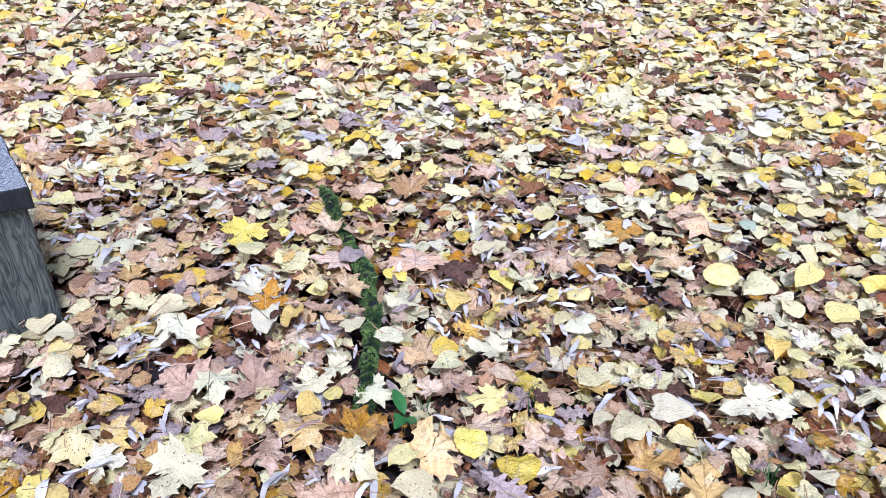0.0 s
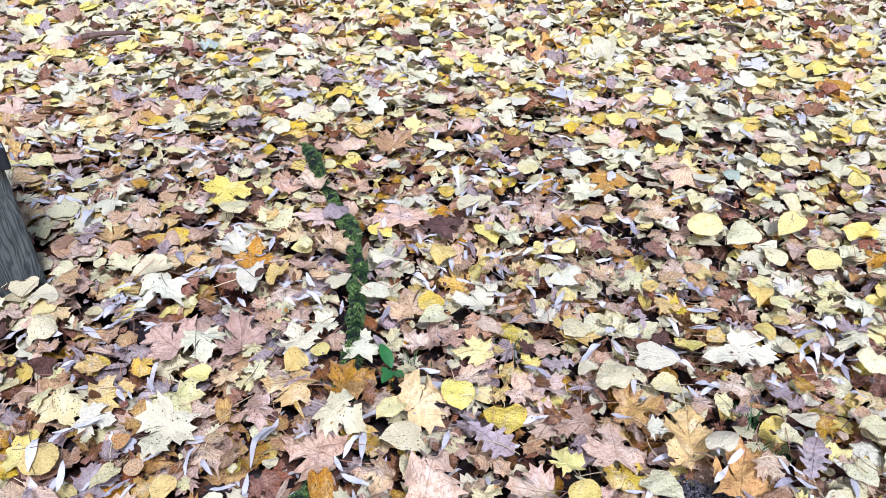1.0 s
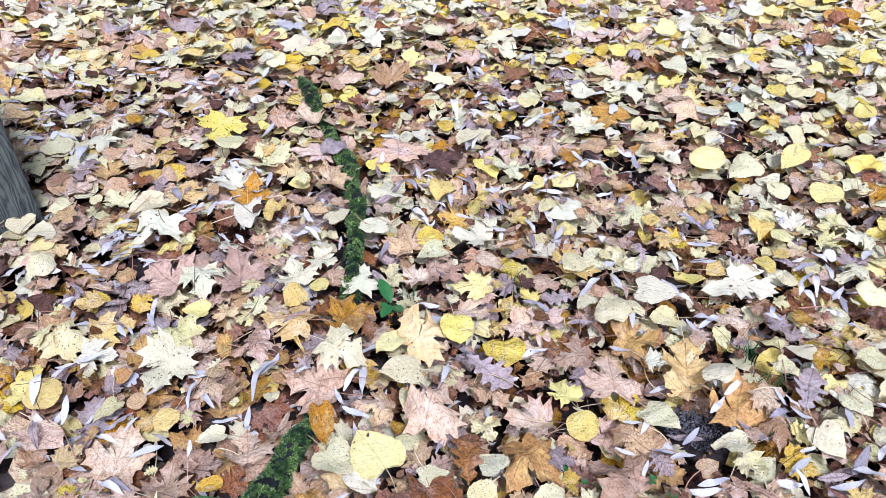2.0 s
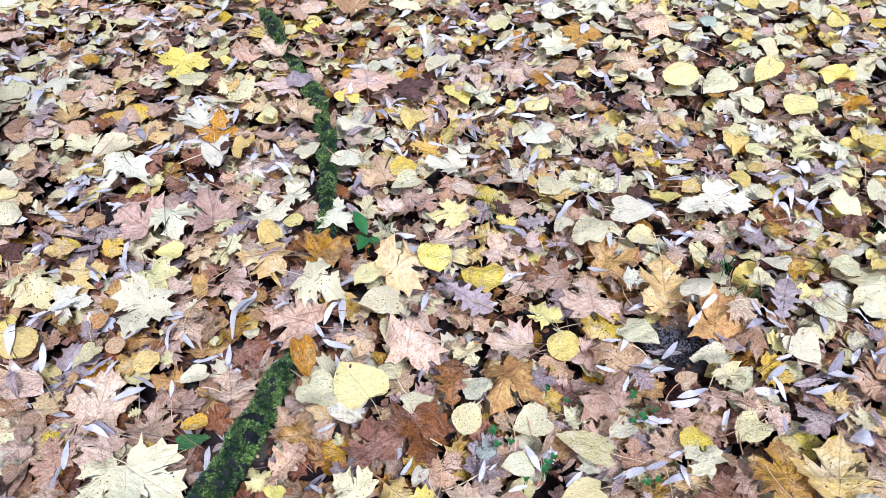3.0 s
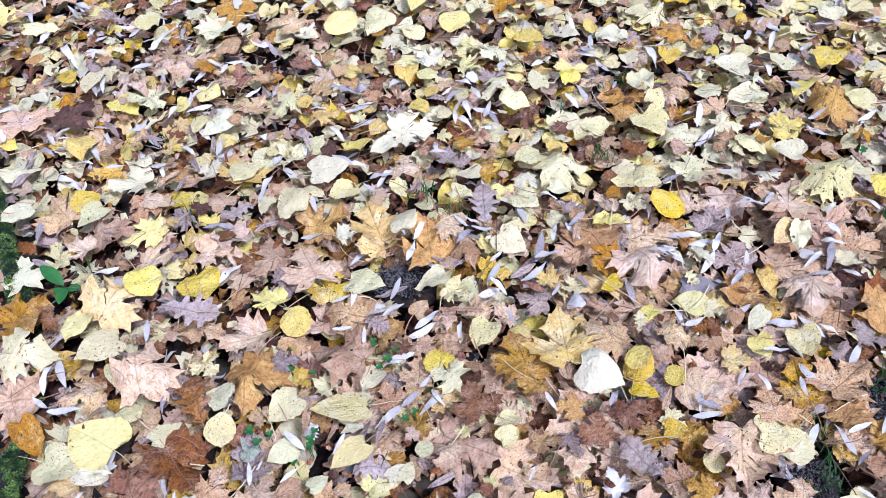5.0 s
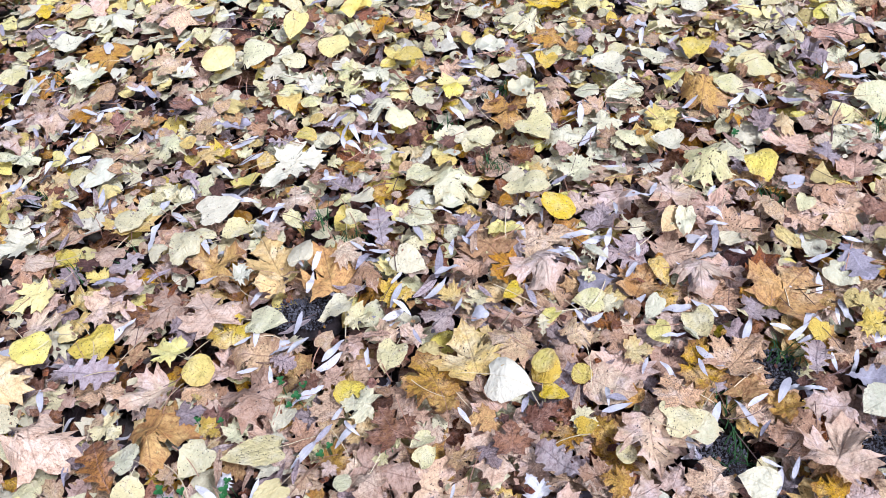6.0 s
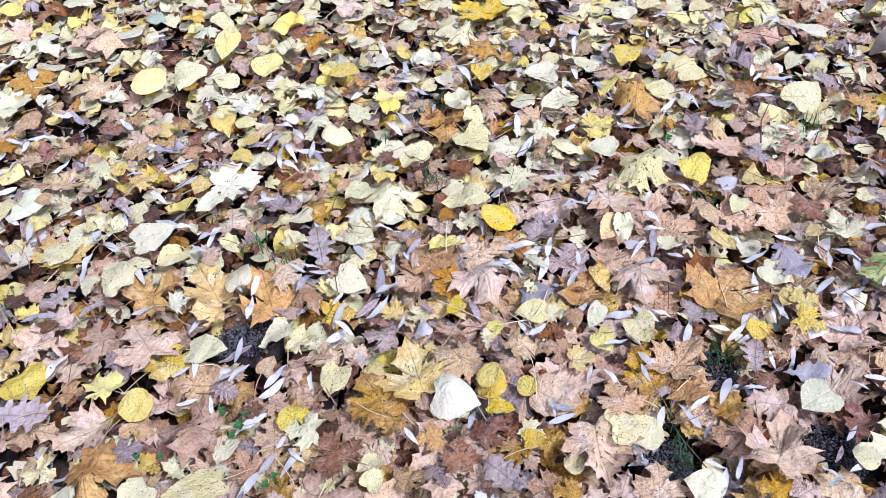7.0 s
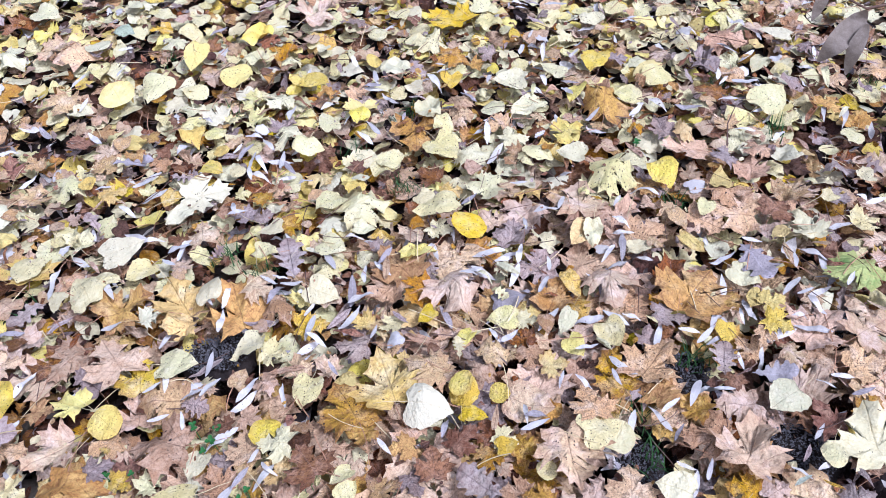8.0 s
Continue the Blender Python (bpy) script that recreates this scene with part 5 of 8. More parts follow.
lay("round", 1.490, 3.438, -37, 0.066, "yellow", 0.025)
lay("heart", 1.505, 3.389, -62, 0.077, "lemon", 0.022)
lay("round", 0.786, 3.315, -66, 0.066, "cream", 0.023)
strewn("maple", 0.950, 3.260, -38, 0.096, "brown", 0.015)
lay("round", 0.994, 3.198, -58, 0.066, "yellow", 0.032)
strewn("maple", 1.214, 3.332, -61, 0.101, "brown", 0.012)
lay("round", 1.191, 3.208, -48, 0.066, "cream", 0.024)
strewn("maple", 1.305, 3.334, -33, 0.102, "white", 0.013)
lay("round", 1.709, 3.452, -50, 0.066, "lemon", 0.022)
strewn("maple", 1.690, 3.346, -60, 0.107, "brown", 0.014)
lay("round", 1.863, 3.445, -62, 0.066, "cream", 0.023)
lay("round", 1.404, 2.878, -51, 0.066, "lemon", 0.022)
lay("round", 1.611, 2.919, -49, 0.066, "lemon", 0.022)
lay("round", 0.727, 2.847, -43, 0.066, "lemon", 0.023)
strewn("maple", 0.747, 2.749, -66, 0.085, "white", 0.013)
strewn("maple", 1.039, 2.805, 57, 0.087, "brown", 0.013)
lay("willow", 1.096, 2.741, -20, 0.085, "silver", 0.029)
strewn("maple", 0.744, 2.574, -45, 0.090, "gold", 0.015)
lay("round", 0.706, 2.544, -50, 0.066, "yellow", 0.024)
lay("willow", 0.637, 2.499, -34, 0.069, "silver", 0.028)
lay("willow", 0.614, 2.659, -165, 0.074, "silver", 0.027)
strewn("maple", 0.606, 2.530, 37, 0.091, "pink", 0.014)
strewn("maple", 0.541, 2.505, -142, 0.086, "pink", 0.013)
lay("round", 0.676, 2.390, -51, 0.065, "yellow", 0.025)
lay("round", 0.613, 2.359, -46, 0.066, "lemon", 0.032)
lay("round", 0.571, 2.384, -51, 0.065, "yellow", 0.023)
strewn("maple", 0.708, 2.301, -27, 0.096, "brown", 0.013)
lay("round", 0.780, 2.386, -34, 0.066, "cream", 0.024)
lay("willow", 0.863, 2.461, -24, 0.085, "white", 0.028)
strewn("maple", 0.719, 2.508, -72, 0.087, "peach", 0.015)
strewn("maple", 1.223, 2.591, -37, 0.093, "tan", 0.014)
strewn("maple", 1.256, 2.551, -62, 0.091, "white", 0.013)
lay("round", 1.211, 2.443, -54, 0.066, "yellow", 0.025)
lay("round", 1.286, 2.354, -72, 0.066, "white", 0.024)
lay("round", 1.333, 2.251, -58, 0.066, "yellow", 0.024)
lay("round", 1.422, 2.313, -87, 0.059, "lemon", 0.023)
lay("heart", 1.424, 2.470, -69, 0.072, "white", 0.023)
strewn("maple", 1.317, 2.466, 38, 0.080, "brown", 0.014)
strewn("maple", 1.364, 2.500, 12, 0.082, "tan", 0.013)
lay("willow", 1.242, 2.353, -21, 0.085, "silver", 0.030)
lay("round", 1.367, 2.540, -42, 0.063, "yellow", 0.022)
strewn("maple", 1.481, 2.704, -119, 0.096, "slate", 0.014)
lay("willow", 1.486, 2.612, -119, 0.064, "silver", 0.028)
lay("willow", 1.509, 2.767, -65, 0.070, "silver", 0.027)
strewn("maple", 1.142, 2.447, 71, 0.080, "pink", 0.014)
lay("round", 1.002, 2.308, 23, 0.053, "white", 0.023)
strewn("maple", 1.091, 2.265, -108, 0.080, "pink", 0.015)
lay("willow", 1.022, 2.261, -164, 0.077, "silver", 0.029)
lay("round", 1.818, 3.186, -48, 0.066, "yellow", 0.023)
lay("round", 1.617, 2.746, -54, 0.066, "lemon", 0.025)
lay("round", 1.744, 2.999, -47, 0.066, "ochre", 0.024)
lay("round", 1.630, 3.189, -59, 0.065, "ochre", 0.022)
lay("round", 1.081, 3.043, -153, 0.063, "white", 0.024)
lay("round", 1.129, 2.929, 28, 0.061, "ochre", 0.023)
lay("round", 1.264, 2.966, -46, 0.066, "cream", 0.022)
strewn("maple", 1.274, 2.914, -35, 0.091, "silver", 0.014)
lay("heart", 1.346, 2.963, -35, 0.080, "white", 0.021)
strewn("maple", 1.562, 2.990, -0, 0.087, "white", 0.015)
lay("round", 1.860, 4.002, -41, 0.066, "tan", 0.024)
strewn("heart", -0.327, 0.689, 53, 0.040, "dark", 0.011)
lay("maple", -0.892, 1.824, -43, 0.101, "white", 0.016)
lay("maple", -0.589, 1.864, 180, 0.130, "lemon", 0.028, width=0.95)
lay("round", -0.549, 1.792, -150, 0.082, "cream", 0.034, variant=0)
lay("maple", -0.584, 2.004, 37, 0.074, "white", 0.016)
lay("heart", -0.494, 1.926, 90, 0.058, "cream", 0.022)
lay("round", -0.521, 2.035, -37, 0.043, "white", 0.023)
lay("maple", -0.782, 2.064, 81, 0.071, "pink", 0.016)
lay("maple", -0.715, 1.998, 130, 0.053, "gold", 0.016)
lay("heart", -0.813, 2.134, 96, 0.080, "lemon", 0.022)
lay("round", -0.857, 1.921, -41, 0.049, "ochre", 0.023)
lay("round", -0.378, 1.868, -24, 0.043, "cream", 0.023)
lay("heart", -0.320, 1.849, -78, 0.042, "peach", 0.022)
lay("maple", -0.433, 1.750, 41, 0.109, "cream", 0.016)
lay("maple", -0.325, 1.772, 110, 0.098, "pink", 0.016)
lay("maple", -0.252, 1.628, 12, 0.095, "peach", 0.030, width=1.10)
lay("maple", -0.353, 1.682, 12, 0.069, "gold", 0.016)
lay("heart", -0.330, 1.612, 94, 0.054, "lemon", 0.026)
lay("round", -0.318, 1.591, -20, 0.036, "cream", 0.032)
lay("maple", -0.512, 1.649, 23, 0.102, "white", 0.016, width=1.10)
lay("maple", -0.617, 1.584, -1, 0.090, "gold", 0.016, width=1.10)
lay("maple", -0.450, 1.583, 0, 0.088, "ochre", 0.016)
lay("heart", -0.439, 1.484, -169, 0.092, "white", 0.026, width=0.80)
lay("heart", -0.380, 1.506, 171, 0.081, "gold", 0.022, width=0.80)
lay("heart", -0.691, 1.514, 128, 0.093, "cream", 0.030)
lay("maple", -0.782, 1.552, 64, 0.079, "cream", 0.016, width=1.10)
lay("maple", -0.658, 1.431, 146, 0.114, "white", 0.026)
lay("maple", -0.716, 1.737, -126, 0.071, "gold", 0.016)
lay("maple", -0.605, 1.677, -38, 0.078, "tan", 0.016)
lay("maple", -0.774, 1.714, 67, 0.077, "peach", 0.016)
lay("maple", -0.795, 1.802, -33, 0.073, "peach", 0.016)
lay("maple", -0.841, 1.678, -13, 0.080, "orange", 0.016)
lay("maple", -0.747, 1.618, 66, 0.064, "brown", 0.016)
lay("oak", -0.691, 1.597, 1, 0.070, "mauve", 0.020, width=0.85)
lay("heart", -0.218, 1.475, -48, 0.065, "white", 0.034, width=0.90, variant=1)
lay("heart", -0.129, 1.435, 87, 0.079, "white", 0.036, width=0.90, variant=1)
lay("heart", -0.132, 1.708, -140, 0.070, "lemon", 0.022)
lay("maple", -0.085, 1.782, 6, 0.130, "pink", 0.024, width=1.15)
lay("heart", -0.245, 2.055, -157, 0.064, "lemon", 0.022)
lay("heart", -0.124, 2.043, 115, 0.062, "white", 0.022)
lay("heart", -0.194, 1.908, -72, 0.044, "peach", 0.022, width=0.70)
lay("round", -0.265, 1.787, -6, 0.085, "mauve", 0.030, width=0.90)
lay("maple", -0.591, 1.469, -49, 0.060, "brown", 0.016)
lay("maple", -0.490, 1.483, -15, 0.057, "brown", 0.016)
lay("maple", -0.274, 1.519, -17, 0.051, "peach", 0.016)
lay("heart", -0.221, 1.540, -88, 0.044, "peach", 0.022, width=0.80)
lay("maple", -0.105, 1.599, 7, 0.085, "white", 0.016)
lay("maple", -0.113, 1.520, 71, 0.045, "peach", 0.016)
lay("maple", -0.428, 1.941, 30, 0.079, "pink", 0.016)
lay("maple", -0.363, 1.964, 40, 0.088, "peach", 0.016)
lay("heart", -0.468, 1.881, 61, 0.050, "lemon", 0.022, width=0.60)
lay("heart", -0.937, 2.147, -119, 0.046, "cream", 0.022)
lay("round", 0.036, 1.597, 161, 0.068, "yellow", 0.030)
lay("maple", -0.003, 1.613, 93, 0.054, "cream", 0.016)
lay("heart", 0.100, 1.834, 146, 0.073, "cream", 0.030)
lay("maple", 0.041, 1.731, -65, 0.101, "dark", 0.024, width=0.90)
lay("heart", 0.156, 1.690, -157, 0.085, "lemon", 0.024, width=0.90)
lay("maple", 0.216, 1.675, -169, 0.093, "white", 0.030)
lay("heart", 0.280, 1.618, -146, 0.048, "lemon", 0.022)
lay("heart", 0.345, 1.631, 23, 0.063, "lemon", 0.022)
lay("maple", 0.341, 1.791, 16, 0.102, "pink", 0.016, width=1.10)
lay("heart", 0.456, 1.806, -27, 0.086, "tan", 0.022, width=0.90)
lay("maple", 0.443, 1.901, 144, 0.096, "white", 0.016)
lay("heart", 0.595, 1.891, 129, 0.060, "lemon", 0.030)
lay("maple", 0.631, 1.808, 129, 0.085, "peach", 0.016)
lay("heart", 0.650, 1.734, -142, 0.059, "white", 0.022)
lay("maple", 0.532, 1.776, 44, 0.046, "pink", 0.016)
lay("maple", 0.381, 1.749, -66, 0.060, "orange", 0.016)
lay("maple", 0.182, 1.787, 119, 0.083, "pink", 0.016)
lay("maple", 0.504, 1.500, 107, 0.066, "white", 0.016, width=1.10)
lay("round", 0.545, 1.470, 28, 0.041, "yellow", 0.023)
lay("heart", 0.340, 1.491, 109, 0.095, "white", 0.026, width=0.70)
lay("heart", 0.297, 1.526, 135, 0.055, "cream", 0.022)
lay("heart", 0.147, 1.466, 62, 0.059, "white", 0.026)
lay("maple", 0.222, 1.481, -119, 0.056, "gold", 0.016)
lay("round", 0.336, 1.430, 131, 0.051, "yellow", 0.024)
lay("maple", 0.110, 1.418, 87, 0.092, "white", 0.016, width=0.90)
lay("round", 0.011, 1.399, 127, 0.066, "yellow", 0.028)
lay("heart", 0.014, 1.343, 118, 0.069, "white", 0.030, width=0.90)
lay("maple", -0.045, 1.406, 16, 0.104, "pink", 0.016)
lay("maple", 0.271, 1.364, 29, 0.058, "white", 0.016)
lay("maple", 0.337, 1.320, -13, 0.090, "gold", 0.016, width=1.10)
lay("heart", 0.336, 1.309, 135, 0.072, "cream", 0.030)
lay("maple", 0.449, 1.317, -0, 0.071, "white", 0.016)
lay("maple", 0.437, 1.524, -38, 0.071, "pink", 0.016)
lay("maple", 0.600, 1.632, 9, 0.070, "brown", 0.016)
lay("maple", 0.435, 1.658, -29, 0.070, "brown", 0.016)
lay("maple", 0.486, 1.634, 19, 0.045, "peach", 0.016)
lay("maple", 0.395, 1.650, 29, 0.055, "peach", 0.016)
lay("maple", 0.194, 1.381, 75, 0.055, "orange", 0.016)
lay("heart", 0.145, 1.322, -127, 0.070, "peach", 0.022, width=0.70)
lay("maple", 0.117, 1.321, 133, 0.071, "tan", 0.016)
lay("maple", 0.168, 1.546, -119, 0.059, "peach", 0.016)
lay("round", 0.435, 1.388, -43, 0.034, "tan", 0.023)
lay("maple", 0.583, 1.402, 121, 0.061, "yellow", 0.016)
lay("oak", 0.498, 1.354, -2, 0.088, "mauve", 0.020, width=0.85)
lay("heart", 0.503, 1.219, -104, 0.088, "white", 0.034, width=0.95, variant=1)
lay("heart", 0.505, 1.141, 100, 0.063, "cream", 0.026)
lay("round", 0.744, 1.721, -10, 0.085, "lemon", 0.034, width=1.10, variant=2)
lay("heart", 0.834, 1.687, 123, 0.095, "white", 0.028, width=0.95)
lay("heart", 0.979, 1.735, 133, 0.095, "lemon", 0.034, width=0.75, variant=0)
lay("maple", 0.970, 1.850, 102, 0.064, "white", 0.016)
lay("heart", 1.152, 1.709, 94, 0.095, "lemon", 0.030, width=0.80)
lay("round", 1.009, 1.579, 171, 0.085, "lemon", 0.036, variant=0)
lay("heart", 1.095, 1.627, 90, 0.069, "white", 0.022, width=0.80)
lay("maple", 1.354, 1.694, -88, 0.114, "pink", 0.016)
lay("maple", 1.153, 1.545, 102, 0.053, "cream", 0.016)
lay("maple", 1.199, 1.544, 13, 0.045, "brown", 0.016)
lay("heart", 1.250, 1.530, 116, 0.040, "white", 0.022)
lay("heart", 1.146, 1.422, -165, 0.081, "yellow", 0.028, width=0.90)
lay("heart", 1.237, 1.383, -140, 0.056, "white", 0.028)
lay("maple", 0.991, 1.476, 95, 0.065, "cream", 0.016)
lay("maple", 1.034, 1.423, 110, 0.072, "white", 0.016)
lay("maple", 0.956, 1.403, -155, 0.067, "cream", 0.016)
lay("maple", 0.990, 1.335, -68, 0.063, "mauve", 0.016)
lay("maple", 0.965, 1.281, 94, 0.075, "white", 0.016)
lay("heart", 0.977, 1.214, -147, 0.069, "cream", 0.032, width=0.90)
lay("heart", 1.068, 1.261, -17, 0.077, "white", 0.026, width=0.70)
lay("maple", 1.161, 1.251, 137, 0.083, "lemon", 0.016)
lay("round", 1.142, 1.235, -145, 0.055, "lemon", 0.023)
lay("round", 0.808, 1.457, 160, 0.077, "yellow", 0.030, width=0.80)
lay("round", 0.768, 1.317, -149, 0.056, "yellow", 0.026)
lay("round", 0.821, 1.350, -160, 0.039, "yellow", 0.030)
lay("round", 0.815, 1.266, 106, 0.038, "cream", 0.023)
lay("maple", 0.721, 1.251, -119, 0.107, "white", 0.024, width=0.90)
lay("heart", 0.643, 1.232, 89, 0.062, "white", 0.028, width=0.80)
lay("maple", 0.886, 1.490, 32, 0.066, "white", 0.016)
lay("round", 0.851, 1.423, 127, 0.054, "cream", 0.023)
lay("maple", 0.915, 1.438, -99, 0.045, "cream", 0.016, width=0.92)
lay("oak", 0.650, 1.476, -113, 0.087, "slate", 0.020, width=0.85)
lay("maple", 0.732, 1.463, 25, 0.045, "brown", 0.016)
lay("oak", 0.711, 1.334, -143, 0.070, "mauve", 0.026, width=0.94)
lay("maple", 0.571, 1.401, -105, 0.059, "gold", 0.016)
lay("maple", 0.605, 1.504, -167, 0.058, "peach", 0.016)
lay("heart", 0.668, 1.553, 140, 0.046, "peach", 0.022)
lay("maple", 0.731, 1.535, 49, 0.045, "orange", 0.016, width=0.90)
lay("heart", 0.666, 1.366, 97, 0.035, "gold", 0.022)
lay("heart", 0.658, 1.303, 122, 0.049, "gold", 0.022)
lay("maple", 0.661, 1.633, -46, 0.053, "orange", 0.016)
lay("maple", 1.178, 1.674, -150, 0.059, "brown", 0.016)
lay("maple", 0.873, 1.365, -76, 0.045, "peach", 0.016)
lay("maple", -0.531, 1.330, 88, 0.070, "pink", 0.016)
lay("maple", -0.492, 1.247, -162, 0.083, "white", 0.026, width=1.10)
lay("maple", -0.582, 1.268, 48, 0.130, "tan", 0.016)
lay("maple", -0.418, 1.285, 12, 0.111, "tan", 0.016)
lay("maple", -0.289, 1.277, 22, 0.079, "white", 0.024, width=1.10)
lay("round", -0.279, 1.206, 130, 0.054, "yellow", 0.028)
lay("oak", -0.365, 1.214, -58, 0.063, "mauve", 0.020, width=1.10)
lay("maple", -0.367, 1.183, 93, 0.055, "cream", 0.016)
lay("maple", -0.288, 1.139, 78, 0.106, "gold", 0.016, width=0.90)
lay("maple", -0.161, 1.146, 28, 0.108, "orange", 0.016)
lay("heart", -0.484, 1.160, 89, 0.057, "lemon", 0.026, width=0.90)
lay("maple", -0.427, 1.164, 20, 0.051, "gold", 0.016)
lay("maple", -0.513, 1.089, 74, 0.097, "cream", 0.026)
lay("maple", -0.653, 1.115, -69, 0.085, "gold", 0.016)
lay("maple", -0.506, 0.999, 161, 0.108, "white", 0.028)
lay("maple", -0.445, 1.077, -24, 0.053, "peach", 0.016)
lay("maple", -0.354, 1.072, 113, 0.083, "pink", 0.016)
lay("maple", -0.211, 0.973, 69, 0.115, "tan", 0.016)
lay("maple", -0.160, 1.036, -115, 0.092, "cream", 0.024)
lay("maple", -0.144, 1.264, -6, 0.079, "white", 0.016)
lay("maple", -0.234, 1.328, -113, 0.065, "white", 0.016)
lay("maple", -0.421, 0.959, 140, 0.064, "pink", 0.016)
lay("maple", -0.273, 0.922, -11, 0.051, "brown", 0.016)
lay("maple", -0.596, 0.966, -44, 0.045, "mauve", 0.016)
lay("maple", -0.660, 1.043, -94, 0.074, "white", 0.016)
lay("round", -0.673, 1.265, -106, 0.053, "orange", 0.023)
lay("maple", -0.640, 1.224, 131, 0.060, "mauve", 0.016)
lay("maple", -0.608, 1.187, -35, 0.048, "gold", 0.016)
lay("heart", -0.710, 1.183, 146, 0.039, "gold", 0.022)
lay("round", -0.235, 1.242, -134, 0.044, "lemon", 0.023)
lay("heart", -0.135, 1.096, -177, 0.075, "ochre", 0.028, width=0.60)
lay("maple", -0.084, 0.914, 87, 0.076, "pink", 0.024)
lay("heart", -0.405, 1.062, -172, 0.062, "ochre", 0.022, width=0.60)
lay("maple", 0.005, 1.089, -57, 0.102, "gold", 0.028, width=1.15)
lay("round", 0.069, 1.105, -171, 0.085, "lemon", 0.038, width=0.85, variant=0)
lay("heart", -0.069, 1.063, 136, 0.065, "lemon", 0.032)
lay("heart", -0.038, 0.994, 99, 0.081, "cream", 0.036, width=1.10, variant=1)
lay("heart", 0.165, 1.044, 180, 0.085, "yellow", 0.028, width=1.10)
lay("oak", 0.124, 0.994, -128, 0.113, "mauve", 0.034, width=1.10, variant=1)
lay("maple", 0.269, 0.932, 27, 0.064, "lemon", 0.032, width=1.05)
lay("round", 0.296, 0.864, -176, 0.060, "yellow", 0.036, variant=2)
lay("maple", 0.367, 0.976, -4, 0.103, "peach", 0.028, width=1.05)
lay("maple", 0.387, 0.922, -29, 0.084, "gold", 0.016)
lay("heart", 0.444, 0.889, -139, 0.076, "white", 0.030)
lay("maple", 0.213, 1.125, -116, 0.074, "pink", 0.016)
lay("maple", 0.234, 1.050, 73, 0.093, "pink", 0.016, width=0.90)
lay("maple", 0.285, 1.054, -33, 0.073, "brown", 0.016)
lay("maple", 0.301, 1.024, 98, 0.076, "tan", 0.016)
lay("maple", 0.438, 1.081, -94, 0.098, "orange", 0.016)
lay("maple", 0.203, 0.879, 94, 0.086, "pink", 0.026)
lay("maple", 0.022, 0.894, -15, 0.117, "peach", 0.032, width=0.85)
lay("heart", -0.026, 0.919, -178, 0.068, "cream", 0.030, width=0.50)
lay("maple", 0.102, 1.228, 95, 0.084, "lemon", 0.026, width=0.90)
lay("maple", 0.134, 1.221, -50, 0.060, "pink", 0.016)
lay("maple", 0.104, 1.161, -110, 0.073, "pink", 0.016)
lay("maple", 0.226, 1.217, 38, 0.045, "lemon", 0.016)
lay("oak", 0.297, 1.203, 99, 0.079, "mauve", 0.020, width=1.10)
lay("heart", 0.348, 1.195, 134, 0.046, "cream", 0.022)
lay("heart", 0.399, 1.164, -6, 0.095, "cream", 0.026, width=0.80)
lay("heart", 0.434, 1.164, 9, 0.068, "cream", 0.022)
lay("maple", -0.026, 1.272, 34, 0.061, "pink", 0.016)
lay("maple", 0.123, 0.865, -160, 0.052, "cream", 0.016)
lay("maple", 0.312, 0.971, 12, 0.061, "mauve", 0.016)
lay("oak", -0.119, 1.122, -164, 0.071, "brown", 0.020, width=0.85)
lay("maple", 0.264, 1.137, -141, 0.075, "pink", 0.016)
lay("maple", 0.388, 0.842, 53, 0.090, "tan", 0.016)
lay("maple", 0.530, 1.033, -6, 0.109, "gold", 0.016)
lay("heart", 0.578, 0.987, -28, 0.075, "cream", 0.030, width=0.80)
lay("heart", 0.763, 1.052, 55, 0.053, "cream", 0.028)
lay("heart", 0.717, 1.004, -145, 0.054, "cream", 0.030, width=0.80)
lay("maple", 0.806, 1.034, -135, 0.051, "ochre", 0.016)
lay("oak", 0.739, 0.944, -27, 0.119, "mauve", 0.028, width=0.94)
lay("heart", 0.902, 1.033, 93, 0.071, "cream", 0.026)
lay("round", 0.970, 1.034, -147, 0.064, "yellow", 0.028, width=0.90)
lay("round", 0.988, 1.034, -72, 0.042, "white", 0.034, variant=0)
lay("round", 1.052, 1.034, -98, 0.062, "cream", 0.026, width=0.90)
lay("maple", 0.955, 0.976, -102, 0.112, "cream", 0.022, width=0.85)
lay("heart", 0.902, 0.915, -135, 0.047, "cream", 0.028)
lay("heart", 0.821, 0.917, -159, 0.059, "white", 0.034, width=1.10, variant=2)
lay("heart", 0.800, 0.969, -83, 0.050, "lemon", 0.022)
lay("maple", 0.786, 0.893, 40, 0.060, "cream", 0.016)
lay("heart", 0.732, 0.830, -159, 0.068, "cream", 0.036, variant=2)
lay("maple", 0.708, 0.859, -77, 0.049, "lemon", 0.016)
lay("heart", 0.737, 0.814, 67, 0.046, "peach", 0.022)
lay("maple", 0.599, 0.919, -20, 0.122, "ochre", 0.016, width=0.95)
lay("maple", 0.649, 0.916, -148, 0.059, "peach", 0.016)
lay("heart", 0.560, 0.825, 95, 0.069, "white", 0.032, width=0.90)
lay("maple", 0.590, 0.791, -143, 0.050, "cream", 0.016)
lay("maple", 0.655, 1.156, -26, 0.069, "peach", 0.016)
lay("maple", 0.492, 0.958, 55, 0.060, "gold", 0.016)
lay("maple", 0.462, 1.016, -127, 0.045, "white", 0.016)
lay("heart", 0.616, 1.092, 180, 0.055, "cream", 0.022, width=0.70)
lay("maple", 0.826, 0.756, 90, 0.079, "tan", 0.016)
lay("maple", 0.893, 0.795, -5, 0.114, "orange", 0.016, width=0.90)
lay("heart", 0.927, 0.787, -103, 0.063, "lemon", 0.028, width=0.60)
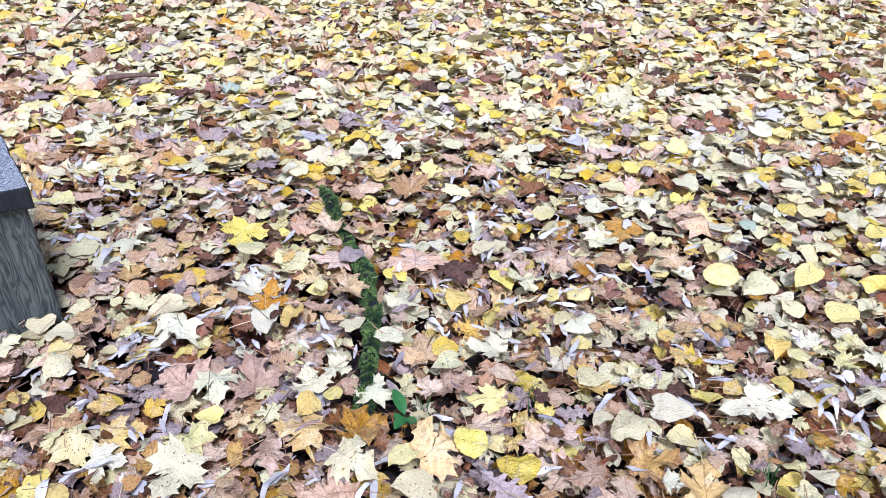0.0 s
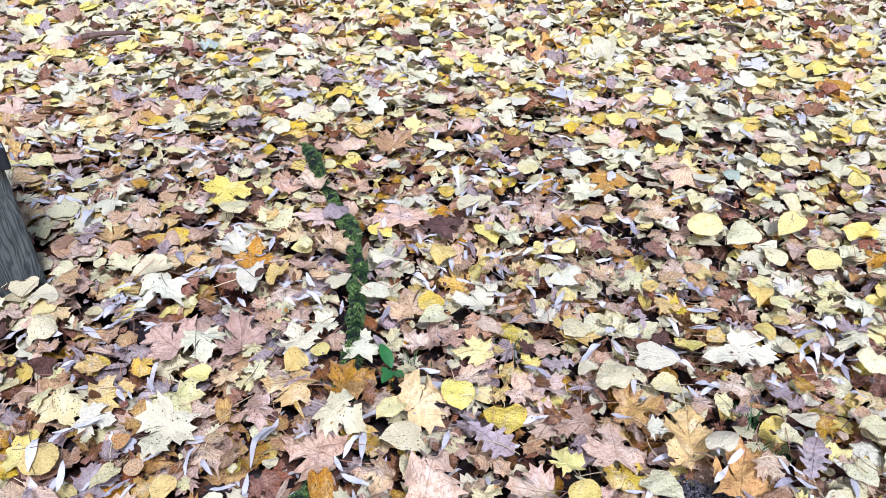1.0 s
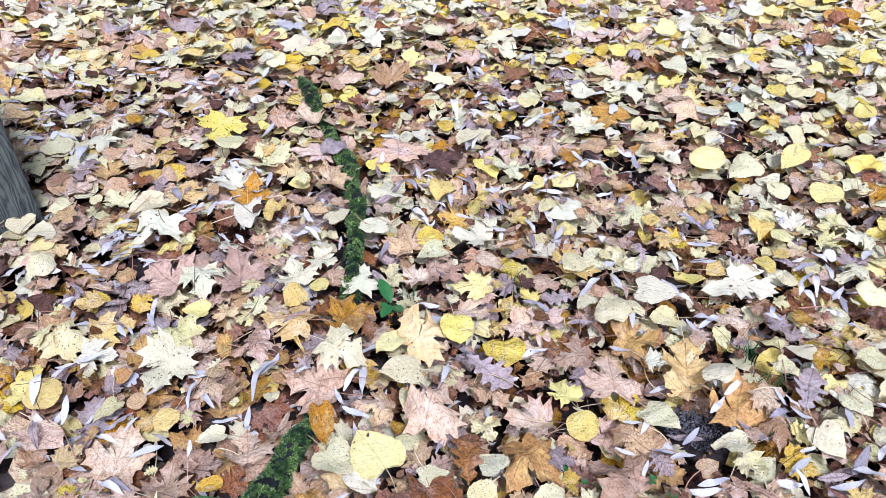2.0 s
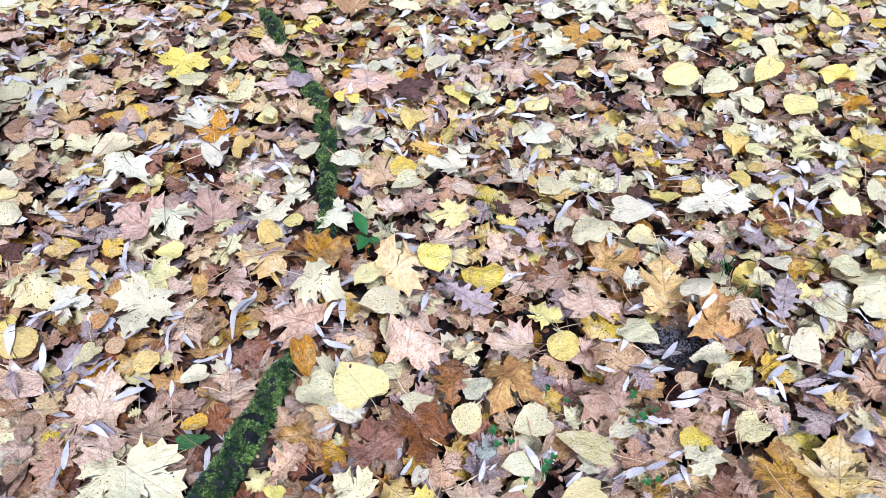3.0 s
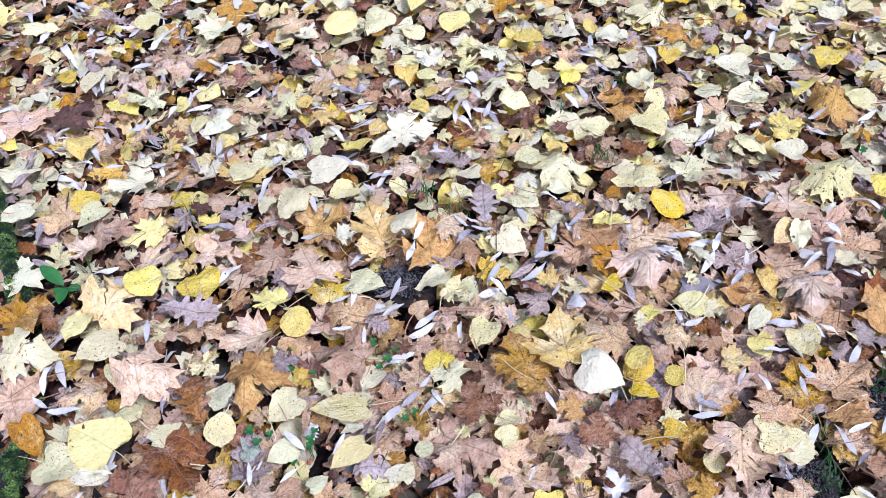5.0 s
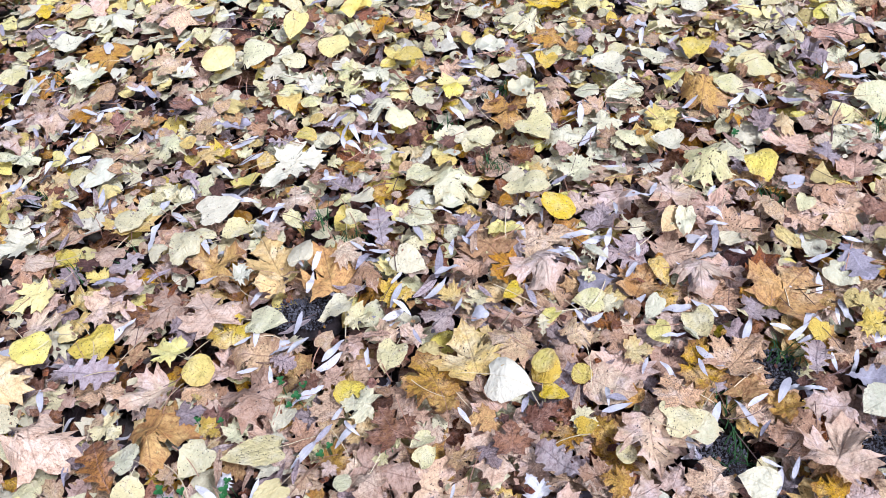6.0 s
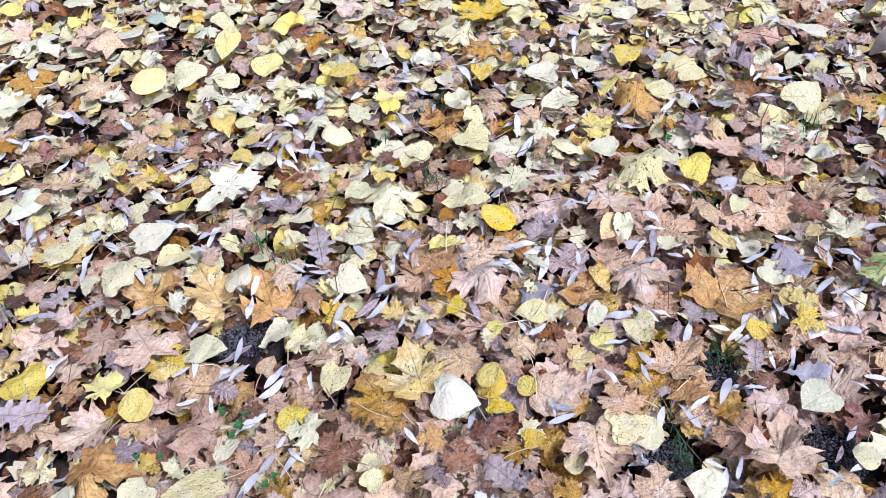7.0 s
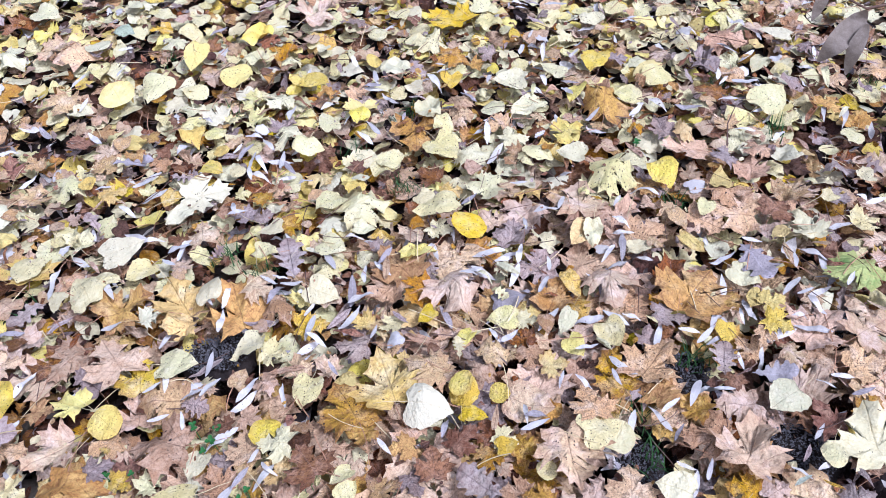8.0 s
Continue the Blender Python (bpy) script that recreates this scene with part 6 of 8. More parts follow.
lay("maple", 0.967, 0.844, 14, 0.053, "peach", 0.016)
lay("maple", 0.646, 0.863, 88, 0.054, "tan", 0.016)
lay("maple", 1.019, 1.099, -129, 0.049, "cream", 0.016)
lay("maple", 0.809, 1.165, 10, 0.047, "ochre", 0.016)
lay("heart", 0.825, 1.079, -72, 0.035, "peach", 0.022, width=0.88)
lay("heart", 0.896, 1.076, 106, 0.051, "peach", 0.022, width=0.70)
lay("maple", 0.580, 1.108, -69, 0.045, "pink", 0.016)
lay("heart", -0.591, 0.905, 151, 0.060, "cream", 0.022, width=0.70)
lay("round", -0.470, 0.881, 150, 0.051, "yellow", 0.028)
lay("maple", -0.537, 0.813, -2, 0.106, "peach", 0.016)
lay("maple", -0.307, 0.815, 12, 0.079, "peach", 0.028, width=1.10)
lay("heart", -0.378, 0.842, 114, 0.053, "cream", 0.026, width=0.80)
lay("maple", -0.623, 0.804, -43, 0.052, "gold", 0.016)
lay("round", -0.357, 0.746, 102, 0.048, "gold", 0.023, width=0.70)
lay("maple", -0.373, 0.789, -86, 0.049, "tan", 0.016)
lay("maple", -0.435, 0.715, -19, 0.045, "gold", 0.016)
lay("maple", -0.487, 0.637, 149, 0.082, "cream", 0.028, width=1.10)
lay("maple", -0.408, 0.635, -120, 0.122, "cream", 0.034, variant=1)
lay("heart", -0.355, 0.706, -77, 0.054, "green", 0.030, width=0.60)
lay("maple", -0.526, 0.714, 73, 0.082, "peach", 0.016)
lay("oak", -0.200, 0.645, -44, 0.094, "tan", 0.030, width=1.19)
lay("maple", -0.201, 0.740, 51, 0.077, "tan", 0.016)
lay("heart", -0.145, 0.790, -134, 0.088, "cream", 0.028, width=0.90)
lay("heart", -0.140, 0.750, 67, 0.059, "gold", 0.022, width=0.70)
lay("maple", -0.182, 0.703, 91, 0.062, "orange", 0.016)
lay("heart", -0.181, 0.869, -163, 0.084, "ochre", 0.030, width=0.60)
lay("maple", -0.241, 0.641, 41, 0.045, "lemon", 0.016, width=0.92)
lay("heart", -0.208, 0.609, 74, 0.035, "lemon", 0.022, width=0.87)
lay("maple", -0.244, 0.593, -67, 0.053, "brown", 0.016)
lay("maple", -0.284, 0.889, -132, 0.059, "brown", 0.016)
lay("maple", -0.439, 0.910, -31, 0.050, "tan", 0.016)
lay("maple", -0.586, 0.695, 26, 0.073, "tan", 0.016)
lay("maple", -0.434, 0.753, -3, 0.078, "tan", 0.016)
lay("maple", -0.407, 0.793, -152, 0.049, "tan", 0.016)
lay("round", -0.137, 0.712, -66, 0.039, "peach", 0.023)
lay("heart", -0.079, 0.803, 36, 0.095, "lemon", 0.038, width=1.15, variant=0)
lay("round", -0.024, 0.835, -136, 0.045, "cream", 0.026)
lay("heart", -0.097, 0.751, -124, 0.059, "white", 0.026, width=0.90)
lay("maple", -0.047, 0.682, 5, 0.077, "brown", 0.030, width=1.20)
lay("maple", 0.027, 0.694, -169, 0.113, "brown", 0.028, width=0.95)
lay("heart", 0.030, 0.760, -86, 0.067, "white", 0.026, width=0.70)
lay("oak", 0.088, 0.787, -3, 0.117, "brown", 0.034, variant=0)
lay("heart", 0.126, 0.778, 34, 0.059, "white", 0.030, width=0.90)
lay("maple", 0.184, 0.777, 140, 0.102, "ochre", 0.028)
lay("round", 0.107, 0.714, -62, 0.053, "cream", 0.036, variant=2)
lay("heart", 0.219, 0.703, 102, 0.063, "cream", 0.036, width=1.05, variant=0)
lay("heart", 0.187, 0.630, 90, 0.050, "cream", 0.034, variant=1)
lay("heart", 0.304, 0.655, 70, 0.095, "cream", 0.036, width=0.75, variant=0)
lay("heart", 0.283, 0.573, 102, 0.068, "lemon", 0.034, width=0.80, variant=0)
lay("heart", 0.235, 0.760, 167, 0.050, "cream", 0.022, width=0.60)
lay("maple", 0.261, 0.751, -155, 0.045, "gold", 0.016, width=0.86)
lay("maple", 0.344, 0.761, 47, 0.097, "tan", 0.026, width=1.10)
lay("maple", 0.300, 0.717, -105, 0.047, "cream", 0.016)
lay("heart", 0.370, 0.692, 121, 0.049, "cream", 0.022)
lay("maple", 0.066, 0.639, -54, 0.069, "peach", 0.016)
lay("maple", 0.093, 0.554, -12, 0.090, "peach", 0.028, width=1.10)
lay("maple", 0.029, 0.560, -7, 0.081, "lemon", 0.026)
lay("maple", -0.084, 0.606, 54, 0.066, "cream", 0.028, width=1.10)
lay("maple", -0.022, 0.569, 64, 0.054, "peach", 0.016)
lay("maple", -0.012, 0.606, -13, 0.050, "gold", 0.016)
lay("maple", 0.023, 0.647, -84, 0.045, "gold", 0.016, width=0.91)
lay("heart", 0.025, 0.620, 150, 0.035, "white", 0.022, width=0.79)
lay("heart", 0.218, 0.553, -81, 0.035, "white", 0.022, width=0.89)
lay("heart", -0.070, 0.704, -69, 0.035, "peach", 0.022, width=0.61)
lay("oak", 0.296, 0.540, -105, 0.067, "mauve", 0.020, width=1.10)
lay("maple", 0.136, 0.594, -51, 0.050, "tan", 0.016)
lay("maple", 0.305, 0.517, -73, 0.052, "cream", 0.016)
lay("maple", 0.233, 0.530, -88, 0.051, "peach", 0.016)
lay("maple", -0.029, 0.755, 64, 0.050, "tan", 0.016)
lay("oak", 0.422, 0.792, -153, 0.062, "mauve", 0.020)
lay("round", 0.486, 0.656, -44, 0.058, "yellow", 0.028)
lay("maple", 0.485, 0.623, 41, 0.061, "cream", 0.036, variant=2)
lay("maple", 0.450, 0.665, -28, 0.064, "peach", 0.016)
lay("maple", 0.504, 0.559, -5, 0.066, "brown", 0.034, width=1.25, variant=2)
lay("maple", 0.621, 0.603, -13, 0.101, "orange", 0.026, width=1.05)
lay("maple", 0.702, 0.593, -24, 0.118, "gold", 0.028, width=1.05)
lay("maple", 0.765, 0.560, 24, 0.079, "peach", 0.030)
lay("heart", 0.711, 0.500, -142, 0.078, "white", 0.030)
lay("round", 0.783, 0.494, -174, 0.041, "yellow", 0.030, width=1.10)
lay("heart", 0.584, 0.675, 123, 0.062, "cream", 0.030)
lay("maple", 0.602, 0.729, -42, 0.057, "peach", 0.016)
lay("maple", 0.704, 0.698, 44, 0.064, "mauve", 0.016)
lay("maple", 0.784, 0.687, 82, 0.045, "cream", 0.016, width=0.91)
lay("heart", 0.848, 0.654, 89, 0.040, "yellow", 0.022, width=0.80)
lay("maple", 0.876, 0.703, 94, 0.075, "ochre", 0.016)
lay("maple", 0.659, 0.505, 4, 0.050, "pink", 0.016)
lay("heart", 0.532, 0.506, 88, 0.042, "cream", 0.030, width=0.80)
lay("heart", 0.523, 0.484, -85, 0.039, "cream", 0.022)
lay("round", 0.390, 0.527, -73, 0.031, "white", 0.023)
lay("heart", 0.334, 0.514, -79, 0.035, "white", 0.022, width=0.76)
lay("heart", 0.350, 0.504, -49, 0.035, "white", 0.022, width=0.80)
lay("maple", 0.604, 0.556, 54, 0.060, "ochre", 0.016)
lay("maple", 0.421, 0.512, 30, 0.056, "tan", 0.016)
lay("round", 0.672, 0.537, -72, 0.031, "tan", 0.023)
lay("maple", 0.464, 0.589, 92, 0.054, "gold", 0.016)
lay("maple", 0.383, 0.645, -10, 0.054, "tan", 0.016)
lay("maple", 0.540, 0.744, 66, 0.045, "pink", 0.016, width=0.93)
lay("maple", 0.447, 0.724, 59, 0.045, "tan", 0.016)
lay("maple", 0.636, 0.480, 56, 0.045, "ochre", 0.016, width=0.89)
lay("maple", 0.751, 0.734, 25, 0.047, "gold", 0.016)
lay("willow", -0.302, 1.008, 159, 0.081, "silver", 0.032)
lay("willow", -0.311, 0.981, 155, 0.081, "silver", 0.032)
lay("willow", -0.624, 1.095, -145, 0.053, "silver", 0.032)
lay("willow", -0.603, 1.093, -145, 0.035, "silver", 0.032, width=0.92)
lay("willow", -0.436, 0.936, 165, 0.060, "silver", 0.032)
lay("willow", -0.405, 0.920, -139, 0.050, "silver", 0.032)
lay("willow", -0.489, 0.805, -59, 0.061, "silver", 0.032)
lay("willow", -0.410, 0.814, -169, 0.037, "silver", 0.032)
lay("willow", -0.363, 0.872, -79, 0.049, "silver", 0.032)
lay("willow", -0.402, 0.683, -49, 0.047, "silver", 0.032)
lay("willow", 0.221, 1.035, -71, 0.057, "silver", 0.032)
lay("willow", 0.271, 0.595, -50, 0.043, "silver", 0.032)
lay("willow", 0.546, 0.691, -29, 0.049, "silver", 0.032)
lay("willow", 0.661, 0.755, -171, 0.051, "silver", 0.032)
lay("willow", 0.514, 0.584, 58, 0.035, "silver", 0.032)
lay("willow", 0.613, 0.501, 175, 0.041, "silver", 0.032)
lay("willow", 0.313, 1.404, -30, 0.058, "silver", 0.032)
lay("heart", 1.586, 1.009, 34, 0.094, "white", 0.032, width=0.90)
lay("heart", 1.490, 1.054, 41, 0.081, "white", 0.030, width=0.90)
lay("round", 1.559, 1.092, -116, 0.045, "cream", 0.023)
lay("heart", 1.328, 1.316, 102, 0.070, "white", 0.022)
lay("maple", 1.593, 1.398, 7, 0.130, "yellow", 0.016)
lay("maple", 1.483, 1.341, -54, 0.085, "cream", 0.016)
lay("maple", 1.458, 1.260, 72, 0.086, "orange", 0.016)
lay("heart", 1.643, 1.295, 83, 0.072, "cream", 0.022)
lay("heart", 1.694, 1.354, -147, 0.082, "white", 0.022)
lay("heart", 1.391, 1.171, 133, 0.077, "yellow", 0.022, width=0.80)
lay("heart", 1.308, 1.218, 49, 0.049, "cream", 0.022)
lay("maple", 1.361, 1.096, -93, 0.070, "tan", 0.016)
lay("heart", 1.269, 1.118, 155, 0.078, "cream", 0.028, width=0.90)
lay("heart", 1.245, 1.035, -65, 0.050, "cream", 0.022)
lay("heart", 1.190, 0.981, 171, 0.089, "cream", 0.034, variant=2)
lay("maple", 1.238, 0.936, -44, 0.082, "white", 0.016)
lay("maple", 1.197, 1.084, 141, 0.127, "orange", 0.016, width=0.90)
lay("maple", 1.118, 0.947, 35, 0.054, "brown", 0.016)
lay("heart", 1.075, 1.037, 36, 0.062, "cream", 0.030)
lay("heart", 1.452, 0.963, 77, 0.090, "white", 0.022, width=0.80)
lay("maple", 1.358, 0.965, 70, 0.065, "pink", 0.016)
lay("maple", 1.340, 0.897, -115, 0.063, "white", 0.016)
lay("heart", 1.340, 0.823, -156, 0.068, "cream", 0.022)
lay("maple", 1.442, 0.829, 115, 0.073, "yellow", 0.016)
lay("heart", 1.380, 0.757, 28, 0.065, "white", 0.032)
lay("maple", 1.298, 0.853, 88, 0.060, "tan", 0.016)
lay("round", 1.832, 1.086, -125, 0.074, "white", 0.030, width=0.90)
lay("heart", 1.937, 1.089, 88, 0.063, "cream", 0.022)
lay("heart", 1.936, 0.980, 26, 0.065, "lemon", 0.022, width=0.80)
lay("heart", 2.028, 0.979, 77, 0.062, "cream", 0.022)
lay("maple", 2.031, 0.784, -158, 0.104, "tan", 0.016)
lay("heart", 2.124, 0.697, 20, 0.079, "white", 0.030, width=0.80)
lay("heart", 2.046, 0.709, -162, 0.041, "yellow", 0.022)
lay("heart", 1.895, 0.816, 153, 0.063, "cream", 0.030, width=0.90)
lay("maple", 1.900, 0.766, -55, 0.097, "mauve", 0.016, width=0.80)
lay("heart", 1.710, 0.968, 116, 0.088, "yellow", 0.022, width=0.90)
lay("heart", 1.769, 0.849, 83, 0.083, "lemon", 0.022, width=0.70)
lay("round", 1.762, 0.811, 102, 0.074, "cream", 0.026)
lay("round", 1.642, 0.810, -177, 0.068, "cream", 0.030)
lay("maple", 1.586, 0.833, -56, 0.118, "orange", 0.016, width=0.90)
lay("heart", 1.552, 0.899, 106, 0.050, "lemon", 0.022)
lay("heart", 1.865, 0.560, -94, 0.088, "cream", 0.030, width=1.10)
lay("heart", 1.964, 0.561, -51, 0.087, "mauve", 0.022, width=0.70)
lay("maple", 1.808, 0.684, 17, 0.071, "brown", 0.016)
lay("maple", 1.605, 0.676, -27, 0.070, "mauve", 0.016)
lay("maple", 1.585, 0.598, 49, 0.103, "pink", 0.016)
lay("heart", 1.707, 0.419, -170, 0.062, "white", 0.030, width=0.90)
lay("maple", 1.689, 0.481, 67, 0.061, "tan", 0.016)
lay("maple", 1.623, 0.522, -62, 0.070, "mauve", 0.016, width=0.80)
lay("heart", 1.473, 0.577, 155, 0.072, "yellow", 0.030)
lay("heart", 1.540, 0.477, -56, 0.080, "yellow", 0.022, width=0.60)
lay("maple", 1.398, 0.650, -143, 0.104, "cream", 0.016, width=0.80)
lay("maple", 1.303, 0.732, -107, 0.050, "white", 0.016)
lay("heart", 1.475, 0.655, -172, 0.057, "cream", 0.022)
lay("heart", 1.867, 0.353, 100, 0.057, "white", 0.022)
lay("oak", 1.756, 0.326, -124, 0.080, "mauve", 0.020, width=1.10)
lay("heart", 1.776, 0.270, 174, 0.042, "white", 0.022)
lay("heart", 1.795, 0.367, -77, 0.043, "cream", 0.022)
lay("maple", 1.962, 0.458, -97, 0.066, "ochre", 0.016)
lay("maple", 1.948, 0.378, -79, 0.065, "ochre", 0.016)
lay("heart", 1.683, 0.637, -100, 0.035, "lemon", 0.022, width=0.83)
lay("heart", 1.736, 0.519, -149, 0.040, "peach", 0.022, width=0.60)
lay("maple", 1.725, 0.587, 0, 0.053, "peach", 0.016)
lay("maple", 1.625, 0.630, -89, 0.045, "gold", 0.016)
lay("maple", 2.216, 0.690, -140, 0.076, "tan", 0.016)
lay("maple", 2.189, 0.605, -15, 0.064, "pink", 0.016)
lay("maple", 2.202, 0.818, -2, 0.053, "orange", 0.016)
lay("heart", 2.340, 0.651, -104, 0.047, "lemon", 0.022)
lay("maple", 2.376, 0.588, -155, 0.085, "white", 0.016)
lay("maple", 2.144, 0.441, -27, 0.061, "peach", 0.016)
lay("maple", 1.542, 0.275, -35, 0.074, "cream", 0.028)
lay("heart", 1.490, 0.305, 74, 0.040, "yellow", 0.028)
lay("oak", 1.389, 0.305, 160, 0.098, "slate", 0.028, width=1.19)
lay("maple", 1.491, 0.156, 58, 0.107, "lime", 0.034, width=0.90, variant=2)
lay("maple", 1.242, 0.337, -81, 0.110, "orange", 0.032, width=1.20)
lay("maple", 1.254, 0.390, -42, 0.086, "brown", 0.016)
lay("maple", 1.141, 0.456, 136, 0.078, "pink", 0.026, width=1.30)
lay("maple", 1.283, 0.656, -46, 0.092, "pink", 0.016, width=1.20)
lay("maple", 1.312, 0.496, -95, 0.085, "pink", 0.016)
lay("heart", 1.223, 0.567, 128, 0.072, "cream", 0.030, width=0.60)
lay("heart", 1.213, 0.585, 97, 0.076, "gold", 0.022, width=0.80)
lay("maple", 1.398, 0.498, -154, 0.050, "peach", 0.016)
lay("heart", 1.384, 0.474, 148, 0.063, "peach", 0.028, width=0.70)
lay("maple", 1.482, 0.409, 29, 0.112, "pink", 0.016, width=0.90)
lay("maple", 1.521, 0.440, -141, 0.079, "tan", 0.016)
lay("heart", 1.265, 0.479, -128, 0.057, "cream", 0.022, width=0.60)
lay("heart", 1.346, 0.296, -174, 0.063, "cream", 0.022, width=0.90)
lay("heart", 1.347, 0.416, 179, 0.067, "gold", 0.022, width=0.40)
lay("maple", 1.329, 0.221, -109, 0.053, "yellow", 0.028)
lay("maple", 1.288, 0.188, -169, 0.054, "yellow", 0.030)
lay("heart", 1.316, 0.248, 94, 0.045, "yellow", 0.022)
lay("heart", 1.211, 0.245, 124, 0.042, "yellow", 0.022)
lay("oak", 1.150, 0.210, -58, 0.084, "mauve", 0.030, width=1.10)
lay("maple", 1.344, 0.136, -97, 0.097, "pink", 0.016, width=1.10)
lay("maple", 1.399, 0.071, -103, 0.080, "pink", 0.016, width=1.10)
lay("maple", 1.552, 0.347, -85, 0.070, "brown", 0.016)
lay("maple", 1.634, 0.361, -88, 0.075, "peach", 0.016)
lay("maple", 1.655, 0.207, -116, 0.060, "cream", 0.016)
lay("heart", 1.060, 0.386, 156, 0.060, "cream", 0.028)
lay("heart", 1.019, 0.458, 108, 0.051, "white", 0.028, width=0.70)
lay("heart", 0.994, 0.416, 167, 0.046, "lemon", 0.022)
lay("maple", 1.170, 0.338, -145, 0.067, "mauve", 0.016, width=0.80)
lay("maple", 1.063, 0.524, -67, 0.086, "orange", 0.016)
lay("heart", 1.099, 0.514, 156, 0.066, "gold", 0.022, width=0.60)
lay("heart", 0.860, 0.566, 104, 0.060, "lemon", 0.022, width=0.60)
lay("round", 0.778, 0.482, -53, 0.052, "yellow", 0.028)
lay("heart", 0.765, 0.445, -147, 0.047, "yellow", 0.022, width=0.80)
lay("round", 0.823, 0.441, -142, 0.037, "yellow", 0.028)
lay("maple", 0.851, 0.527, 12, 0.051, "mauve", 0.016)
lay("oak", 0.683, 0.338, 14, 0.083, "mauve", 0.030, width=1.19)
lay("maple", 0.658, 0.426, -38, 0.059, "brown", 0.016)
lay("heart", 0.764, 0.364, -119, 0.037, "yellow", 0.022)
lay("maple", 0.827, 0.494, -12, 0.051, "tan", 0.016)
lay("maple", 0.723, 0.425, -89, 0.055, "brown", 0.016)
lay("maple", 0.876, 0.502, -104, 0.056, "peach", 0.016)
lay("heart", 0.942, 0.545, 48, 0.057, "cream", 0.030, width=0.90)
lay("round", 1.062, 0.762, 136, 0.071, "yellow", 0.036, width=1.10, variant=2)
lay("heart", 1.054, 0.850, 64, 0.095, "cream", 0.030, width=0.75)
lay("round", 0.959, 0.819, -91, 0.041, "peach", 0.023)
lay("heart", 0.940, 0.774, 65, 0.065, "lemon", 0.022, width=0.50)
lay("maple", 1.175, 0.834, 56, 0.082, "white", 0.016)
lay("maple", 1.018, 0.804, -159, 0.053, "white", 0.016)
lay("maple", 0.925, 0.658, 161, 0.094, "pink", 0.016, width=1.20)
lay("heart", 0.888, 0.272, -114, 0.071, "cream", 0.034, variant=0)
lay("round", 0.901, 0.246, -76, 0.060, "cream", 0.030)
lay("maple", 0.915, 0.313, -28, 0.068, "peach", 0.038, width=1.10, variant=0)
lay("maple", 0.823, 0.275, 145, 0.099, "pink", 0.030, width=1.10)
lay("maple", 0.859, 0.181, -49, 0.068, "peach", 0.016, width=1.10)
lay("heart", 0.898, 0.126, 24, 0.058, "cream", 0.036, width=1.15, variant=1)
lay("maple", 1.042, 0.085, -72, 0.098, "pink", 0.030, width=1.10)
lay("maple", 1.097, 0.147, 50, 0.075, "pink", 0.016)
lay("maple", 1.014, 0.148, 39, 0.076, "tan", 0.016)
lay("heart", 1.161, 0.096, 77, 0.066, "white", 0.034, width=1.10, variant=0)
lay("maple", 1.197, -0.038, -42, 0.105, "cream", 0.030, width=1.10)
lay("round", 1.125, -0.010, 117, 0.046, "cream", 0.030, width=0.90)
lay("maple", 1.042, 0.195, 5, 0.056, "ochre", 0.016)
lay("maple", 1.030, 0.251, -73, 0.064, "ochre", 0.016)
lay("maple", 1.127, 0.179, -2, 0.045, "brown", 0.016)
lay("maple", 1.001, 0.329, -19, 0.084, "orange", 0.016)
lay("maple", 1.066, 0.299, -83, 0.096, "peach", 0.016)
lay("maple", 1.190, 0.031, -22, 0.064, "brown", 0.016)
lay("maple", 0.979, 0.056, 32, 0.052, "ochre", 0.016)
lay("maple", 1.153, -0.054, 157, 0.048, "tan", 0.016)
lay("maple", 1.324, 0.038, -126, 0.067, "peach", 0.016)
lay("oak", 1.196, 0.141, -138, 0.078, "slate", 0.020)
lay("maple", 0.940, 0.417, -128, 0.048, "gold", 0.016)
lay("round", 0.779, 0.289, -94, 0.035, "cream", 0.023)
lay("willow", 0.939, 0.140, -161, 0.035, "silver", 0.032, width=0.86)
lay("willow", 0.957, 0.107, -64, 0.037, "silver", 0.032)
lay("willow", 1.207, 0.172, 119, 0.038, "silver", 0.032)
lay("willow", 1.235, 0.062, 21, 0.035, "silver", 0.032, width=0.72)
lay("willow", 1.721, 0.529, 32, 0.046, "silver", 0.032)
lay("willow", 1.747, 0.466, -93, 0.050, "silver", 0.032)
lay("willow", 1.455, 0.146, -79, 0.041, "silver", 0.050)
lay("willow", 1.256, 0.244, 137, 0.035, "silver", 0.032, width=0.80)
lay("willow", 1.441, 0.245, -54, 0.043, "silver", 0.032)
lay("willow", 1.283, 0.547, -172, 0.048, "silver", 0.032)
lay("willow", 1.265, 0.055, -141, 0.041, "silver", 0.032)
lay("maple", -1.527, 2.928, 8, 0.125, "lemon", 0.016)
lay("maple", -1.626, 2.934, 7, 0.095, "peach", 0.016)
lay("maple", -1.512, 2.721, 62, 0.107, "white", 0.016)
lay("heart", -1.364, 2.547, 104, 0.095, "white", 0.022, width=0.90)
lay("maple", -1.306, 2.585, 108, 0.077, "cream", 0.016)
lay("heart", -1.210, 2.586, 114, 0.082, "lemon", 0.030)
lay("round", -1.182, 2.442, -22, 0.066, "peach", 0.034, variant=1)
lay("maple", -1.093, 2.511, -19, 0.091, "mauve", 0.026)
lay("maple", -1.250, 2.461, 115, 0.104, "peach", 0.016)
lay("maple", -0.863, 2.281, 112, 0.086, "white", 0.028, width=1.10)
lay("heart", -1.033, 2.745, -74, 0.057, "white", 0.022)
lay("heart", -0.894, 2.757, -59, 0.067, "white", 0.022)
lay("oak", -0.791, 2.560, 172, 0.108, "mauve", 0.030)
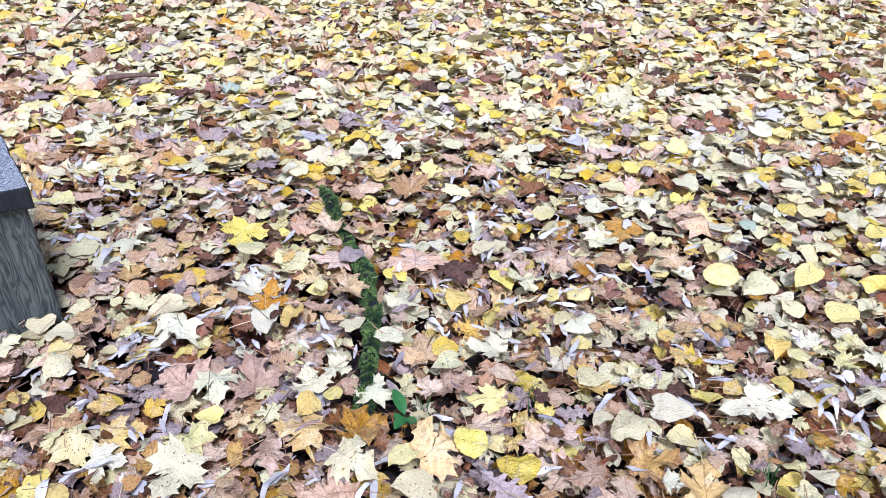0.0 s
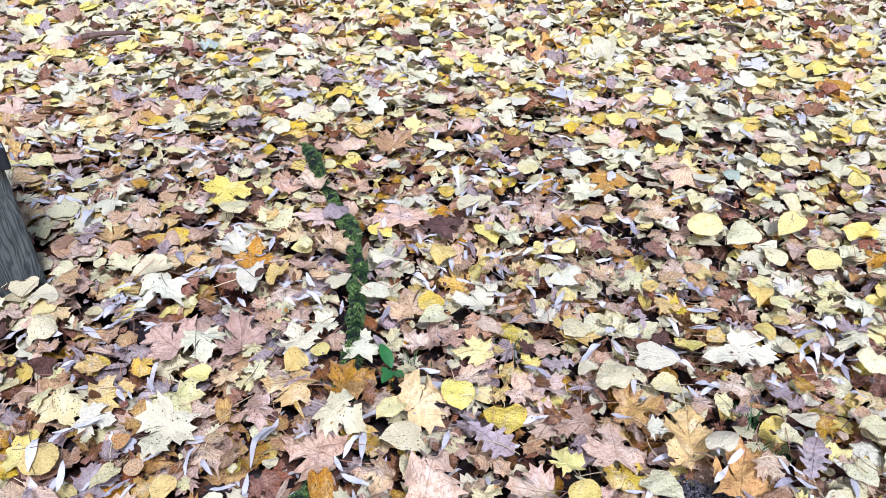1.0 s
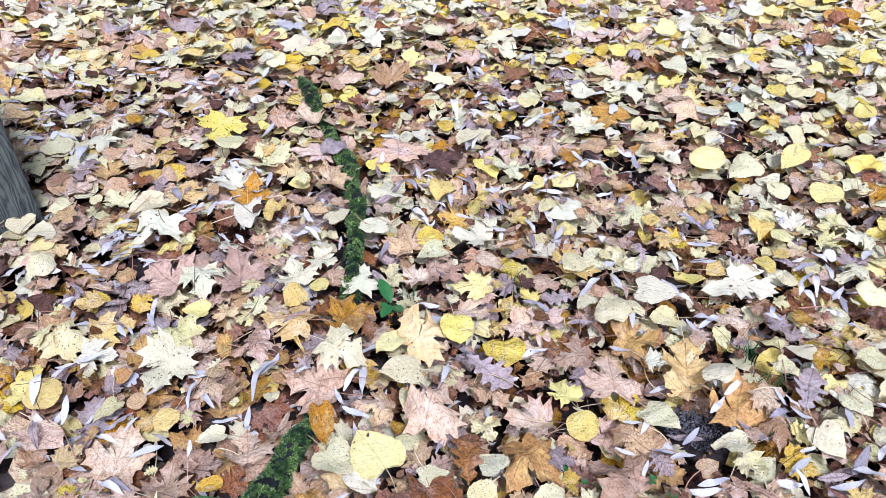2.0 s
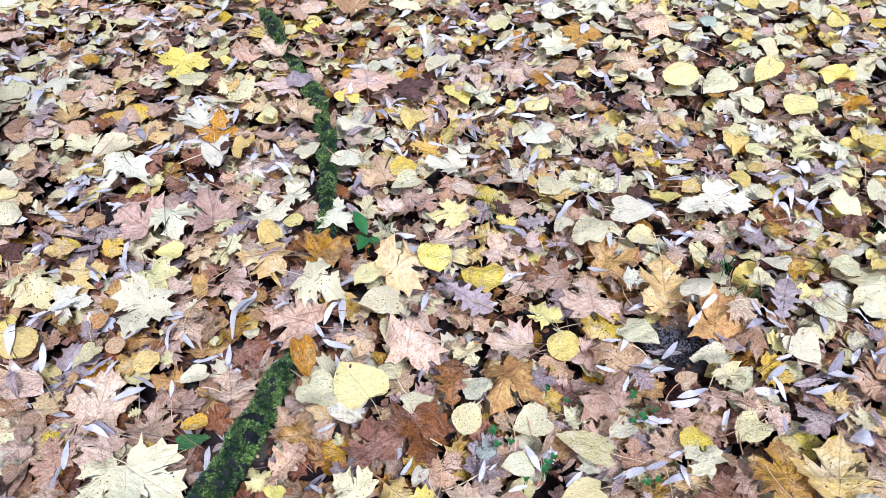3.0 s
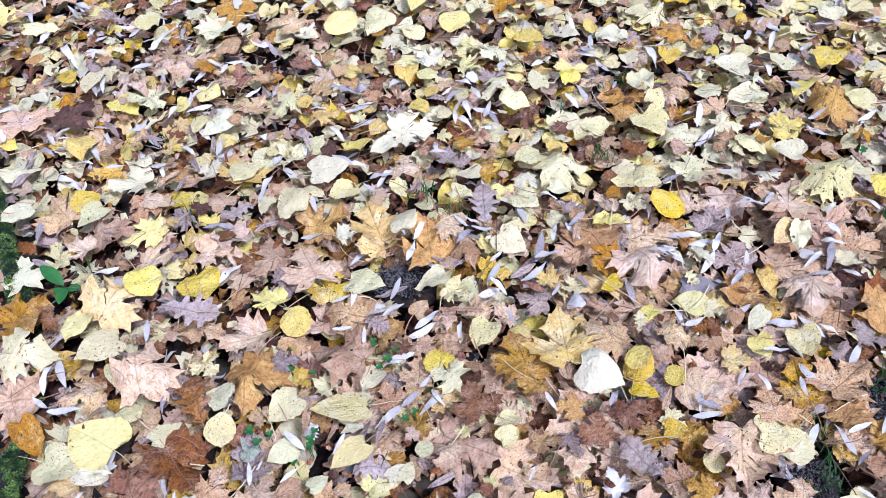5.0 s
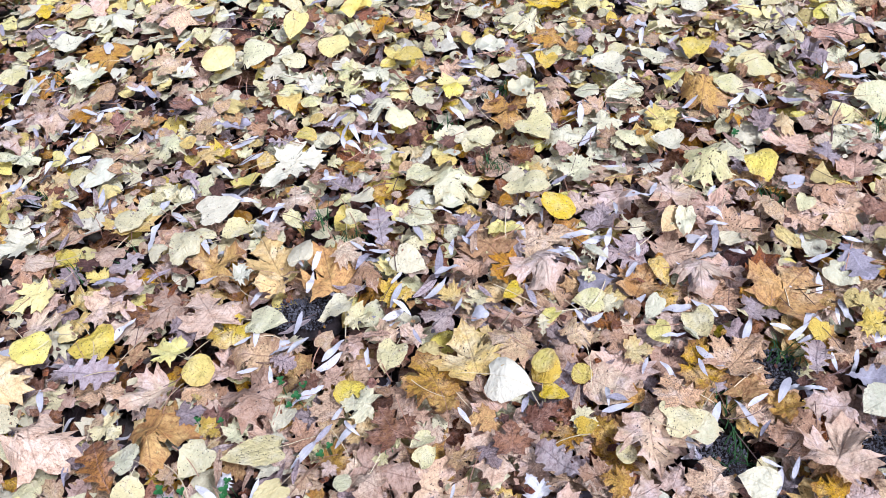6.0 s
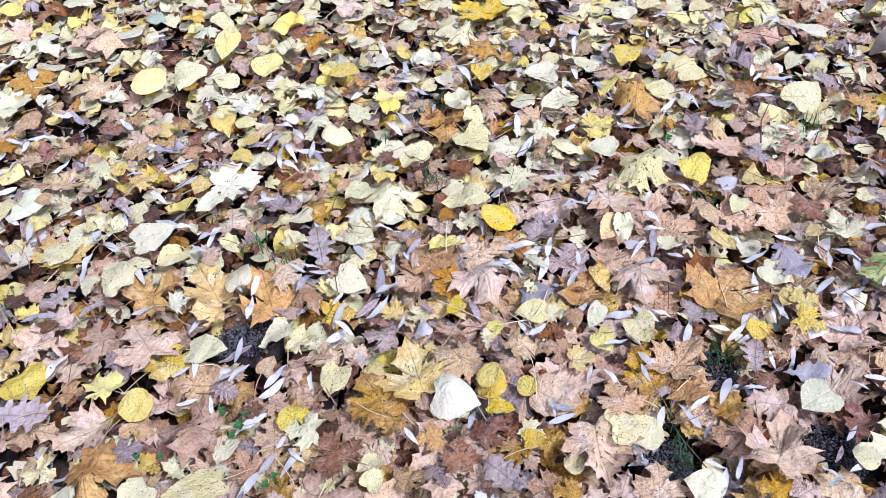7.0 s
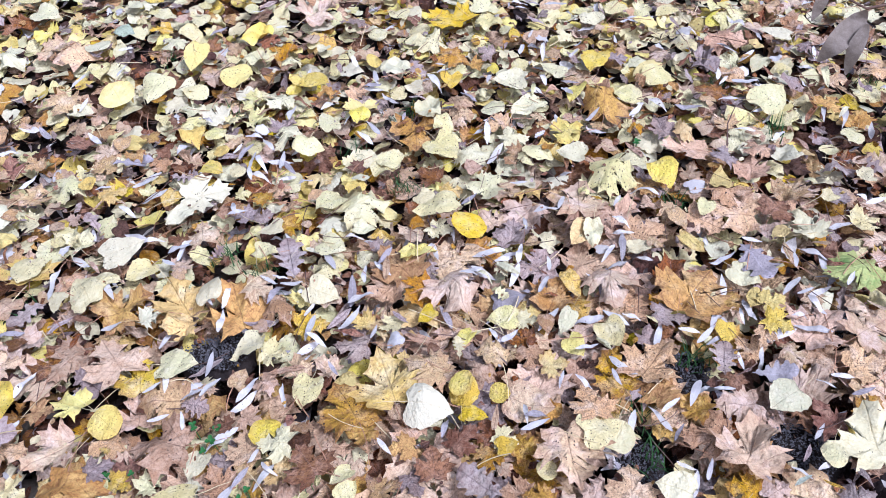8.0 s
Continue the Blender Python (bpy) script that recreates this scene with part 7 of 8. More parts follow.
lay("round", -0.690, 2.670, -34, 0.061, "white", 0.023)
lay("heart", -0.710, 2.958, -55, 0.072, "yellow", 0.022)
lay("maple", -0.663, 2.842, 91, 0.087, "white", 0.016)
lay("heart", -0.601, 2.929, 108, 0.093, "cream", 0.022)
lay("round", -0.821, 2.963, -29, 0.060, "ochre", 0.023)
lay("maple", -1.253, 2.989, 32, 0.088, "lemon", 0.016)
lay("maple", -1.105, 2.931, 109, 0.091, "dark", 0.016)
lay("heart", -0.575, 2.560, 126, 0.056, "cream", 0.022)
lay("heart", -0.518, 2.306, 107, 0.070, "cream", 0.022)
lay("maple", -0.452, 2.297, -146, 0.060, "yellow", 0.016)
lay("maple", -0.764, 2.411, 143, 0.086, "lemon", 0.016)
lay("heart", -1.202, 2.038, -111, 0.095, "cream", 0.030, width=1.10)
lay("heart", -1.252, 1.996, -174, 0.070, "lemon", 0.022)
lay("maple", -1.129, 2.311, 160, 0.082, "gold", 0.016)
lay("maple", -1.170, 2.255, 129, 0.057, "cream", 0.016)
lay("maple", -0.624, 2.200, 27, 0.058, "gold", 0.016)
lay("maple", -1.156, 2.118, 68, 0.067, "peach", 0.016)
lay("maple", -1.364, 2.360, 103, 0.092, "tan", 0.016)
lay("maple", -0.854, 2.209, 71, 0.045, "pink", 0.016, width=0.92)
lay("heart", -1.284, 2.218, 91, 0.073, "white", 0.022)
lay("heart", -0.970, 1.973, -133, 0.049, "peach", 0.022)
lay("maple", -1.394, 2.513, -54, 0.053, "brown", 0.016)
lay("heart", -0.970, 2.808, 41, 0.035, "lemon", 0.022, width=0.93)
lay("heart", -0.773, 2.766, -98, 0.056, "white", 0.022)
lay("maple", -0.407, 2.730, 172, 0.104, "mauve", 0.016)
lay("heart", -0.352, 2.579, 124, 0.094, "yellow", 0.022)
lay("maple", -0.290, 2.614, 155, 0.057, "lemon", 0.016)
lay("round", -0.332, 2.454, 177, 0.054, "white", 0.023)
lay("maple", -0.194, 2.513, 130, 0.116, "white", 0.016)
lay("heart", -0.212, 2.933, -151, 0.087, "white", 0.022)
lay("heart", -0.282, 2.869, 146, 0.050, "lemon", 0.022)
lay("heart", -0.321, 2.887, 48, 0.059, "lemon", 0.022)
lay("maple", -0.217, 2.684, 165, 0.105, "mauve", 0.016)
lay("maple", -0.058, 2.714, 100, 0.130, "white", 0.016, width=0.80)
lay("heart", 0.001, 2.529, 75, 0.073, "white", 0.022)
lay("maple", 0.041, 2.638, 75, 0.076, "brown", 0.016)
lay("maple", -0.081, 2.573, 61, 0.076, "brown", 0.016)
lay("maple", -0.230, 2.280, 178, 0.108, "gold", 0.030, width=1.20)
lay("maple", -0.321, 2.276, -48, 0.073, "brown", 0.016)
lay("maple", -0.120, 2.217, -34, 0.123, "tan", 0.016)
lay("heart", 0.023, 2.159, -111, 0.095, "cream", 0.028, width=0.60)
lay("maple", -0.387, 2.361, -100, 0.094, "cream", 0.016)
lay("heart", -0.384, 2.280, -132, 0.042, "white", 0.022)
lay("heart", -0.262, 2.183, 147, 0.085, "peach", 0.022)
lay("maple", 0.233, 2.478, -133, 0.099, "cream", 0.016)
lay("maple", 0.182, 2.359, -61, 0.072, "cream", 0.016)
lay("heart", 0.302, 2.523, -63, 0.084, "white", 0.022)
lay("maple", 0.122, 2.432, -142, 0.080, "gold", 0.016)
lay("heart", 0.039, 2.869, -49, 0.066, "lemon", 0.022)
lay("heart", 0.166, 2.815, 151, 0.064, "yellow", 0.022)
lay("heart", 0.253, 2.665, -47, 0.055, "lemon", 0.022)
lay("maple", 0.326, 3.003, -140, 0.084, "lemon", 0.016)
lay("heart", 0.376, 2.650, -27, 0.095, "lemon", 0.022)
lay("maple", 0.522, 2.774, -141, 0.100, "lemon", 0.016)
lay("heart", 0.433, 2.368, -103, 0.081, "white", 0.022)
lay("heart", 0.540, 2.227, -141, 0.076, "cream", 0.022)
lay("maple", 0.416, 2.221, -102, 0.077, "mauve", 0.016)
lay("maple", 0.373, 2.080, 63, 0.065, "brown", 0.016)
lay("round", 0.291, 2.038, 159, 0.065, "cream", 0.030)
lay("heart", 0.463, 2.102, -102, 0.075, "white", 0.022)
lay("heart", 0.079, 2.733, 22, 0.075, "white", 0.022)
lay("maple", 0.010, 2.289, 105, 0.077, "pink", 0.016)
lay("maple", 0.068, 2.199, 56, 0.053, "gold", 0.016)
lay("maple", 0.173, 2.116, 124, 0.052, "brown", 0.016)
lay("heart", -0.082, 2.906, -26, 0.065, "white", 0.022)
lay("heart", 0.673, 2.797, 112, 0.058, "lemon", 0.022)
lay("maple", 0.819, 2.745, -168, 0.089, "gold", 0.016)
lay("heart", 0.808, 2.530, -142, 0.089, "lemon", 0.030, width=0.90)
lay("heart", 0.889, 2.562, -136, 0.067, "white", 0.022)
lay("maple", 0.996, 2.588, -144, 0.090, "cream", 0.016)
lay("maple", 1.077, 2.595, -112, 0.056, "gold", 0.016)
lay("maple", 0.940, 2.796, -139, 0.082, "brown", 0.016)
lay("maple", 1.043, 2.710, -166, 0.072, "brown", 0.016)
lay("heart", 1.164, 2.701, -152, 0.095, "white", 0.028, width=0.80)
lay("round", 1.340, 2.998, -47, 0.085, "lemon", 0.023)
lay("heart", 1.235, 2.691, -175, 0.085, "yellow", 0.022)
lay("round", 1.331, 2.744, -53, 0.073, "lemon", 0.023)
lay("round", 1.381, 2.778, -46, 0.076, "yellow", 0.023)
lay("round", 1.319, 2.623, -136, 0.055, "white", 0.023)
lay("heart", 1.502, 2.852, -64, 0.093, "lemon", 0.022)
lay("heart", 1.460, 2.918, -41, 0.074, "white", 0.022)
lay("heart", 1.502, 3.031, -125, 0.090, "lemon", 0.022)
lay("heart", 1.657, 3.069, -52, 0.095, "gold", 0.022)
lay("heart", 1.116, 2.451, 134, 0.066, "white", 0.022)
lay("heart", 0.998, 2.440, -139, 0.092, "white", 0.022)
lay("maple", 0.884, 2.324, -145, 0.076, "white", 0.016)
lay("heart", 1.020, 2.337, -71, 0.051, "white", 0.022)
lay("heart", 1.146, 2.351, -133, 0.077, "cream", 0.030, width=0.70)
lay("heart", 1.123, 2.256, -118, 0.075, "cream", 0.032, width=0.70)
lay("heart", 1.099, 2.147, -114, 0.079, "cream", 0.030, width=0.70)
lay("heart", 1.225, 2.238, -149, 0.053, "lemon", 0.028)
lay("heart", 1.325, 2.275, -171, 0.085, "yellow", 0.028)
lay("heart", 1.421, 2.333, -153, 0.054, "white", 0.022)
lay("heart", 1.457, 2.313, -38, 0.068, "yellow", 0.022)
lay("heart", 0.781, 2.259, -158, 0.092, "white", 0.030, width=0.90)
lay("maple", 0.601, 2.375, 115, 0.080, "gold", 0.016)
lay("maple", 0.704, 2.366, 104, 0.076, "gold", 0.016)
lay("maple", 0.733, 2.148, 48, 0.068, "lemon", 0.026, width=1.20)
lay("maple", 0.718, 2.059, 108, 0.094, "pink", 0.016)
lay("maple", 0.567, 2.119, 65, 0.074, "cream", 0.016)
lay("maple", 0.573, 2.257, 59, 0.094, "pink", 0.016)
lay("maple", 0.609, 2.118, -173, 0.101, "white", 0.016)
lay("heart", 0.986, 2.109, -156, 0.059, "white", 0.022)
lay("heart", 1.056, 2.103, -176, 0.063, "yellow", 0.022)
lay("round", 1.126, 2.097, 134, 0.085, "cream", 0.026)
lay("heart", 1.219, 2.042, -179, 0.089, "white", 0.030, width=0.70)
lay("heart", 1.030, 1.994, -146, 0.058, "white", 0.022)
lay("maple", 0.922, 2.513, -122, 0.072, "white", 0.016)
lay("heart", 1.200, 2.432, -174, 0.045, "yellow", 0.022)
lay("heart", 1.286, 2.342, -175, 0.057, "cream", 0.022)
lay("heart", 1.400, 2.467, 121, 0.062, "mint", 0.022)
lay("heart", 0.905, 2.009, -148, 0.053, "mint", 0.022)
lay("round", 1.288, 2.036, -62, 0.053, "yellow", 0.023)
lay("heart", 0.997, 2.994, -152, 0.095, "white", 0.022)
lay("maple", 0.934, 3.007, -151, 0.097, "peach", 0.016)
lay("maple", 0.740, 2.958, 51, 0.073, "white", 0.016)

# ---- the carpet of leaves round them ----
def pick(weights):
    q = rng.random() * sum(w for _, w in weights)
    for name, w in weights:
        q -= w
        if q <= 0:
            return name
    return weights[-1][0]


PALETTE = {
    "maple": (("pink", 4), ("peach", 2.6), ("tan", 2.6), ("orange", 0.7), ("ochre", 0.8), ("brown", 1.3), ("mauve", 1.0), ("cream", 2.8), ("white", 1.8), ("gold", 1.0), ("dark", 0.4)),
    "heart": (("cream", 4), ("white", 3.5), ("lemon", 1.2), ("peach", 0.8), ("yellow", 0.8), ("tan", 0.8)),
    "round": (("cream", 3), ("white", 1.8), ("lemon", 2.4), ("yellow", 2.4), ("ochre", 0.6), ("tan", 0.5)),
    "oak": (("mauve", 3), ("brown", 3), ("tan", 2), ("dark", 1)),
    "willow": (("silver", 6), ("mauve", 1.2), ("slate", 0.6), ("tan", 1), ("brown", 0.7)),
}
# older, wetter leaves lie underneath; their near-black also paints the gaps' shade
OLD_SHADED = {
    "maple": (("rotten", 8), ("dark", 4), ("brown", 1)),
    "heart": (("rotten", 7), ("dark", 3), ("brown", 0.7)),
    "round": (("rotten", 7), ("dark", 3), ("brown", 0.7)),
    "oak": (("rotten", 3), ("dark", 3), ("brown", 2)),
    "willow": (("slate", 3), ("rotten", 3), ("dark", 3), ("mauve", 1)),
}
BETWEEN = {
    "maple": (("brown", 3.8), ("tan", 2.6), ("orange", 4), ("ochre", 2.2), ("pink", 1.6), ("dark", 2.4), ("rotten", 0.5), ("mauve", 0.6), ("peach", 1), ("cream", 0.4)),
    "heart": (("cream", 1), ("tan", 2), ("brown", 2), ("lemon", 0.6), ("ochre", 1), ("dark", 2), ("rotten", 1)),
    "round": (("yellow", 2), ("ochre", 1.5), ("cream", 1.5), ("brown", 1.5)),
    "oak": (("brown", 3), ("mauve", 2), ("dark", 2)),
    "willow": (("silver", 3), ("slate", 3), ("mauve", 2), ("brown", 1)),
}
FAR = dict(PALETTE, maple=(("peach", 3), ("cream", 3), ("gold", 1.6), ("tan", 2.4), ("pink", 3), ("brown", 2.4), ("ochre", 1), ("white", 2.4), ("mauve", 0.8), ("dark", 0.5)),
           heart=(("cream", 4.5), ("white", 6), ("lemon", 2), ("yellow", 0.8), ("pink", 0.8), ("tan", 0.6)), round=(("lemon", 2.6), ("yellow", 2), ("cream", 3), ("white", 3.5), ("ochre", 0.6)))
LENGTHS = {"maple": (0.06, 0.105), "heart": (0.05, 0.08), "round": (0.042, 0.065), "oak": (0.07, 0.11), "willow": (0.04, 0.075)}


def kind_weights(x, y):
    """More pale heart-shaped leaves far off and towards +x +y, more maple near, willow in drifts."""
    far = min(1.0, max(0.0, (y + 0.62 * x - 1.1) / 1.3))
    drift = 0.5 + noise.noise((x * 1.7, y * 1.7, 9.0))
    return (("maple", 3.4 - 2.5 * far), ("heart", 1.4 + 2.8 * far), ("round", 0.9 + 1.9 * far), ("oak", 0.9 - 0.4 * far), ("willow", max(0.4, 3.0 * drift) * (1 - 0.5 * far)))


def bare(x, y):
    return any(math.hypot(x - a, y - b) < r for a, b, r in BARE) or any(math.hypot(x - a, y - b) < r + 0.014 for a, b, z, r in ROOT_SEEN)


def strew(count, r0, r1, z0, z1, tilt, wide, palette, settle=False, shrink=1.0):
    for _ in range(count):
        r = math.sqrt(rng.uniform(r0 * r0, r1 * r1))
        a = math.radians(rng.uniform(*wide))
        x, y = 0.15 + r * math.sin(a), -0.05 + r * math.cos(a)
        if bare(x, y):
            continue
        kind = pick(kind_weights(x, y))
        colour = pick((BETWEEN if palette is PALETTE and x < -0.25 and y < 1.35 and rng.random() < 0.6 else palette)[kind])
        size, turn, tp, sd, z = shrink * rng.uniform(*LENGTHS[kind]), rng.uniform(0, 360), rng.gauss(0, tilt), rng.gauss(0, tilt), rng.uniform(z0, z1)
        if settle:
            lay(kind, x, y, turn, size, colour, z, tp, sd, own=False)
        else:
            bins[kind].append((x, y, z + height(x, y), turn, tp, sd, size, colour, rng.randrange(6)))


strew(2600, 0.25, 2.6, -0.095, -0.072, 14, (-44, 96), OLD_SHADED)
strew(3000, 0.25, 2.6, -0.060, -0.042, 18, (-44, 96), BETWEEN, True)
strew(4300, 0.25, 2.6, -0.036, -0.012, 18, (-44, 96), PALETTE, True, 0.8)
# small torn and withered leaves between and on the large ones
for _ in range(1500):
    x, y = rng.uniform(-1.3, 2.3), rng.uniform(0.1, 2.4)
    if not bare(x, y):
        kind = pick((("maple", 3), ("oak", 2), ("heart", 2), ("willow", 2)))
        lay(kind, x, y, rng.uniform(0, 360), rng.uniform(0.020, 0.045), pick((("brown", 2.2), ("tan", 2.4), ("mauve", 1.2), ("ochre", 1.6), ("pink", 1.8), ("dark", 1), ("cream", 3), ("peach", 1.5), ("gold", 1), ("silver", 1.2))), rng.uniform(-0.016, 0.030), rng.gauss(0, 14), rng.gauss(0, 14), own=False)
# pale leaves added behind the post, their colour lightening its shadow
for _ in range(44):
    y = rng.uniform(1.55, 1.98)
    x = -0.90 - 1.04 * (y - 1.5) + rng.uniform(0.05, 0.42)
    kind = pick((("heart", 2), ("maple", 3), ("round", 1)))
    lay(kind, x, y, rng.uniform(0, 360), rng.uniform(0.06, 0.085), pick((("cream", 3), ("pink", 2), ("peach", 2), ("gold", 1), ("white", 1.5))), rng.uniform(0.005, 0.014), rng.gauss(0, 6), rng.gauss(0, 6), own=False)
# leaves blown against the foot of the post
for _ in range(60):
    x, y = rng.uniform(-1.25, -0.88), rng.uniform(1.30, 1.50)
    if y < 1.46 + 0.4 * (x + 0.956):
        kind = pick((("heart", 2), ("maple", 3), ("round", 1), ("oak", 1)))
        lay(kind, x, y, rng.uniform(0, 360), rng.uniform(0.05, 0.085), pick(PALETTE[kind]), rng.uniform(-0.01, 0.04), rng.gauss(0, 8), rng.gauss(0, 8), own=False)
# paler maple leaves on a stretch beside the path
for _ in range(120):
    x, y = rng.uniform(0.45, 1.35), rng.uniform(-0.1, 0.75)
    if not bare(x, y):
        lay("maple", x, y, rng.uniform(0, 360), rng.uniform(0.075, 0.11), pick((("pink", 3), ("peach", 2), ("mauve", 1.6), ("tan", 1.4), ("gold", 0.8), ("orange", 0.8), ("ochre", 0.6))), rng.uniform(-0.02, -0.005), rng.gauss(0, 6), rng.gauss(0, 6), own=False)
strew(2500, 2.6, 5.6, -0.058, -0.040, 10, (-40, 40), BETWEEN)
strew(3500, 2.6, 5.6, -0.044, -0.030, 10, (-40, 40), FAR)
strew(14500, 2.6, 5.6, -0.028, 0.006, 16, (-40, 40), FAR, False, 1.22)
strew(6500, 2.4, 4.0, -0.034, 0.006, 12, (40, 96), FAR)
# pale linden and aspen leaves, thicker where the trees stand
for _ in range(420):
    x, y = rng.uniform(0.3, 2.2), rng.uniform(0.5, 2.6)
    if 0.35 < (y + 0.62 * x - 1.1) / 1.3 and not bare(x, y):
        kind = pick((("heart", 3), ("round", 2), ("maple", 1)))
        lay(kind, x, y, rng.uniform(0, 360), rng.uniform(0.045, 0.072), pick((("cream", 4), ("white", 3), ("lemon", 1), ("peach", 1))), rng.uniform(-0.016, 0.008), rng.gauss(0, 12), rng.gauss(0, 12), own=False)
# loose willow leaves on top of the rest, in drifts
for _ in range(2600):
    x, y = rng.uniform(-1.4, 2.4), rng.uniform(0.0, 2.9)
    if noise.noise((x * 2.2, y * 2.2, 4.0)) < -0.1 + 0.25 * rng.random() or bare(x, y):
        continue
    lay("willow", x, y, rng.uniform(0, 360), rng.uniform(0.035, 0.07), pick(PALETTE["willow"]), rng.uniform(0.006, 0.026), rng.gauss(0, 7), rng.gauss(0, 12), own=False)


def settle():
    """Lay the leaves one on another, lowest first: where a blade would pass through those beneath, it is lifted and bends over them."""
    cell, x0, y0, nx, ny = 0.005, -2.0, -0.4, 1000, 780
    top = np.full((nx, ny), -1.0)
    joined = {k: [] for k in KINDS}
    for z, _, kind, x, y, turn, size, colour, tp, sd, width, var, own in sorted(PILE):
        if kind != "willow" and z < 0.03 and any(math.hypot(x - a, y - b) < r + (0.12 if own else 0.36) * size for a, b, r in BARE):
            continue
        if not own and any(math.hypot(x - a, y - b) < r + 0.22 * size for a, b, _, r in ROOT_SEEN):
            continue
        shape, faces, flat = VARIANTS[kind][var] if own or math.hypot(x - 0.2, y) < 1.7 else COARSE[kind][var % 6]
        turned = pose(0, 0, 0, tp, sd, turn)
        p = ((shape - np.array((0, 0.42, 0))) * np.array((width, 1, 1))) @ np.array(turned.to_3x3()).T * size + np.array((x, y, z + height(x, y)))
        gx, gy = ((p[:, 0] - x0) / cell).astype(int), ((p[:, 1] - y0) / cell).astype(int)
        if gx.min() > 1 and gy.min() > 1 and gx.max() < nx - 2 and gy.max() < ny - 2:
            under = np.maximum.reduce([top[gx + i, gy + j] for i in (-1, 0, 1) for j in (-1, 0, 1)])
            lift = np.maximum(0, under + 0.0012 - p[:, 2])
            gap = np.hypot(p[:, None, 0] - p[None, :, 0], p[:, None, 1] - p[None, :, 1])
            lift = np.maximum(0, (lift[None, :] - 0.7 * gap).max(1))
            if not own and lift.mean() > (0.014 if z < 0.004 else 0.024):
                continue
            if lift.mean() > 0.03:
                lift *= 0.03 / lift.mean()
            p[:, 2] += lift
            quad = np.array([f if len(f) == 4 else (*f, f[2]) for f in faces])
            c = [p[quad[:, i]] for i in range(4)]
            samples = np.concatenate([p, sum(c) / 4] + [(c[i] + c[(i + 1) % 4]) / 2 for i in range(4)])
            np.maximum.at(top, (((samples[:, 0] - x0) / cell).astype(int), ((samples[:, 1] - y0) / cell).astype(int)), samples[:, 2])
        if not own:
            joined[kind].append((p, faces, flat, colour))
            continue
        origin = Vector((x, y, z + height(x, y)))
        leaf = new(SPECIES[kind][2])
        leaf.location = origin
        tagged(leaf, WORDS[colour] + " " + SPECIES[kind][0] + " lying on the leaf litter", "leaf", SPECIES[kind][1])
        blade = new("blade", mesh_from("blade", p - np.array(origin), faces, flat, [COLOURS[colour]]))
        blade.parent = leaf
        if kind in ("maple", "heart", "round") and rng.random() < 0.5:
            stalk = new("stalk", STEMS[rng.randrange(5)][1 if colour in ("cream", "white", "lemon", "yellow") else 0])
            stalk.parent = leaf
            foot = p[np.argmin(np.hypot(flat[:, 0], flat[:, 1]))]
            stalk.matrix_basis = Matrix.Translation(Vector(foot) - origin) @ turned @ Matrix.Scale(size, 4)
    return joined, lambda x, y: top[int((x - x0) / cell), int((y - y0) / cell)] if -1.9 < x < 2.9 and -0.3 < y < 3.4 else -1.0


LAID, surface = settle()

for k in KINDS:
    vs, fs, fl, mi, off = [], [], [], [], 0
    names = list(COLOURS)
    for x, y, z, turn, tp, sd, size, colour, var in bins[k]:
        a = COARSE[k][var]
        turned = np.array(pose(0, 0, 0, tp, sd, turn).to_3x3())
        LAID[k].append(((a[0] - np.array((0, 0.42, 0))) @ turned.T * size + np.array((x, y, z)), a[1], a[2], colour))
    for p, faces, flat, colour in LAID[k]:
        vs.append(p)
        fl.append(flat)
        fs += [tuple(i + off for i in face) for face in faces]
        mi += [names.index(colour)] * len(faces)
        off += len(p)
    me = mesh_from(SPECIES[k][2] + "_litter", np.concatenate(vs), fs, np.concatenate(fl), [COLOURS[c] for c in names], mi)
    tagged(new(SPECIES[k][2] + "_litter", me), "thick carpet of fallen " + k.replace("heart", "linden").replace("round", "aspen") + " leaves covering the ground", "leaf litter", kind="stuff")


def make_crumbs():
    """Torn bits of leaf caught between the whole ones."""
    r = random.Random(21)
    v, f, fl, mi = [], [], [], []
    names = ("brown", "dark", "tan", "ochre", "pink", "cream", "mauve")
    for _ in range(9000):
        q, a = math.sqrt(r.uniform(0.1, 9.0)), math.radians(r.uniform(-44, 96))
        x, y = 0.15 + q * math.sin(a), -0.05 + q * math.cos(a)
        size, z = r.uniform(0.004, 0.016), r.uniform(-0.03, 0.012) + height(x, y)
        if r.random() < 0.2 and surface(x, y) > -0.03:
            size, z = r.uniform(0.0015, 0.006), surface(x, y) + 0.0015
        tilt, k, n = Euler((r.gauss(0, 0.4), r.gauss(0, 0.4), r.uniform(0, 6))), len(v), r.choice((6, 7, 8))
        rim = [Vector((size * r.uniform(0.5, 1.1) * math.cos(math.tau * i / n), size * r.uniform(0.3, 0.8) * math.sin(math.tau * i / n), r.gauss(0, 0.12) * size)) for i in range(n)]
        for p in [Vector((0, 0, 0.15 * size))] + rim:
            fl.append((p.x / 0.08, p.y / 0.08))
            p.rotate(tilt)
            v.append(Vector((x, y, z)) + p)
        f += [(k, k + 1 + i, k + 1 + (i + 1) % n) for i in range(n)]
        mi += [r.choices(range(7), (4, 3, 2, 1, 1.5, 1.2, 1.5))[0]] * n
    me = mesh_from("leaf_crumbs", v, f, fl, [COLOURS[c] for c in names], mi)
    tagged(new("leaf_crumbs", me), "torn brown bits of dead leaf between whole leaves", "leaf litter", kind="stuff")


make_crumbs()


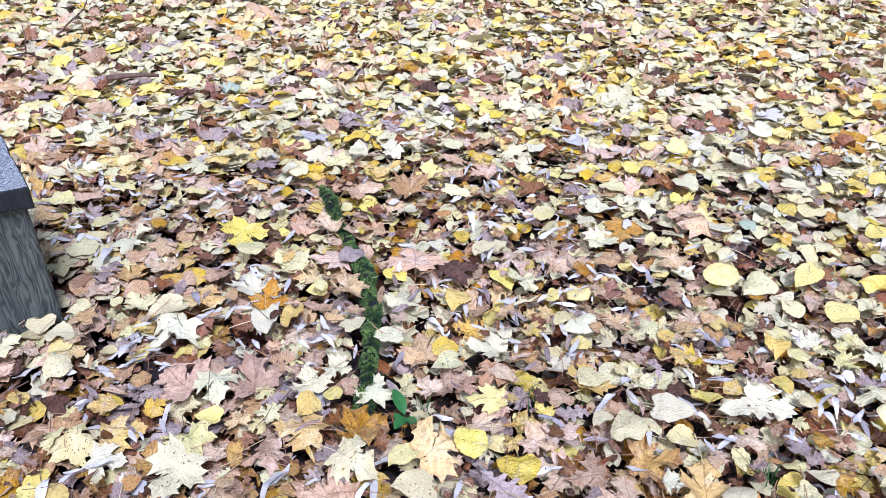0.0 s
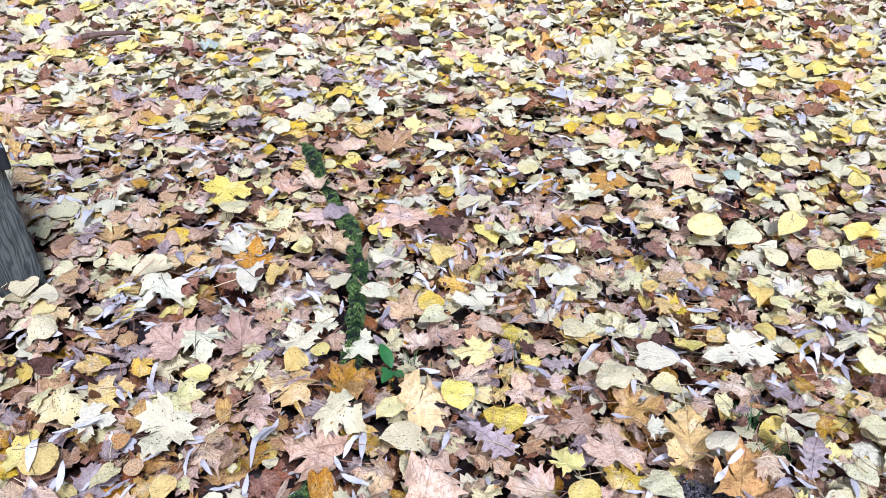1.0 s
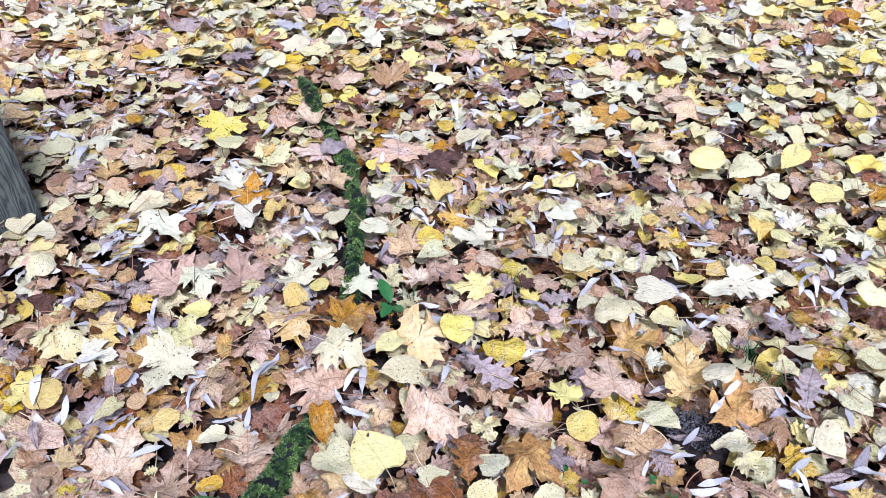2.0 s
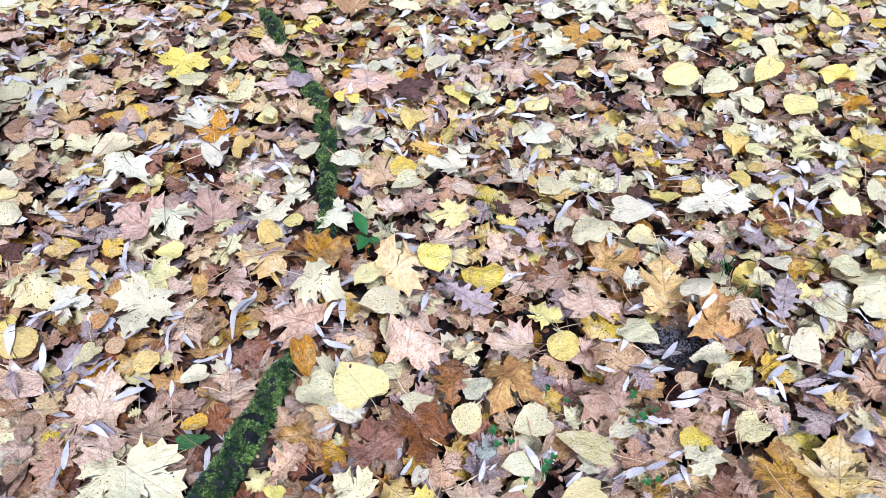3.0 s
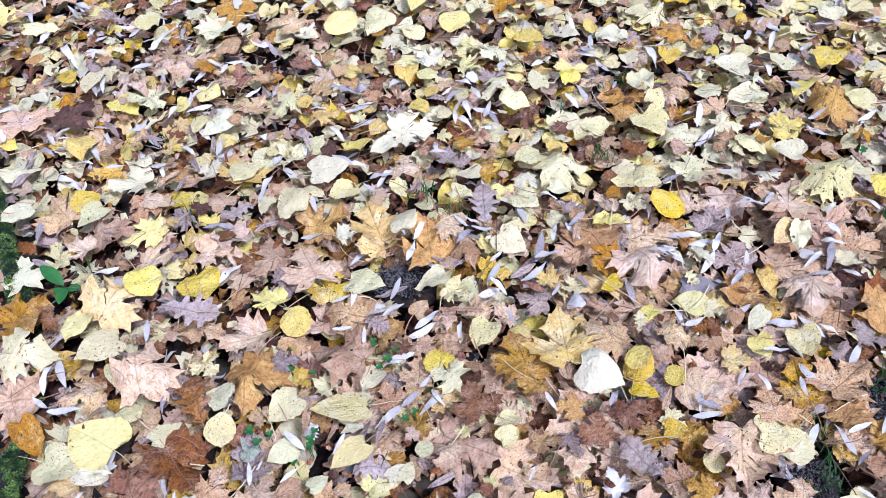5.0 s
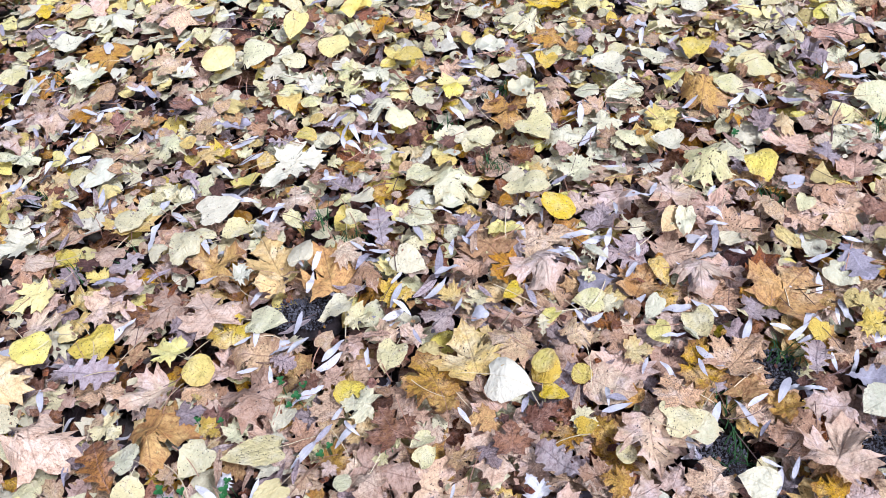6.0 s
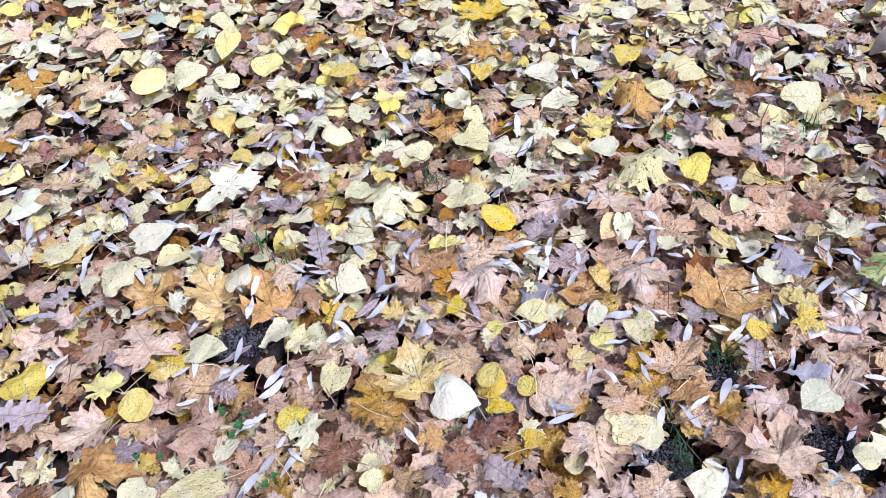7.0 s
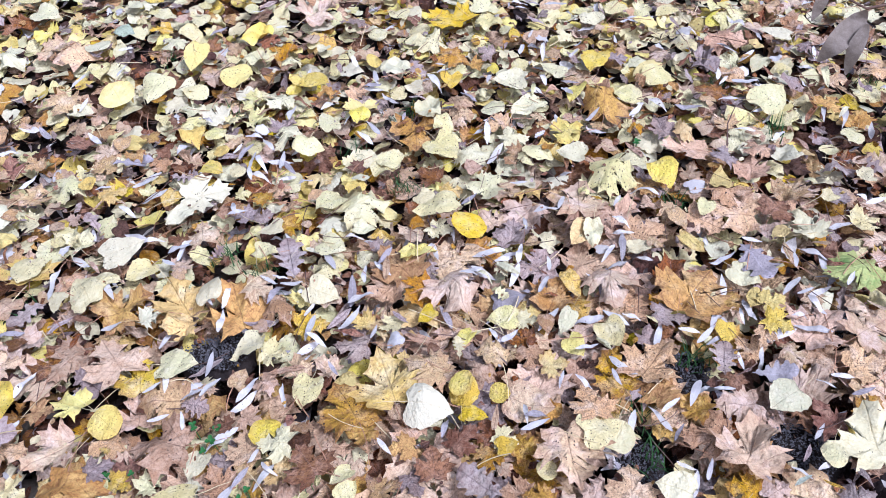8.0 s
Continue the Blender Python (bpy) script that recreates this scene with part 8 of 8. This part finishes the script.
def make_loose_stalks():
    """Thin reddish and straw-coloured leaf stalks lying about, joined."""
    r = random.Random(5)
    v, f, mi = [], [], []
    for _ in range(1300):
        q, a = math.sqrt(r.uniform(0.1, 8.0)), math.radians(r.uniform(-44, 96))
        x, y = 0.15 + q * math.sin(a), -0.05 + q * math.cos(a)
        turn, ln, bend, w = r.uniform(0, 6.28), r.uniform(0.035, 0.11), r.gauss(0, 0.25), r.uniform(0.0006, 0.0011)
        z, k, rise = max(r.uniform(0.004, 0.03) + height(x, y), surface(x, y) + 0.001), len(v), r.gauss(0, 0.08)
        c, s = math.cos(turn), math.sin(turn)
        for i in range(6):
            t = i / 5 - 0.5
            u, h = ln * t, ln * bend * (t * t - 0.12)
            p = Vector((x + c * u - s * h, y + s * u + c * h, z + rise * u))
            for g in range(3):
                e = math.tau * g / 3
                v.append(p + w * (Vector((-s, c, 0)) * math.cos(e) + Vector((0, 0, 1)) * math.sin(e)))
        for i in range(5):
            for g in range(3):
                f.append((k + 3 * i + g, k + 3 * i + (g + 1) % 3, k + 3 * i + 3 + (g + 1) % 3, k + 3 * i + 3 + g))
        mi += [r.choices((0, 1, 2), (3, 2, 2))[0]] * 15
    me = bpy.data.meshes.new("loose_stalks")
    me.from_pydata(v, [], f)
    for m in (STALK, STALK_PALE, TWIG):
        me.materials.append(m)
    me.polygons.foreach_set("material_index", np.array(mi, dtype=np.int32))
    tagged(new("loose_stalks", me), "thin dry leaf stalks scattered over the leaves", "stalks", kind="stuff")


make_loose_stalks()


def make_outer_litter():
    """The carpet beyond the part that the path looks at, of simpler leaves."""
    r = random.Random(31)
    v, f, fl, mi = [], [], [], []
    names = ("cream", "white", "lemon", "yellow", "pink", "tan", "brown", "orange", "dark", "peach", "silver")
    for i in range(92000):
        q, a = math.sqrt(r.uniform(0.04, 100.0 if i < 60000 else 14.0 if i < 72000 else 40.0)), r.uniform(-180, 180)
        if (-40 < a < 96 and q < 2.7) or (-38 < a < 40 and q < 5.4) or (40 <= a < 94 and q < 3.9):
            continue
        x, y = 0.15 + q * math.sin(math.radians(a)), -0.05 + q * math.cos(math.radians(a))
        if abs(x + 1.1) < 0.2 and abs(y - 1.56) < 0.2:
            continue
        size, z = r.uniform(0.05, 0.10), r.uniform(-0.055, -0.01) + height(x, y)
        tilt, k = Euler((r.gauss(0, 0.15), r.gauss(0, 0.15), r.uniform(0, 6.28))), len(v)
        for px, py in ((0, 0), (0.42, 0.2), (0.46, 0.55), (0, 1), (-0.46, 0.55), (-0.42, 0.2)):
            fl.append((px, py))
            p = Vector((px * size * r.uniform(0.85, 1.2), (py - 0.45) * size, r.gauss(0, 0.07) * size))
            p.rotate(tilt)
            v.append(Vector((x, y, z)) + p)
        f += [(k, k + 1, k + 2, k + 3), (k, k + 3, k + 4, k + 5)]
        pale = 1 + 1.4 * min(1.0, max(0.0, (y + 0.62 * x - 1.1) / 1.3))
        mi += [r.choices(range(11), (3.4 * pale, 2.4 * pale, 1.6 * pale, 1.2 * pale, 3.2, 3, 2.4, 1.2, 1.2, 2, 0.8))[0]] * 2
    me = mesh_from("outer_leaf_litter", v, f, fl, [COLOURS[c] for c in names], mi)
    tagged(new("outer_leaf_litter", me), "carpet of mixed yellow and brown fallen leaves", "leaf litter", kind="stuff")


make_outer_litter()
